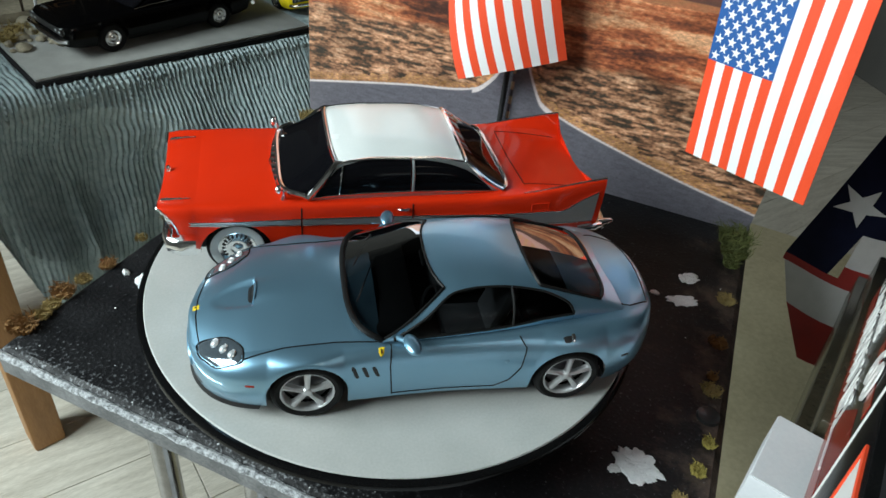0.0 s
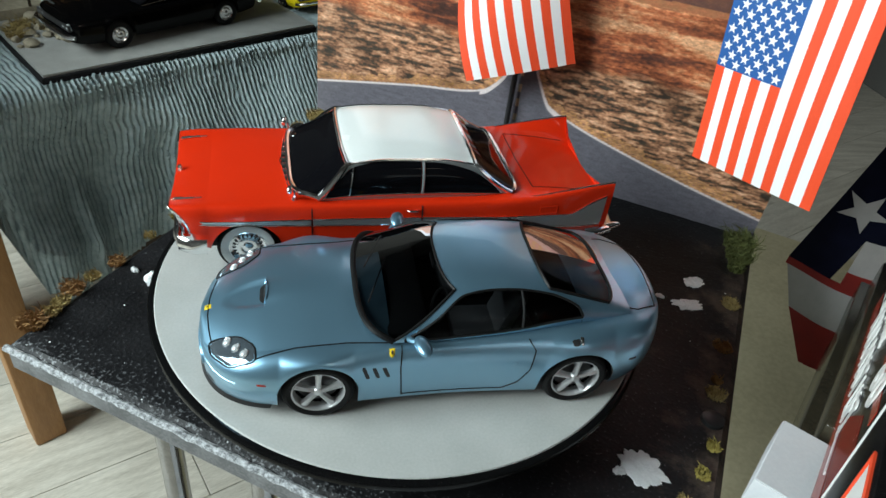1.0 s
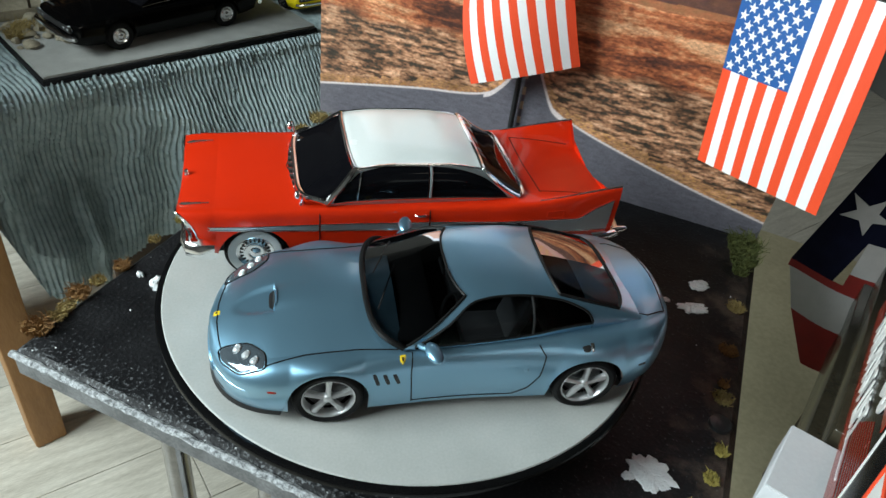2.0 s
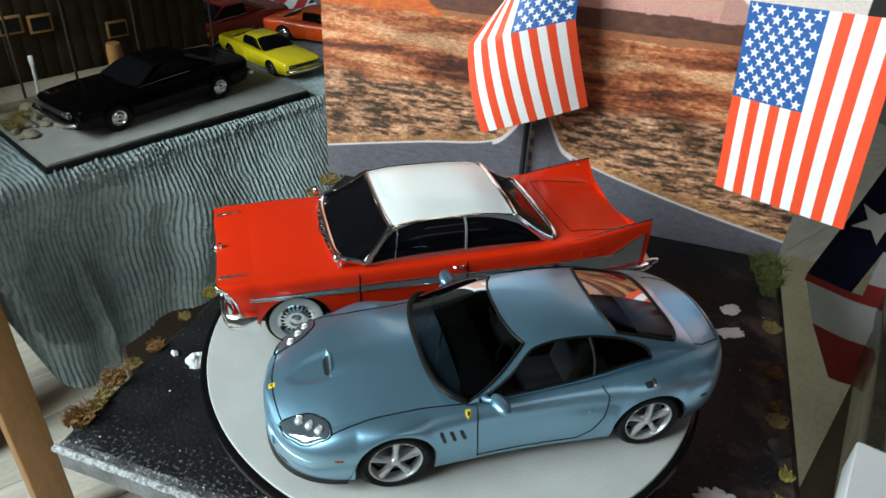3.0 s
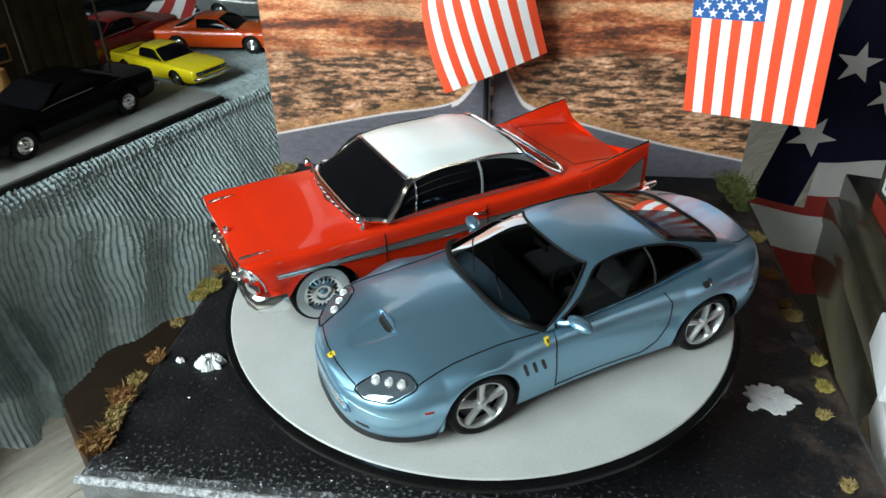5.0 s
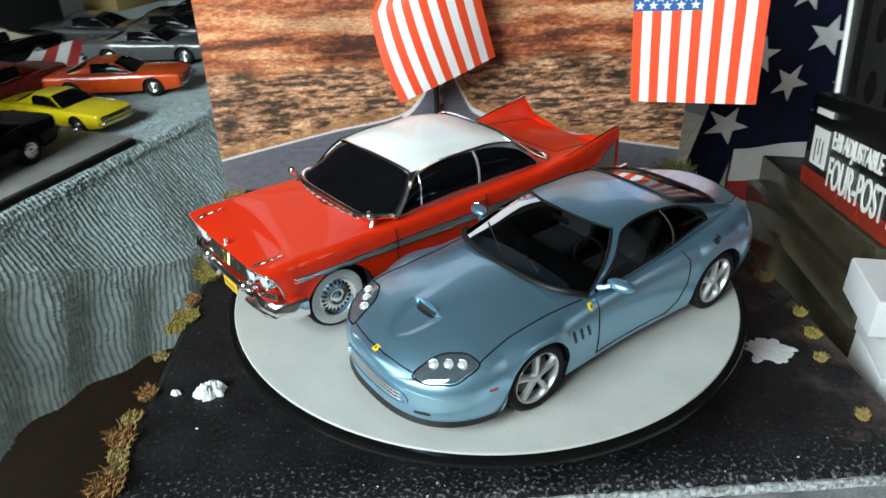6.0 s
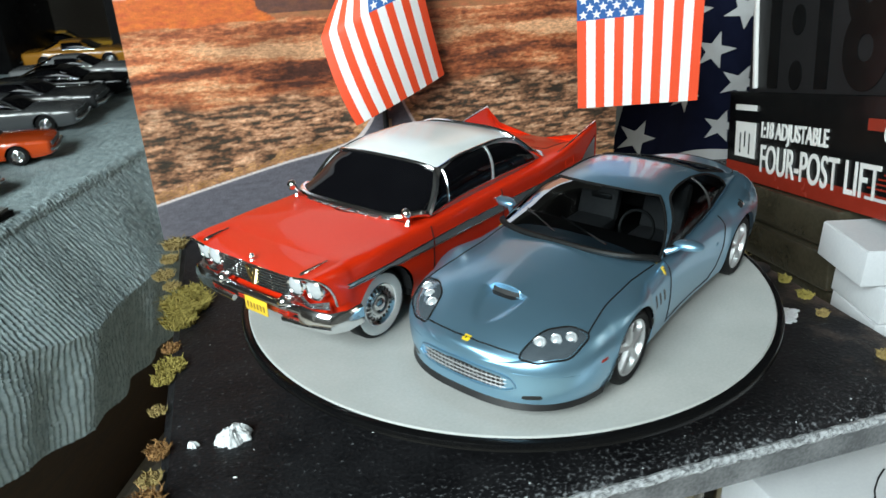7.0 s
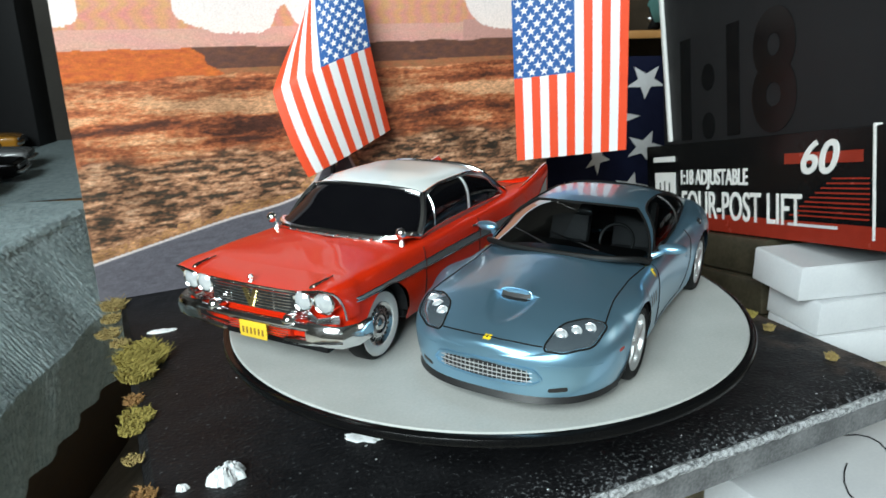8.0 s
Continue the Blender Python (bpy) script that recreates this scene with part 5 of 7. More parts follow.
    loop = [car.dome(*rg(u, 0), -1, 0.003) for u in np.linspace(1, 0, 10)] + [car.dome(*rg(u, 0), 1, 0.003) for u in np.linspace(0, 1, 10)] + [car.dome(*rg(1, v), 1, 0.003) for v in np.linspace(0, 1, 10)] + \
           [car.dome(*rg(u, 1), 1, 0.003) for u in np.linspace(1, 0, 12)] + [car.dome(*rg(u, 1), -1, 0.003) for u in np.linspace(0, 1, 12)] + [car.dome(*rg(1, v), -1, 0.003) for v in np.linspace(1, 0, 10)]
    car.put("rear_gasket", Shape().tube(loop, 0.018, 6, True), GASKET)
    car.put("rear_trim", Shape().tube([car.dome(*rg(u, 1.03), 1, 0.008) for u in np.linspace(0.9, 0.1, 12)], 0.008, 6), CHROME)
    # panel gaps
    D = Vector((0, 0, -1))
    for s in (-1, 1):
        Y = Vector((0, -s, 0))
        car.seam("panel_gap", [(-1.80, s * 0.80, 1.2), (-1.45, s * 0.755, 1.2), (-1.0, s * 0.75, 1.2), (-0.62, s * 0.785, 1.2)], D, 0.007)
        car.seam("panel_gap", [(-0.50, s * 1.4, 0.80), (-0.505, s * 1.4, 0.6), (-0.47, s * 1.4, 0.2)], Y, 0.007)
        car.seam("panel_gap", [(0.70, s * 1.4, 0.84), (0.77, s * 1.4, 0.74), (0.75, s * 1.4, 0.5), (0.66, s * 1.4, 0.32), (0.52, s * 1.4, 0.22)], Y, 0.007)
        car.seam("panel_gap", [(-0.47, s * 1.4, 0.215), (0.52, s * 1.4, 0.22)], Y, 0.006)
        for k in range(3):
            x = -0.845 + 0.095 * k
            car.decal("fender_vent", poly_round([(x - 0.037, s * 1.4, 0.66 - 0.014 * k), (x + 0.013, s * 1.4, 0.665 - 0.014 * k), (x + 0.075, s * 1.4, 0.47), (x + 0.030, s * 1.4, 0.465)], 3, 0.3), Y, BLACK, 0.003, 2)
        car.decal("shield_badge", poly_round([(-0.625, s * 1.4, 0.80), (-0.555, s * 1.4, 0.805), (-0.56, s * 1.4, 0.74), (-0.59, s * 1.4, 0.70), (-0.618, s * 1.4, 0.74)], 3, 0.25), Y, YELLOW_BADGE, 0.006, 2)
        car.decal("badge_mark", poly_round([(-0.603, s * 1.4, 0.785), (-0.578, s * 1.4, 0.785), (-0.575, s * 1.4, 0.74), (-0.60, s * 1.4, 0.735)], 3, 0.4), Y, BLACK, 0.010, 2)
        car.decal("side_marker", poly_round([(-1.80, s * 1.4, 0.50), (-1.70, s * 1.4, 0.50), (-1.70, s * 1.4, 0.465), (-1.80, s * 1.4, 0.465)], 3, 0.3), Y, LAMP_RED, 0.004, 2)
        car.decal("side_marker", poly_round([(1.74, s * 1.4, 0.60), (1.85, s * 1.4, 0.60), (1.85, s * 1.4, 0.56), (1.74, s * 1.4, 0.56)], 3, 0.3), Y, BLACK, 0.004, 2)
        car.decal("door_button", ring(lambda a: (0.60 + 0.028 * math.cos(a), s * 1.4, 0.585 + 0.028 * math.sin(a)), 16), Y, BLUE, 0.008, 2)
        car.decal("pillar_vent", poly_round([(1.09, s * 1.4, 0.855), (1.21, s * 1.4, 0.87), (1.20, s * 1.4, 0.80), (1.12, s * 1.4, 0.79)], 3, 0.3), Y, BLACK, 0.003, 2)
        car.decal("pillar_trim", poly_round([(1.185, s * 1.4, 0.872), (1.235, s * 1.4, 0.87), (1.225, s * 1.4, 0.80), (1.195, s * 1.4, 0.81)], 3, 0.3), Y, CHROME, 0.006, 2)
        # headlamps
        corners = [(-2.235, s * 0.44, 1.2), (-1.95, s * 0.50, 1.2), (-1.80, s * 0.66, 1.2), (-1.79, s * 0.83, 1.2), (-2.03, s * 0.79, 1.2), (-2.20, s * 0.60, 1.2)]
        outline = poly_round(corners, 4, 0.3)
        lamp = car.decal("headlamp", outline, D, surface("headlamp_bowl", (0.17, 0.22, 0.26), (0.25, 0.31, 0.36), rough=0.12, metal=0.75, scale=20) if s < 0 else bpy.data.materials["headlamp_bowl"], 0.004, 5, None, "clear headlamp with three round lenses", 0.012)
        car.seam("lamp_surround", [tuple(p) for p in outline], D, 0.008, GASKET, 0.002, True, lamp)
        for k, (x, y) in enumerate(((-2.06, 0.53), (-1.98, 0.62), (-1.905, 0.71))):
            c = car.hit((x, s * y, 1.2), D, 0.012)
            car.put("lens", Shape().lathe([(0, 0.016), (0.022, 0.014), (0.036, 0.005), (0.040, -0.004), (0.050, 0.002), (0.054, -0.012)], 20, Matrix.Translation(c) @ Matrix.Rotation(radians(-38), 4, "Y")), surface_cache("lens"), lamp)
        # mirrors
        base_p = Vector((-0.43, s * 0.80, 0.86))
        mir = Shape().grid(lambda u, v: Vector((-0.36, s * 0.97, 0.925)) + Vector((0.075 * math.cos(math.pi * (u - 0.5)) * math.cos(2 * math.pi * v) + 0.05 * u, s * 0.130 * math.sin(math.pi * (u - 0.5)), 0.050 * math.cos(math.pi * (u - 0.5)) * math.sin(2 * math.pi * v))), 14, 18, wrap_v=True)
        mo = car.put("door_mirror", mir, BLUE)
        car.put("mirror_arm", Shape().tube([base_p, base_p + Vector((0.02, s * 0.06, 0.025)), (-0.36, s * 0.90, 0.91)], [0.035, 0.026, 0.03], 8), BLUE, mo)
        # seats
        for part_shape in (Shape().box((0.30, s * 0.36, 0.58), (0.50, 0.46, 0.16), 0.06), Shape().box((0, 0, 0), (0.14, 0.46, 0.56), 0.06, pose(0.60, s * 0.36, 0.86, 0, 18, 0)), Shape().box((0, 0, 0), (0.09, 0.24, 0.15), 0.04, pose(0.70, s * 0.36, 1.12, 0, 18, 0))):
            car.put("seat", part_shape, GREY_SEAT)
    car.seam("panel_gap", [(-2.262, y, 1.2) if abs(y) < 0.2 else (-2.262 + 0.055 * (abs(y) / 0.44) ** 2, y, 1.2) for y in np.linspace(-0.44, 0.44, 12)], D, 0.007)
    car.seam("panel_gap", [(1.68, -0.55, 1.5), (1.90, -0.58, 1.5), (2.12, -0.50, 1.5)], D, 0.007)
    car.seam("panel_gap", [(1.68, 0.55, 1.5), (1.90, 0.58, 1.5), (2.12, 0.50, 1.5)], D, 0.007)
    car.seam("panel_gap", [(2.125, -0.50, 1.5), (2.15, 0, 1.5), (2.125, 0.50, 1.5)], D, 0.007)
    car.decal("nose_badge", [(-2.305, -0.035, 1.2), (-2.235, -0.035, 1.2), (-2.235, 0.035, 1.2), (-2.305, 0.035, 1.2)], D, YELLOW_BADGE, 0.006, 2)
    car.decal("badge_mark", [(-2.29, -0.014, 1.2), (-2.25, -0.014, 1.2), (-2.25, 0.014, 1.2), (-2.29, 0.014, 1.2)], D, BLACK, 0.009, 2)
    scoop = car.decal("scoop_mouth", poly_round([(-1.785, -0.135, 1.2), (-1.705, -0.135, 1.2), (-1.705, 0.135, 1.2), (-1.785, 0.135, 1.2)], 4, 0.35), D, BLACK, 0.005, 2)
    car.put("scoop_lip", Shape().tube([car.hit((-1.705 + 0.02 * abs(y / 0.15) ** 3 * -1, y, 1.3), D, 0.006) for y in np.linspace(-0.15, 0.15, 15)], [0.003] + [0.008] * 13 + [0.003], 8), BLUE, scoop)
    # nose openings
    X = Vector((1, 0, 0))
    grille = car.decal("grille_mouth", poly_round([(-3, -0.46, 0.335), (-3, -0.40, 0.415), (-3, 0, 0.435), (-3, 0.40, 0.415), (-3, 0.46, 0.335), (-3, 0.38, 0.295), (-3, 0, 0.285), (-3, -0.38, 0.295)], 3, 0.3), X, BLACK, 0.003, 5)
    for zz in (0.315, 0.35, 0.385):
        car.seam("grille_bar", [(-3, y, zz + 0.004) for y in np.linspace(-0.40, 0.40, 12)], X, 0.0045, SILVER, 0.004, parent=grille)
    for y in np.linspace(-0.36, 0.36, 19):
        car.seam("grille_bar", [(-3, y, 0.30), (-3, y, 0.415)], X, 0.0032, SILVER, 0.004, parent=grille)
    car.seam("grille_surround", [tuple(p) for p in poly_round([(-3, -0.48, 0.335), (-3, -0.41, 0.425), (-3, 0, 0.445), (-3, 0.41, 0.425), (-3, 0.48, 0.335), (-3, 0.39, 0.285), (-3, 0, 0.275), (-3, -0.39, 0.285)], 3, 0.3)], X, 0.012, BLUE, 0.004, True, grille)
    for s in (-1, 1):
        car.decal("fog_slot", poly_round([(-3, s * 0.50, 0.27), (-3, s * 0.66, 0.29), (-3, s * 0.67, 0.235), (-3, s * 0.50, 0.225)], 3, 0.3), X, BLACK, 0.004, 2)
        car.seam("lower_gap", [(-3, s * 0.85, 0.44), (-3, s * 0.6, 0.455), (-3, s * 0.45, 0.46)], X, 0.004, BLUE)
    sh = Shape()
    for s in (-1, 1):
        sh.grid(lambda u, v: Vector((car.at(x := -2.345 + 0.74 * u ** 2, 0.0, s).x - 0.02 * (1 - v), car.at(x, 0.0, s).y * (1.0 + 0.01 * (1 - v)), car.at(x, 0, s).z + 0.012 - 0.055 * (1 - v))), 24, 3)
    car.put("chin_splitter", sh, BLACK)
    for s in (-1, 1):
        car.put("sill", Shape().grid(lambda u, v: (-0.86 + 1.72 * u, s * (0.86 - 0.06 * v), 0.165 - 0.07 * v), 12, 2), BLACK)
    for s in (-1, 1):
        sh = Shape()
        sh.grid(lambda u, v: Vector((1.62 + 0.63 * math.sin(u * math.pi / 2), car.at(1.62 + 0.63 * math.sin(u * math.pi / 2), 0.0, s).y * (0.99 - 0.1 * v), car.at(1.62 + 0.63 * math.sin(u * math.pi / 2), 0, s).z + 0.01 - 0.10 * v)), 16, 2)
        car.put("rear_valance", sh, BLACK)
    car.wells(0.93)
    car.floorpan(-2.10, 2.05, 0.60, 0.13, 0.30)
    car.floorpan(-0.85, 1.35, 0.76, 0.17, 0.46)
    car.put("dashboard", Shape().box((-0.42, 0, 0.78), (0.42, 1.46, 0.16), 0.06), MATT_BLACK)
    car.put("rear_shelf", Shape().box((1.15, 0, 0.78), (0.62, 1.30, 0.2), 0.05), MATT_BLACK)
    for s in (-1, 1):
        car.put("cabin_wall", Shape().box((0.35, s * 0.775, 0.62), (1.6, 0.02, 0.40)), MATT_BLACK)
    car.put("steering_wheel", Shape().tube([Vector((-0.08 + 0.06 * math.sin(a), 0.36 * -1 + 0.17 * math.cos(a), 0.86 + 0.16 * math.sin(a))) for a in np.linspace(0, 2 * math.pi, 24, endpoint=False)], 0.016, 6, True), BLACK)
    car.put("rear_mirror", Shape().box((-0.12, 0, 1.13), (0.03, 0.22, 0.06), 0.015), BLACK)
    for y0, y1 in ((-0.30, 0.28), (0.22, 0.66)):
        car.put("wiper", Shape().tube([car.dome(-0.80, 80, -1, 0.02) + Vector((0.03, y0 + 0.14, 0)), car.dome(-0.62, 60, 1, 0.012) + Vector((0.06, y1 - 0.6, 0.01))], 0.008, 5), BLACK)
    five = dict(kind="five", rim=0.245)
    for x, y, yaw in ((-1.25, -0.925, 0), (-1.25, 0.925, 0), (1.25, -0.94, 0), (1.25, 0.94, 0)):
        wheel(car, x, y, 0.333, 0.333, 0.26, five, yaw)
    return car


build_coupe(pose(0.0004, -0.0003, 0.0))


# ---- the red hardtop with tail fins ----
HARDTOP = dict(
    x0=-2.46, x1=2.60, xn=-2.20, np=3.2, xt=2.58, tp=0, sy=0.55, sz=0.62, flare=0.008,
    W=pchip([-2.6, -2.2, -1.2, 0.0, 1.2, 2.0, 2.62], [0.93, 0.955, 0.965, 0.965, 0.965, 0.955, 0.92]),
    Wl=pchip([-2.6, -1.2, 0, 1.2, 2.62], [0.86, 0.89, 0.90, 0.89, 0.82]),
    Wt=pchip([-2.6, -2.2, -1.2, 0.0, 1.0, 1.8, 2.62], [0.82, 0.83, 0.85, 0.86, 0.87, 0.90, 0.885]),
    zs=pchip([-2.6, -2.44, -2.34, -2.22, -2.0, -1.2, 0.0, 1.0, 1.5, 2.0, 2.45, 2.62], [0.80, 0.83, 0.89, 0.94, 0.945, 0.94, 0.93, 0.935, 0.955, 1.03, 1.10, 1.12]),
    zc=pchip([-2.6, -2.44, -2.34, -2.22, -1.9, -1.3, -1.0, 1.2, 1.5, 2.0, 2.45, 2.62], [0.79, 0.82, 0.865, 0.908, 0.94, 0.975, 0.975, 0.975, 0.965, 0.91, 0.83, 0.80]),
    zm=pchip([-2.6, 0, 2.62], [0.62, 0.62, 0.66]),
    zlow=pchip([-2.6, -2.3, -1.4, 0.8, 1.7, 2.3, 2.62], [0.42, 0.38, 0.24, 0.24, 0.27, 0.33, 0.38]),
    k=pchip([-2.6, -1.2, 1.0, 1.6, 2.1, 2.62], [3.0, 3.5, 3.5, 5.0, 6.5, 7.0]),
    arches=((-1.80, 0.345, 0.40), (1.20, 0.345, 0.385)), nx=110, cuts=(-1.08, 0.19, -1.22, 1.45, 1.62, 2.48),
    ca=0.52, cb=0.56,
    wb=pchip([-1.35, -1.0, -0.6, 0.0, 0.8, 1.2, 1.5], [0.84, 0.84, 0.83, 0.82, 0.82, 0.80, 0.78]),
    zb=pchip([-1.35, -1.0, 0.0, 1.0, 1.5], [0.925, 0.925, 0.92, 0.925, 0.94]),
    zr=pchip([-1.36, -1.30, -0.95, -0.66, -0.2, 0.3, 0.8, 1.1, 1.38, 1.45], [0.955, 0.99, 1.205, 1.395, 1.455, 1.45, 1.365, 1.185, 1.005, 0.965]))


def build_hardtop(m):
    car = Car(HARDTOP, m, "model_fin_hardtop", "red diecast hardtop with white roof and tall tail fins")

    def panels(x, t, side):
        s = "near" if side < 0 else "far"
        if -1.08 < x < 0.19 and t < 1 and t > 0.05:
            return "door|" + s
        if x < -1.22 and t > 1.07:
            return "hood"
        if 1.62 < x < 2.48 and t > 1.14:
            return "boot_lid"
        return "body"
    car.shell(panels, RED)

    def ws(u, v):
        return ((-1.30 + 0.30 * u ** 2.6) * (1 - v) + (-0.72 + 0.05 * u * u) * v, 90 - u * ((1 - v) * 87 + v * 45))
    car.patch("windscreen", ws, 18, 12, TINT, join=True, label="black glossy wraparound windscreen")
    up = pchip([-0.93, -0.80, -0.60, -0.3, 0.2, 0.55, 0.85, 1.05, 1.16], [3, 20, 40, 43, 42, 39, 31, 18, 4])

    def lo(x):
        return 2.0
    car.patch("door_glass", lambda u, v: (-0.93 + 1.10 * u, lo(0) + (up(-0.93 + 1.10 * u) - lo(0)) * v), 18, 8, TINT, lift=0.0)
    car.patch("quarter_glass", lambda u, v: (0.215 + 0.945 * u, lo(0) + (up(0.215 + 0.945 * u) - lo(0)) * v), 18, 8, TINT)

    def rg(u, v):
        return ((0.80 + 0.03 * u * u) * (1 - v) + (1.40 - 0.10 * u ** 3) * v, 90 - u * ((1 - v) * 45 + v * 84))
    car.patch("rear_glass", rg, 16, 10, TINT, join=True, label="black glossy rear glass")
    sh = Shape()
    for s in (-1, 1):
        sh.grid(lambda u, v: car.dome((-0.72 + 0.05 * u * u) * (1 - v) + (0.80 + 0.03 * u * u) * v, 90 - u * 45, s, 0.006), 14, 30)
    car.put("roof", sh, WHITE_ROOF, None, "white enamel roof")
    for s in (-1, 1):
        grey = Shape()

        def strip(u, v):
            x = -1.0 + 2.32 * u
            lower = up(x) if -0.93 < x < 1.16 else 0
            upper = 3 + 42 * min(1, (x + 1.0) / 0.33) if x < -0.67 else 45 if x < 0.83 else 45 - 41 * min(1, (x - 0.83) / 0.47)
            return car.dome(x, lower + (max(upper, lower) - lower) * v, s, 0.001)
        grey.grid(strip, 100, 6)
        grey.grid(lambda u, v: car.dome(-0.93 + 2.09 * u, lo(0) * v, s), 30, 2)
        car.put("side_rail", grey, SPEAR, None, "grey metal window surround")
    for s in (-1, 1):
        car.put("drip_rail", Shape().tube([car.dome(-1.0 + 0.33 * i / 8, 3 + 42 * i / 8, s, 0.008) for i in range(9)] + [car.dome(-0.67 + 1.5 * i / 20, 45, s, 0.010) for i in range(1, 21)], [0.036] * 9 + [0.018] * 20, 6), CHROME)
        car.put("rear_trim", Shape().tube([car.dome(*rg(1, v), s, 0.010) for v in np.linspace(0, 1, 10)], 0.030, 8), CHROME)
        car.put("sill_trim", Shape().tube([car.dome(x, 1.5, s, 0.006) for x in np.linspace(-1.0, 1.2, 30)], 0.010, 6), CHROME)
        car.put("window_bar", Shape().tube([car.dome(0.20, 2 + 40 * i / 6, s, 0.005) for i in range(7)], 0.016, 6), SPEAR)
        car.put("vent_bar", Shape().tube([car.dome(-0.60 - 0.05 * i / 6, 2 + 38 * (1 - i / 6), s, 0.005) for i in range(7)], 0.010, 6), CHROME)
    for v, r in ((0.0, 0.034), (1.0, 0.022)):
        car.put("screen_trim", Shape().tube([car.dome(*ws(u, v), -1, 0.008) for u in np.linspace(1, 0, 16)] + [car.dome(*ws(u, v), 1, 0.008) for u in np.linspace(0.05, 1, 16)], r, 8), CHROME)
        car.put("rear_trim", Shape().tube([car.dome(*rg(u, v), -1, 0.008) for u in np.linspace(1, 0, 16)] + [car.dome(*rg(u, v), 1, 0.008) for u in np.linspace(0.05, 1, 16)], r, 8), CHROME)
    D = Vector((0, 0, -1))
    # scuttle vents
    for k in range(-4, 5):
        c = car.hit((-1.345 + 0.012 * k * k / 4, 0.135 * k, 1.5), D, 0.006)
        car.put("scuttle_vent", Shape().box((0, 0, 0), (0.075, 0.120, 0.016), 0.005, Matrix.Translation(c) @ Matrix.Rotation(radians(-k * 3.0), 4, "Z")), CHROME)
    for s in (-1, 1):
        Y = Vector((0, -s, 0))
        car.seam("panel_gap", [(-1.08, s * 1.5, 0.90), (-1.08, s * 1.5, 0.27)], Y, 0.007)
        car.seam("panel_gap", [(0.19, s * 1.5, 0.90), (0.19, s * 1.5, 0.27)], Y, 0.007)
        car.seam("panel_gap", [(1.62, s * 0.68, 1.5), (2.48, s * 0.66, 1.5)], D, 0.006)
        # side spear, widening to the rear, and the grey fin panel
        top = pchip([-2.300, -1.0, 0.2, 1.4, 2.05, 2.30, 2.55], [0.775, 0.775, 0.755, 0.725, 0.725, 0.86, 0.97])
        bot = pchip([-2.300, -1.0, 0.2, 1.4, 2.05, 2.55], [0.745, 0.70, 0.665, 0.60, 0.545, 0.53])

        def band(sh, x0, x1, n, lift=0.010):
            return sh.grid(lambda u, v: car.hit((x0 + (x1 - x0) * u, s * 1.5, bot(x0 + (x1 - x0) * u) + (top(x0 + (x1 - x0) * u) - bot(x0 + (x1 - x0) * u)) * v), Y, lift), n, 5)
        for x0, x1, n in ((-2.300, -1.09, 30), (-1.07, 0.18, 24), (0.20, 2.52, 50)):
            car.put("side_spear", band(Shape(), x0, x1, n), SPEAR, None, "grey metal side spear")
            for curve in (top, bot):
                car.put("spear_edge", Shape().tube([car.hit((x, s * 1.5, curve(x)), Y, 0.010) for x in np.linspace(x0, x1, n)], 0.008, 6), CHROME)
        car.seam("fuel_flap", [(1.66, s * 1.5, 0.84), (1.88, s * 1.5, 0.85), (1.88, s * 1.5, 0.755), (1.66, s * 1.5, 0.75)], Y, 0.005, RED, 0.002, True)
        car.put("door_handle", Shape().tube([car.hit((0.02 + 0.13 * i / 6, s * 1.5, 0.845), Y, 0.028 if 0 < i < 6 else 0.0) for i in range(7)], 0.012, 8), CHROME)
        car.put("fin_crest", Shape().tube([car.at(x, 1.0, s) + Vector((0, 0, 0.006)) for x in np.linspace(1.55, 2.60, 26)], [0.006 + 0.010 * i / 25 for i in range(26)], 8), CHROME, None, "chrome fin crest")

        # the fender and hood edge reach forward over the lamps and the grille
        def brow(u, t, back=0.0, inset=1.0, drop=0.0):
            p = car.at(-2.205, t, s)
            front = -2.40 - 0.20 * min(1, (t - 0.55) / 0.40) if t < 1.15 else -2.60 + 0.012 * min(1, (t - 1.15) / 0.5)
            w = min(1, max(0, (t - 0.6) / 0.3))
            fall = (car.at(-2.105, t, s).z - p.z) / 0.1 if t > 0.97 else 0.02
            return Vector((-2.205 + (front + 2.205) * u + back, p.y * (1 - 0.035 * u ** 3) * inset + s * 0.005 * min(1, (2 - t) * 3) * min(1, u * 5),
                           p.z + w * (0.0035 * min(1, u * 2 + 0.1) - 0.012 * u ** 3 + 0.6 * max(0.0, fall) * (front + 2.205) * u) - drop * w))
        visor = Shape().grid(lambda u, v: brow(u, 0.55 + 1.45 * v), 14, 44)
        visor.grid(lambda u, v: brow(1, 0.55 + 1.45 * v, 0.10 * u, 1 - 0.05 * u, 0.026 * math.sin(u * math.pi / 2)), 5, 44)
        car.put("fender_brow", visor, RED)
        car.put("eyebrow", Shape().tube([brow(1, t) + Vector((-0.004, 0, -0.004)) for t in np.linspace(0.55, 1.22, 26)], 0.011, 8), CHROME)
        car.put("hood_ornament", Shape().tube([brow(u, 1.16) + Vector((0, 0, 0.010)) for u in np.linspace(0.93, 0.15, 14)], [0.008] + [0.020] * 4 + [0.014] * 5 + [0.007] * 4, 8), CHROME)
        # mirrors on stalks
        c = car.hit((-1.27, s * 0.80, 1.5), D, 0.0)
        mo = car.put("wing_mirror", Shape().lathe([(0, 0.055), (0.03, 0.052), (0.05, 0.035), (0.056, 0.008), (0.05, -0.004), (0, -0.006)], 20, Matrix.Translation(c + Vector((-0.03, s * 0.02, 0.13))) @ Matrix.Rotation(radians(-80), 4, "Y")), CHROME)
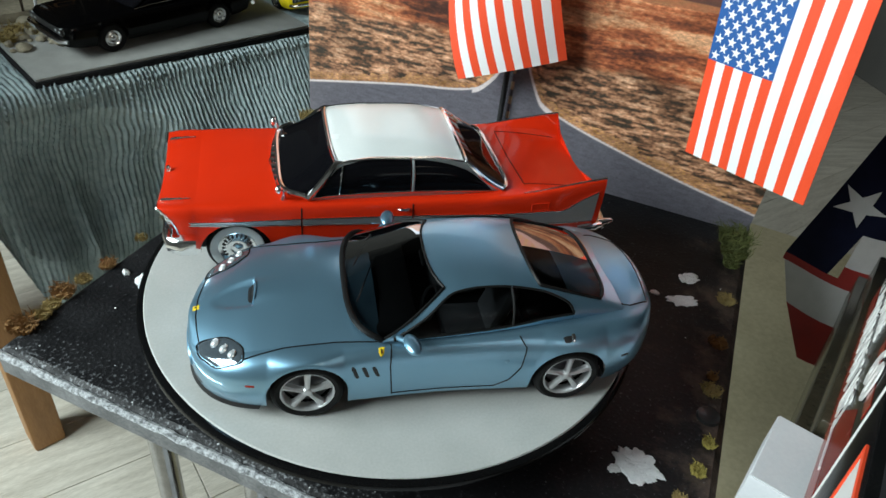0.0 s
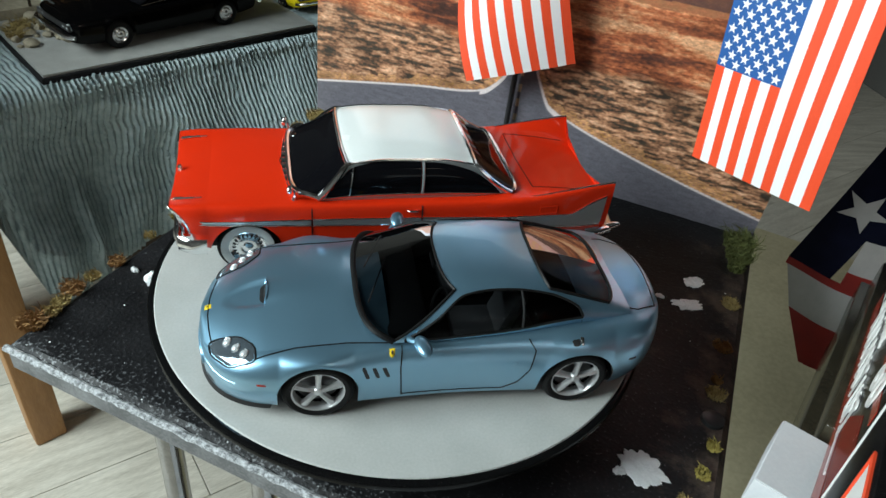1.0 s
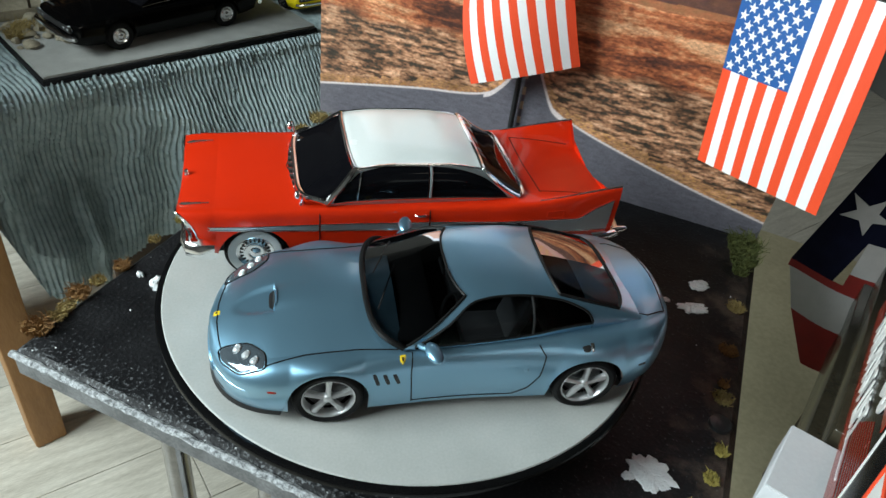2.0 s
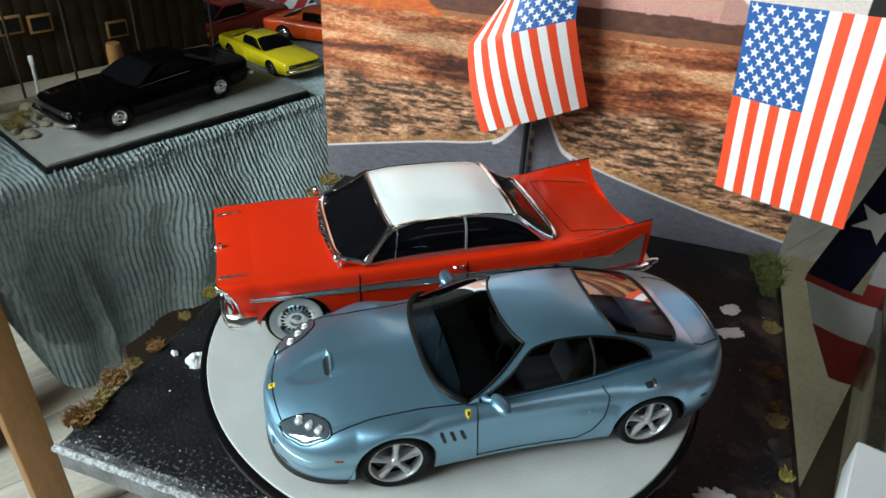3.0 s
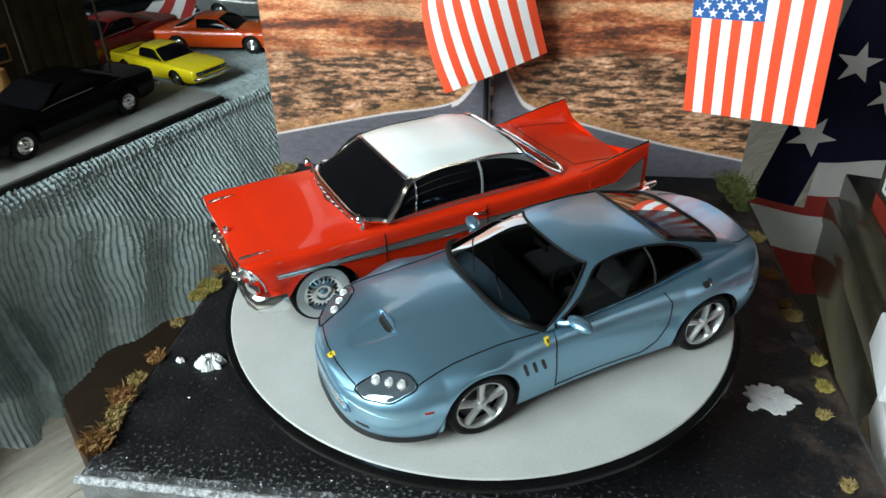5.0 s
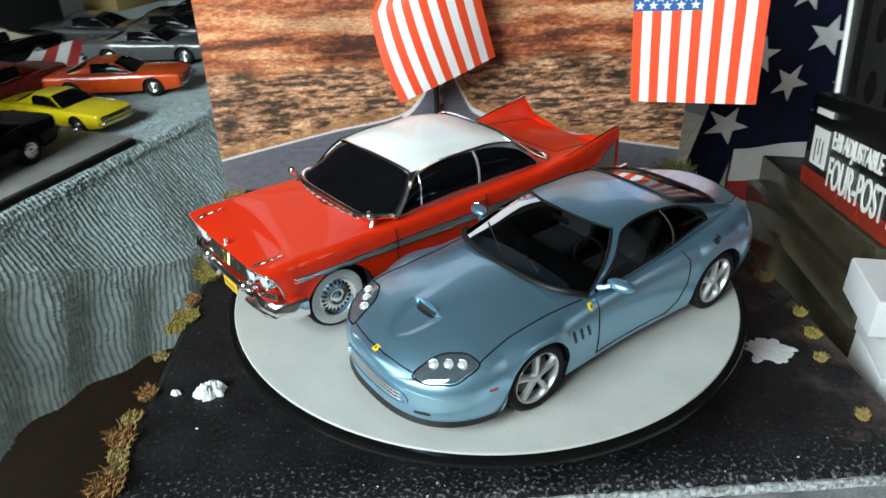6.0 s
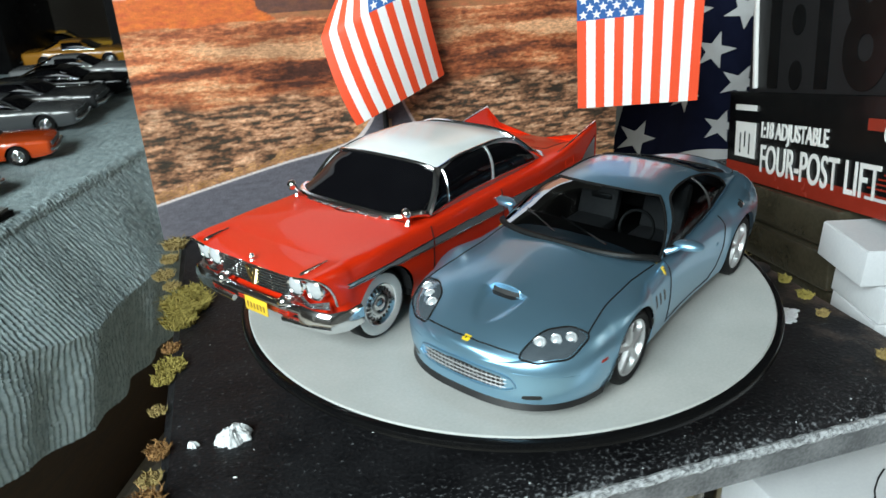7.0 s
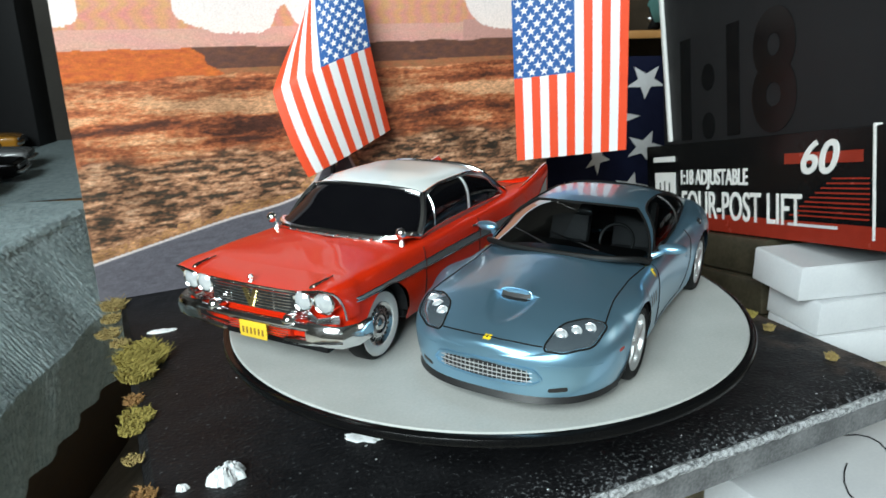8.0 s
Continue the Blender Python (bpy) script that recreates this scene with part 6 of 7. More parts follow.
        car.put("mirror_stalk", Shape().tube([c + Vector((0, 0, -0.005)), c + Vector((0.01, 0, 0.05)), c + Vector((-0.005, s * 0.015, 0.12))], [0.032, 0.016, 0.013], 8), CHROME, mo)
        # twin headlamps
        for y, r in ((0.775, 0.094), (0.575, 0.085)):
            c = Vector((-2.545 + (0.035 if y > 0.7 else 0), s * y, 0.785))
            lamp = car.put("headlamp", Shape().lathe([(0, 0.035), (r * 0.5, 0.030), (r * 0.85, 0.012), (r, 0.0)], 28, Matrix.Translation(c) @ Matrix.Rotation(radians(-90), 4, "Y")), surface_cache("lens"))
            car.put("lamp_ring", Shape().lathe([(r - 0.006, 0.006), (r + 0.006, 0.014), (r + 0.018, 0.0), (r + 0.012, -0.12)], 28, Matrix.Translation(c) @ Matrix.Rotation(radians(-90), 4, "Y")), CHROME, lamp)
        # bumper wings and bullets
        wing = [Vector((-2.220, s * 1.035, 0.50)), Vector((-2.380, s * 1.03, 0.50)), Vector((-2.515, s * 0.95, 0.50)), Vector((-2.560, s * 0.80, 0.505)), Vector((-2.560, s * 0.62, 0.51))]
        sh = Shape()
        prof = ((0.10, 0.0), (0.075, 0.028), (0.0, 0.040), (-0.075, 0.028), (-0.10, 0.0))
        sh.grid(lambda u, v: (lambda p, o: Vector((p.x, p.y, p.z + prof[int(round(v * 4))][0])) + o * prof[int(round(v * 4))][1])(wing[int(round(u * 4))], (Vector((-0.1, s * 1.0, 0)) if u < 0.3 else Vector((-0.7, s * 0.7, 0)) if u < 0.6 else Vector((-1, 0, 0))).normalized()), 4, 4)
        car.put("bumper_end", sh, CHROME, None, "chrome wrapped bumper end")
        car.put("bumper_bullet", Shape().lathe([(0, 0.085), (0.03, 0.078), (0.055, 0.05), (0.066, 0.01), (0.066, -0.06)], 20, Matrix.Translation((-2.560, s * 0.44, 0.60)) @ Matrix.Rotation(radians(-90), 4, "Y")), CHROME)
        car.put("rear_bumper", Shape().tube([(2.30, s * 1.0, 0.47), (2.50, s * 1.0, 0.47), (2.66, s * 0.92, 0.47), (2.70, s * 0.70, 0.47), (2.70, 0, 0.47)], [0.05, 0.07, 0.075, 0.07, 0.065], 10), CHROME)
        car.put("bumper_tip", Shape().lathe([(0, 0.16), (0.03, 0.14), (0.05, 0.06), (0.055, -0.04)], 14, Matrix.Translation((2.66, s * 0.93, 0.50)) @ Matrix.Rotation(radians(78), 4, "Y")), CHROME)
        car.put("tail_lamp", Shape().lathe([(0, 0.06), (0.04, 0.05), (0.06, 0.01), (0.06, -0.05)], 18, Matrix.Translation((2.585, s * 0.83, 0.76)) @ Matrix.Rotation(radians(90), 4, "Y")), LAMP_RED)
    # grille
    grille = car.put("grille_mouth", Shape().box((-2.510, 0, 0.735), (0.07, 0.96, 0.20), 0.01), BLACK)
    for k in range(7):
        car.put("grille_bar", Shape().tube([(-2.535 - 0.018 * (1 - (y / 0.5) ** 2), y, 0.648 + 0.028 * k) for y in np.linspace(-0.49, 0.49, 13)], 0.0075, 6), CHROME, grille)
    for k in range(7):
        for s in (-1, 1):
            car.put("grille_bar", Shape().tube([(-2.505, s * 0.5, 0.60 - 0.0 + 0.018 * k * 0.0 + 0.024 * k), (-2.535, s * 0.72, 0.600 + 0.006 * k), (-2.465, s * 0.90, 0.60 + 0.012 * k)], 0.006, 6), CHROME, grille)
    for y in (-0.25, 0, 0.25):
        car.put("grille_post", Shape().box((-2.547, y, 0.735), (0.012, 0.012, 0.19), 0.003), CHROME, grille)
    vee = Shape().prism([(-0.085, 0.085), (-0.045, 0.085), (0, -0.03), (0.045, 0.085), (0.085, 0.085), (0.02, -0.085), (-0.02, -0.085)], 0.02, Matrix.Translation((-2.555, 0, 0.735)) @ Matrix(((0, 0, -1, 0), (-1, 0, 0, 0), (0, 1, 0, 0), (0, 0, 0, 1))))
    car.put("vee_emblem", vee, GOLD, grille, "gilt vee emblem", smooth=False)
    car.put("grille_top", Shape().tube([(-2.533 - 0.02 * (1 - (y / 0.5) ** 2), y, 0.852) for y in np.linspace(-0.5, 0.5, 13)], 0.016, 8), CHROME, grille)
    car.put("bumper_bar", Shape().tube([(-2.560 - 0.02 * (1 - (y / 0.62) ** 2), y, 0.555) for y in np.linspace(-0.64, 0.64, 17)], 0.040, 10), CHROME, None, "chrome front bumper bar")
    for s in (-1, 1):
        car.put("bumper_bar", Shape().tube([(-2.550, s * 0.80, 0.44), (-2.560, s * 0.55, 0.415), (-2.555, s * 0.36, 0.40)], 0.032, 8), CHROME)
    low = car.put("valance", Shape().box((-2.460, 0, 0.47), (0.09, 0.74, 0.20), 0.02), RED)
    for k in range(6):
        car.put("valance_bar", Shape().tube([(-2.515, -0.36, 0.40 + 0.024 * k), (-2.515, 0.36, 0.40 + 0.024 * k)], 0.006, 6), CHROME, low)
    for s in (-1, 1):
        car.put("valance", Shape().box((-2.445, s * 0.64, 0.57), (0.08, 0.46, 0.085), 0.02), RED)
    plate = car.put("number_plate", Shape().box((-2.575, 0, 0.435), (0.012, 0.32, 0.165), 0.006), PLATE_YELLOW, None, "yellow plate with dark bars")
    for k in range(6):
        car.put("plate_bar", Shape().box((-2.583, -0.115 + 0.046 * k, 0.42), (0.004, 0.020, 0.060), 0.0), surface_cache("ink"), plate)
    car.put("hood_emblem", Shape().lathe([(0, 0.05), (0.02, 0.045), (0.03, 0.02), (0.02, 0.0), (0.03, -0.02)], 14, Matrix.Translation((-2.54, 0, 0.893))), CHROME)
    car.seam("panel_gap", [(1.62, -0.68, 1.5), (1.60, 0, 1.5), (1.62, 0.68, 1.5)], D, 0.006)
    car.seam("panel_gap", [(-1.24, -0.78, 1.5), (-1.40, 0, 1.5), (-1.24, 0.78, 1.5)], D, 0.006)
    car.wells(0.93, 0.5)
    car.floorpan(-2.310, 2.45, 0.62, 0.20, 0.45)
    car.floorpan(-1.38, 0.80, 0.86, 0.24, 0.40)
    cap = dict(kind="cap", rim=0.205)
    for x, y in ((-1.80, -0.86), (-1.80, 0.86), (1.20, -0.86), (1.20, 0.86)):
        wheel(car, x, y, 0.345, 0.345, 0.20, cap)
    return car


build_hardtop(pose(-0.0119, 0.1202, 0.0, 0, 0, 2.35) @ Matrix.Diagonal((0.9855, 0.97, 1, 1)))


# ---- the collection on the side table ----
def paint(name, c, rough=0.25):
    return surface(name, tuple(x * 0.94 for x in c), c, rough=rough, scale=20, coat=0.6)


MUSCLE = dict(
    x0=-2.60, x1=2.60, xn=-2.35, np=3.0, xt=2.35, tp=3.0, sy=0.6, sz=0.65, flare=0.01,
    W=pchip([-2.6, -1.6, 0, 1.5, 2.6], [0.90, 0.96, 0.95, 0.97, 0.88]), Wl=pchip([-2.6, 0, 2.6], [0.82, 0.86, 0.80]), Wt=pchip([-2.6, 0, 2.6], [0.80, 0.80, 0.78]),
    zs=pchip([-2.6, -2.3, -1.0, 0.3, 1.3, 2.6], [0.72, 0.80, 0.86, 0.87, 0.93, 0.86]), zc=pchip([-2.6, -2.3, -1.0, 1.0, 2.3, 2.6], [0.74, 0.84, 0.93, 0.95, 0.93, 0.86]),
    zm=pchip([-2.6, 2.6], [0.58, 0.62]), zlow=pchip([-2.6, -2.0, 2.0, 2.6], [0.32, 0.22, 0.24, 0.34]), k=pchip([-2.6, 2.6], [2.6, 2.6]),
    arches=((-1.48, 0.34, 0.39), (1.48, 0.34, 0.38)), nx=44, cuts=(-0.95, 0.35), ca=0.62, cb=0.62,
    wb=pchip([-1.0, 0, 1.6], [0.80, 0.79, 0.72]), zb=pchip([-1.0, 0.3, 1.6], [0.86, 0.87, 0.92]),
    zr=pchip([-1.0, -0.9, -0.3, 0.1, 0.7, 1.3, 1.7], [0.90, 0.95, 1.28, 1.35, 1.33, 1.12, 0.94]))


def muscle(m, body, roof=None, name="model_muscle_car", label="", wagon=False, lamp=True):
    """A smaller-detail model car of the sixties, nose towards -x."""
    sp = dict(MUSCLE)
    if wagon:
        sp["zr"] = pchip([-1.0, -0.9, -0.3, 0.1, 1.2, 2.1, 2.3], [0.92, 1.0, 1.45, 1.52, 1.52, 1.46, 1.05])
        sp["wb"] = pchip([-1.0, 0, 2.3], [0.80, 0.80, 0.78])
        sp["zb"] = pchip([-1.0, 0.3, 2.3], [0.88, 0.90, 0.92])
    car = Car(sp, m, name, label, "model cars on the side table")

    def panels(x, t, side):
        if -0.95 < x < 0.35 and 0.05 < t < 1:
            return "door|" + str(side)
        if x < -0.95 and t > 1.05:
            return "hood"
        return "body"
    car.shell(panels, body, 8, 6)
    end = 2.2 if wagon else 1.62
    car.patch("windscreen", lambda u, v: ((-0.93 + 0.12 * u * u) * (1 - v) + (-0.22 + 0.06 * u * u) * v, 90 - u * ((1 - v) * 84 + v * 40)), 8, 6, TINT, join=True)
    rear0, rear1 = (2.0, 2.28) if wagon else (0.80, 1.58)
    sh = Shape()
    for s in (-1, 1):
        sh.grid(lambda u, v: car.dome((-0.22 + 0.06 * u * u) * (1 - v) + rear0 * v, 90 - u * 44, s), 8, 12)
        sh.grid(lambda u, v: car.dome(-0.81 + 0.65 * u, 4 + 42 * u + 6 * v, s), 8, 2)
        sh.grid(lambda u, v: car.dome(rear0 - 0.12 + (end - rear0 + 0.12) * u, 46 * (1 - u) * v + 2, s), 8, 4)
    car.put("roof", sh, roof or body)
    car.patch("rear_glass", lambda u, v: (rear0 * (1 - v) + rear1 * v, 90 - u * ((1 - v) * 44 + v * 70)), 8, 6, TINT, join=True)
    x_b = rear0 - 0.12
    car.patch("side_glass", lambda u, v: (-0.74 + (x_b + 0.74) * u, 3 + (min(44, 3 + 70 * u) - 3) * v), 10, 5, TINT)
    for s in (-1, 1):
        car.put("side_trim", Shape().tube([car.dome(x, 2, s, 0.006) for x in np.linspace(-0.8, x_b, 10)], 0.010, 5), CHROME)
        if lamp:
            for y in (0.50, 0.68):
                car.put("headlamp", Shape().lathe([(0, 0.03), (0.06, 0.02), (0.085, 0.0), (0.09, -0.05)], 14, Matrix.Translation((-2.575, s * y, 0.64)) @ Matrix.Rotation(radians(-90), 4, "Y")), surface_cache("lens"))
    car.put("grille", Shape().box((-2.57, 0, 0.64), (0.06, 1.55, 0.15), 0.01), BLACK)
    for x, z in ((-2.66, 0.47), (2.64, 0.50)):
        car.put("bumper", Shape().tube([(x * 0.96, -0.93, z), (x, -0.78, z), (x * 1.01, 0, z), (x, 0.78, z), (x * 0.96, 0.93, z)], 0.055, 8), CHROME)
    car.floorpan(-2.3, 2.3, 0.62, 0.2, 0.5)
    car.wells(0.92, 0.5)
    style = dict(kind="plain", rim=0.19, wall=RUBBER)
    for x in (-1.48, 1.48):
        for s in (-1, 1):
            wheel(car, x, s * 0.90, 0.335, 0.335, 0.24, style)
    return car


def parked(x, y, turn, z=None, size=1.0):
    """Pose on the side table: turn is the way the tail points, in degrees from +x."""
    return pose(x, y, TZ - 0.0025 if z is None else z, 0, 0, turn) @ Matrix.Scale(size, 4)


BASE_TOP = TZ + 0.0095
muscle(parked(-0.2704, 0.7668, 38.5, BASE_TOP), surface("black_enamel", (0.0012, 0.0012, 0.0013), (0.0018, 0.0018, 0.002), rough=0.12, rough_var=0.03, spec=0.17), label="glossy black diecast muscle car on the grey base")
muscle(parked(-0.098, 0.970, 123, size=0.72), paint("yellow_enamel", (0.70, 0.56, 0.01)), label="bright yellow diecast muscle car parked on the towel")
muscle(parked(0.016, 1.092, 149, size=0.83), paint("orange_enamel", (0.66, 0.075, 0.008)), label="orange diecast muscle car parked on the towel")
muscle(parked(-0.185, 1.115, 39), paint("dark_red_enamel", (0.16, 0.010, 0.008)), label="dark red diecast coupe parked behind the yellow car")
muscle(parked(0.136, 1.276, 142, size=0.92), paint("steel_grey_enamel", (0.10, 0.105, 0.11)), label="steel grey diecast coupe parked on the towel")
muscle(parked(0.215, 1.375, 140), paint("charcoal_enamel", (0.03, 0.032, 0.034)), label="charcoal diecast coupe parked on the towel")
muscle(parked(0.335, 1.480, 140), bpy.data.materials["black_enamel"], label="black diecast saloon parked on the towel")
muscle(parked(0.430, 1.615, 140), paint("silver_enamel", (0.22, 0.225, 0.23)), label="silver-grey diecast saloon in the second row")
muscle(parked(0.570, 1.900, 142), paint("amber_enamel", (0.46, 0.20, 0.02)), label="amber diecast coupe parked before the wagon")
muscle(parked(0.610, 2.090, 160), paint("timber_yellow_enamel", (0.50, 0.27, 0.03)), name="model_station_wagon", label="yellow-brown diecast station wagon in the back row", wagon=True)
muscle(parked(-0.150, 1.440, 26), bpy.data.materials["black_enamel"], paint("cream_enamel", (0.62, 0.58, 0.46)), name="model_patrol_car", label="black and cream diecast patrol car in the back row")
muscle(parked(0.085, 1.480, 140), bpy.data.materials["charcoal_enamel"], label="charcoal diecast coupe in the second row")

# a striped cloth between the rows
cloth = holder("striped_cloth", Matrix(), "red and white striped cloth lying between the model cars", "cloth")


def spread_cloth(a, b):
    """A point of the cloth: a along the row of stripes, b along a stripe."""
    return place(0.640 + 0.215 * a + 0.095 * b, 0.470 - 0.085 * a + 0.055 * b, TZ + 0.006 + 0.030 * b + 0.004 * math.sin(11 * a + 4 * b))


for k in range(8):
    part("stripe", Shape().grid(lambda u, v: spread_cloth((k + u) / 8, v), 4, 10), CLOTH_RED if k % 2 else CLOTH_WHITE, cloth)
for k in range(5):
    part("dark_bar", Shape().grid(lambda u, v: spread_cloth(0.53 + 0.055 * v, 0.16 + 0.17 * k + 0.10 * u) + Vector((0, 0, 0.0015)), 1, 2), CLOTH_NAVY, cloth)

# ---- the timber building on the grey base ----
barn = holder("timber_building", pose(EA.x, EA.y, 0, 0, 0, TURN_E) @ Matrix.Diagonal((NARROW, NARROW, 1, 1)), "dark brown timber shop front on the model base", "model building")
for k in range(17):
    part("plank", Shape().box((0.012 + 0.0245 * k, 0.285 + 0.001 * (k % 3), BASE_TOP + 0.135), (0.0238, 0.006, 0.27), 0.0008), BARK, barn)
part("porch_floor", Shape().box((0.21, 0.245, BASE_TOP + 0.007), (0.40, 0.07, 0.014), 0.001), STONE, barn, "pale stone porch step")
part("porch_roof", Shape().box((0, 0, 0), (0.43, 0.10, 0.006), 0.001, pose(0.21, 0.235, BASE_TOP + 0.205, -14, 0, 0)), BARK, barn)
for s in (0.060, 0.141, 0.249, 0.386):
    part("post", Shape().tube([(s, 0.212, BASE_TOP + 0.014), (s + 0.001, 0.212, BASE_TOP + 0.195)], 0.0021, 8), BARK, barn, "thin brown porch post")
for s, z in ((0.086, 0.098), (0.130, 0.094), (0.248, 0.067)):
    part("sign_frame", Shape().box((s, 0.279, BASE_TOP + z), (0.036, 0.004, 0.026), 0.001), PINE, barn)
    part("sign_face", Shape().box((s, 0.2768, BASE_TOP + z), (0.029, 0.001, 0.019), 0.0), MATT_BLACK, barn)
tagged(part("barrel", Shape().lathe([(0, 0), (0.010, 0), (0.0115, 0.014), (0.0115, 0.030), (0.010, 0.044), (0, 0.044)], 18, pose(*place(0.219, 0.240, BASE_TOP + 0.0142))), PINE), "small wooden barrel on the porch", "barrel")
post = holder("road_post", pose(*place(0.075, 0.20, BASE_TOP)), "white roadside post on the model base", "post")
part("pole", Shape().tube([(0, 0, 0), (0.003, 0, 0.062)], 0.0022, 8), CARTON_WHITE, post)
part("head", Shape().box((0.003, 0, 0.068), (0.006, 0.003, 0.014), 0.001), CARTON_WHITE, post)
rnd = random.Random(11)
for k in range(44):
    r = rnd.uniform(0.003, 0.011)
    p = place(rnd.uniform(0.005, 0.085), rnd.uniform(0.10, 0.245), BASE_TOP + r * 0.35)
    sd = rnd.uniform(0, 50)
    tagged(part("stone", Shape().grid(lambda i, j: p + Vector((math.cos(2 * math.pi * j) * math.sin(math.pi * i), math.sin(2 * math.pi * j) * math.sin(math.pi * i), 0.6 * math.cos(math.pi * i))) * r * (1 + 0.35 * wobble((i * 3, math.cos(6.28 * j), sd), 1.3, sd)), 6, 9, wrap_v=True), STONE), "small grey-brown stone on the model base", "stone", "stones on the model base")
for s, b in ((0.03, 0.17), (0.06, 0.16), (0.015, 0.145)):
    ob = tagged(part("dry_grass", tuft(0.014, 0.018, 160, 0.0006, int(s * 1000)), STRAW), "dry straw tuft among the stones", "grass tuft", "tufts on the model base")
    ob.location = place(s, b, BASE_TOP)

# ---- dark boxes behind the collection ----
for s, b, w, h, mt in ((0.25, 0.80, 0.34, 0.42, BARK), (1.00, 0.90, 0.22, 0.10, MATT_BLACK), (1.62, 0.84, 0.22, 0.50, BOX_BLACK), (1.40, 0.90, 0.16, 0.55, STRAW), (1.82, 0.55, 0.10, 0.55, BOX_GREY), (0.62, 0.90, 0.30, 0.30, BARK)):
    bx = holder("storage_box", pose(*place(s, b, TZ - 0.0035), 0, 0, TURN_E), "dark upright storage box at the back of the table", "box", "boxes behind the collection")
    part("box_body", Shape().box((0, 0, h / 2), (w, 0.12, h), 0.002), mt, bx)
    part("box_lid", Shape().box((0, 0, h + 0.006), (w + 0.004, 0.124, 0.012), 0.002), mt, bx)

# ---- the starred cloth flag hanging by the lift's box ----
SA, SD = Vector((0.470, 0.231, 0)), Vector((0.1129, -0.0985, 0)).normalized()
SN = Vector((-SD.y, SD.x, 0)) * -1


def drape(s, z, lift=0.0):
    p = SA + SD * s + Vector((0, 0, 0.945 * z + 0.0165))
    w = 0.012 * math.sin(s * 38 + 3 * z) + 0.008 * noise.noise(Vector((s * 9, z * 6, 2.0)))
    return p + SN * (w + lift)


big_flag = holder("cloth_flag", Matrix(), "navy cloth flag with white stars and red stripes", "flag")


def swatch(name, s0, s1, z0, z1, material, lift=0.0, skew=0.0):
    sh = Shape()
    for off in (0.0, -0.0012):
        sh.grid(lambda u, v: drape(s0 + (s1 - s0) * u + skew * (1 - v), z0 + (z1 - z0) * v, lift + off), 26, 18)
    part(name, sh, material, big_flag)


sh = Shape()
for off in (0.0, -0.0012):
    sh.grid(lambda u, v: drape((-0.001 + 0.18 * 0.223 * v) * (1 - u) + 0.32 * u, -0.105 + 0.223 * v, off), 26, 18)
part("canton", sh, CLOTH_NAVY, big_flag)
swatch("canton", -0.001, 0.045, -0.168, -0.105, CLOTH_NAVY, 0, -0.011)
swatch("white_stripe", 0.045, 0.32, -0.150, -0.105, CLOTH_WHITE)
swatch("red_stripe", -0.012, 0.045, -0.178, -0.168, CLOTH_RED)
swatch("red_stripe", 0.045, 0.32, -0.178, -0.150, CLOTH_RED)
swatch("white_stripe", -0.010, 0.32, -0.230, -0.178, CLOTH_WHITE, 0, 0.022)
swatch("red_stripe", 0.012, 0.30, -0.290, -0.230, CLOTH_RED, 0, 0.036)
for s, z, r, turn in ((0.030, -0.073, 0.026, 0.4), (0.098, -0.0235, 0.025, 0.5), (0.132, 0.032, 0.026, 0.2), (0.0545, 0.014, 0.024, 0.1), (0.160, 0.084, 0.025, 0.6), (0.168, -0.0105, 0.025, 0.3),
                      (0.100, 0.084, 0.024, 0.2), (0.225, 0.040, 0.025, 0.1), (0.245, -0.045, 0.025, 0.5), (0.155, -0.072, 0.024, 0.2)):
    pts = star(0, 0, r, turn)
    part("star", Shape().add([drape(s + x, z + y, 0.0016) for x, y in pts] + [drape(s, z, 0.0016)], [(i, (i + 1) % 10, 10) for i in range(10)]), CLOTH_WHITE, big_flag)
# ---- a white carton with line drawings under the front edge, and a shelf car behind the flag ----
sketch = holder("sketched_carton", TABLE @ pose(0.190, -0.172, -0.056), "large white carton with thin line drawings", "carton")
part("carton", Shape().box((0, 0, -0.346), (0.24, 0.26, 0.692), 0.003), CARTON_WHITE, sketch)
for k in range(5):
    cx, cy = -0.085 + 0.032 * k, 0.045 + 0.02 * (k % 3)
    part("drawn_line", Shape().tube([(cx + 0.02 * math.cos(0.5 * i + k), cy + 0.026 * math.sin(0.33 * i + 2 * k), 0.0002) for i in range(12)], 0.0006, 4), BOX_GREY, sketch)
red_pack = holder("printed_packet", TABLE @ pose(0.018, -0.105, -0.075, 0, 0, 0), "white packet with red printed bars below the board", "packet")
part("packet", Shape().box((0, 0, -0.3365), (0.09, 0.08, 0.673), 0.002), CARTON_WHITE, red_pack)
for k in range(4):
    part("red_bar", Shape().box((-0.03 + 0.02 * k, 0.0, 0.0002), (0.008, 0.07 - 0.01 * k, 0.002), 0.0), BOX_RED, red_pack)
shelf_at = Vector((0.90, 0.12, 0.10))
shelf = holder("wall_shelf", pose(shelf_at.x, shelf_at.y, 0.0, 0, 0, -40), "narrow wooden shelf unit behind the starred flag", "shelf")
part("shelf_board", Shape().box((0, 0, 0.155), (0.5, 0.16, 0.012), 0.002), PINE, shelf)
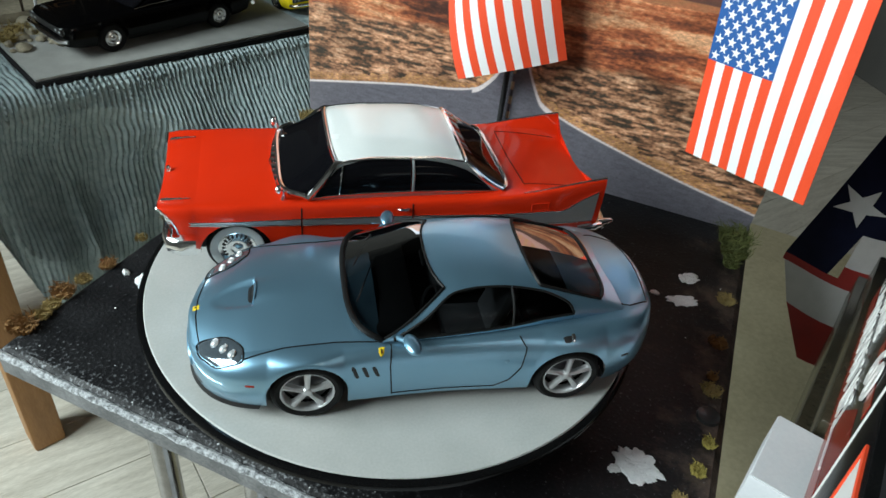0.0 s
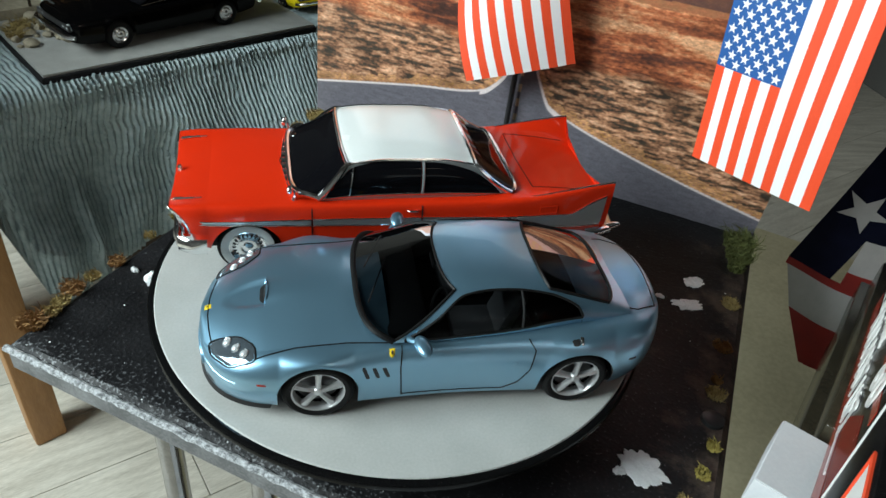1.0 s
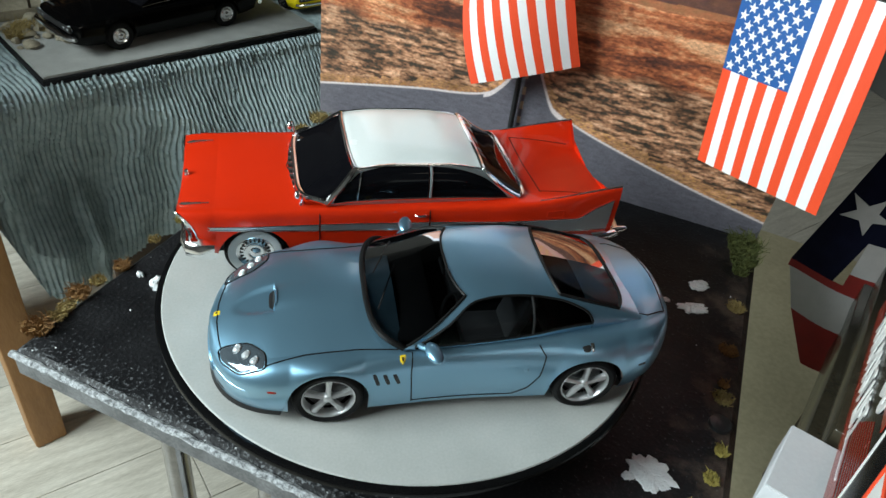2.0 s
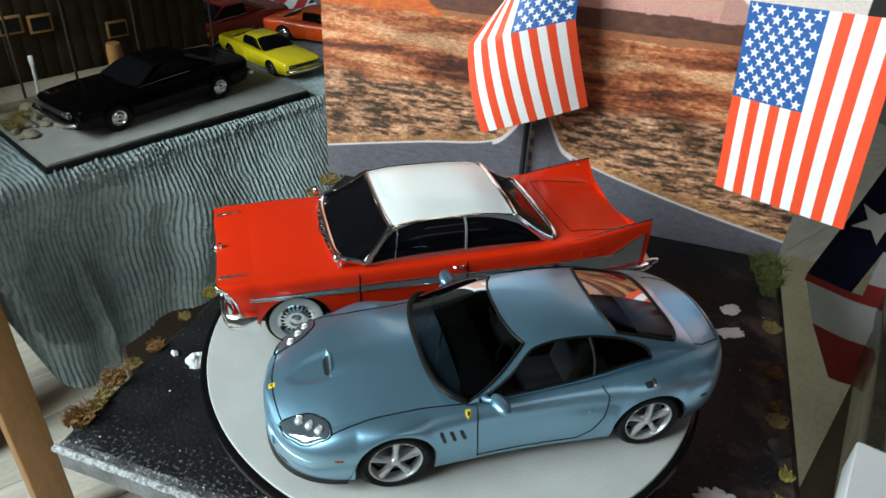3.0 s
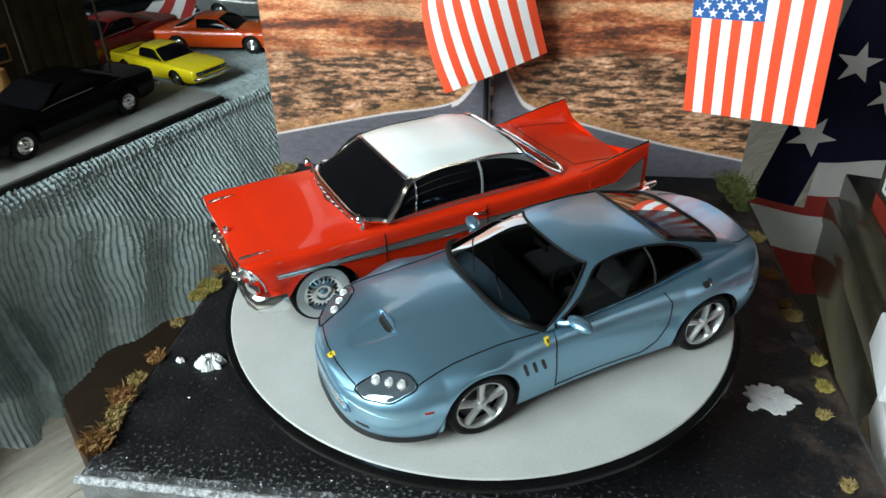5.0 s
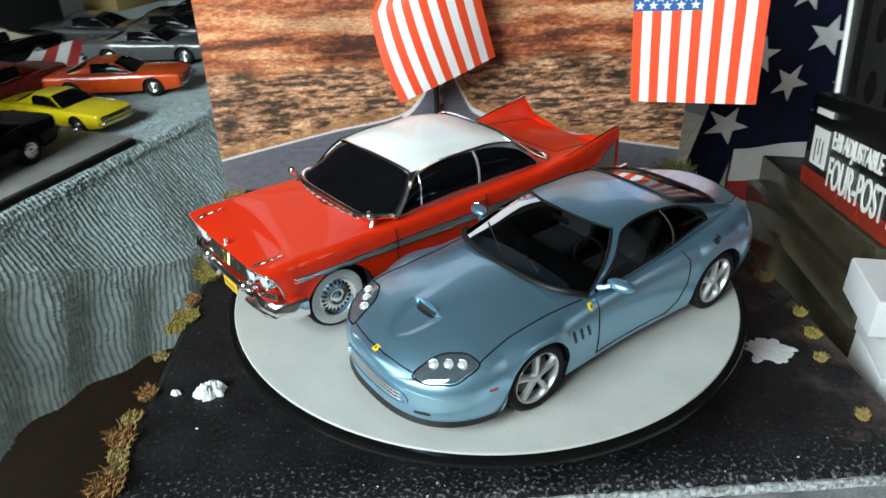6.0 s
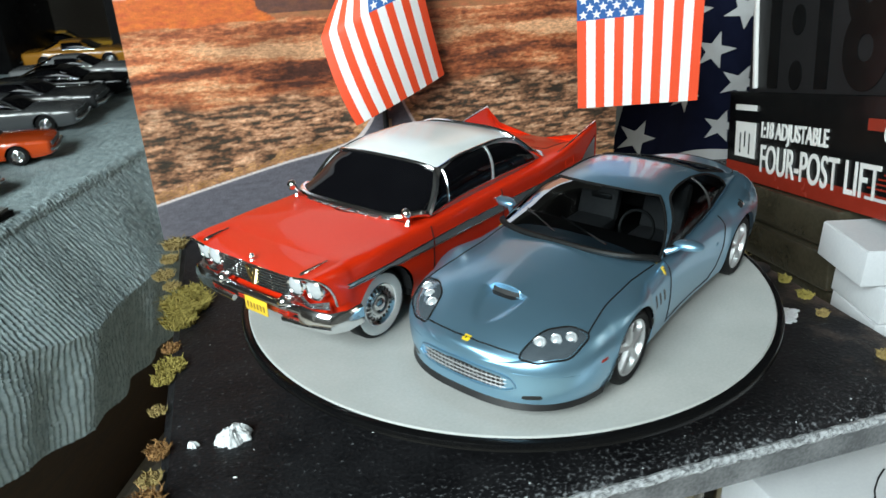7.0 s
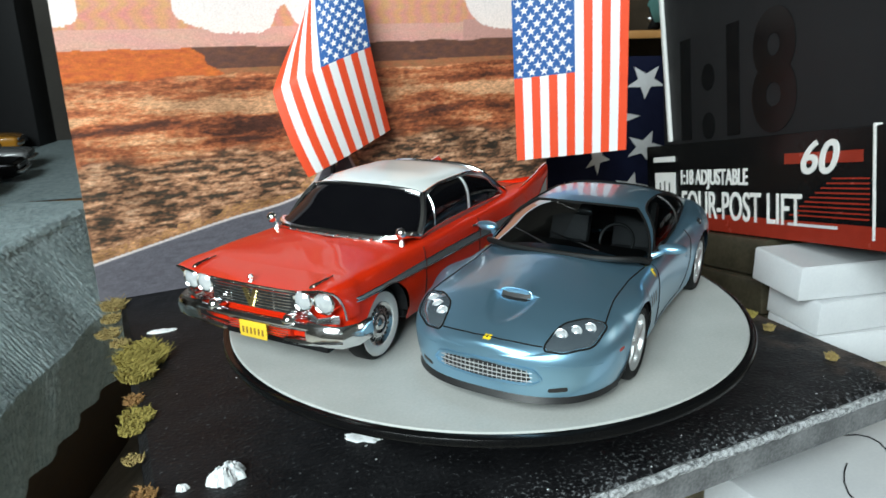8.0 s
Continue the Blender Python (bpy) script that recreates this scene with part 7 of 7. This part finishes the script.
part("shelf_back", Shape().box((0, 0.085, -0.08), (0.5, 0.01, 1.44), 0.001), BARK, shelf)
for sx in (-0.25, 0.25):
    part("shelf_side", Shape().box((sx, 0, -0.08), (0.012, 0.16, 1.44), 0.001), BARK, shelf)
muscle(pose(shelf_at.x - 0.02, shelf_at.y + 0.0, 0.1612, 0, 0, 35), paint("teal_enamel", (0.12, 0.30, 0.28)), label="teal diecast car on the wooden shelf")


# ---- the floor's boards ----
LAY = pose(0, 0, 0, 0, 0, 24)
BW, BL = 0.131, 1.28
shared = mesh_of("floor_board", Shape().box((0, 0, -0.005), (BL - 0.0012, BW - 0.0012, 0.0098), 0.0008), LAMINATE, False)
far_boards = Shape()
for row in range(-24, 30):
    for col in range(-3, 4):
        u, v = col * BL + (row * 0.47) % BL, row * BW
        corners = [LAY @ Vector((u + a * BL / 2, v + b * BW / 2, 0)) for a in (-1, 1) for b in (-1, 1)]
        if max(c.x for c in corners) < X0 or min(c.x for c in corners) > X1 or max(c.y for c in corners) < Y0 or min(c.y for c in corners) > Y1:
            continue
        if min(c.x for c in corners) < X0 or max(c.x for c in corners) > X1 or min(c.y for c in corners) < Y0 or max(c.y for c in corners) > Y1:
            far_boards.box((u, v, FLOOR_Z - 0.0055), (BL - 0.0012, BW - 0.0012, 0.0090), 0.0, LAY)
        else:
            ob = new("floor_board", shared)
            ob.parent = floor
            ob.matrix_world = Matrix.Translation((0, 0, FLOOR_Z)) @ LAY @ Matrix.Translation((u, v, 0))
edge_boards = tagged(part("edge_boards", far_boards, LAMINATE, floor, smooth=False), kind="stuff")
trim = bmesh.new()
trim.from_mesh(edge_boards.data)
for at, out in (((X0 - 0.05, 0, 0), (-1, 0, 0)), ((X1 + 0.05, 0, 0), (1, 0, 0)), ((0, Y0 - 0.05, 0), (0, -1, 0)), ((0, Y1 + 0.05, 0), (0, 1, 0))):
    # the boards end under the walls
    bmesh.ops.bisect_plane(trim, geom=trim.verts[:] + trim.edges[:] + trim.faces[:], plane_co=at, plane_no=out, clear_outer=True)
trim.to_mesh(edge_boards.data)
trim.free()
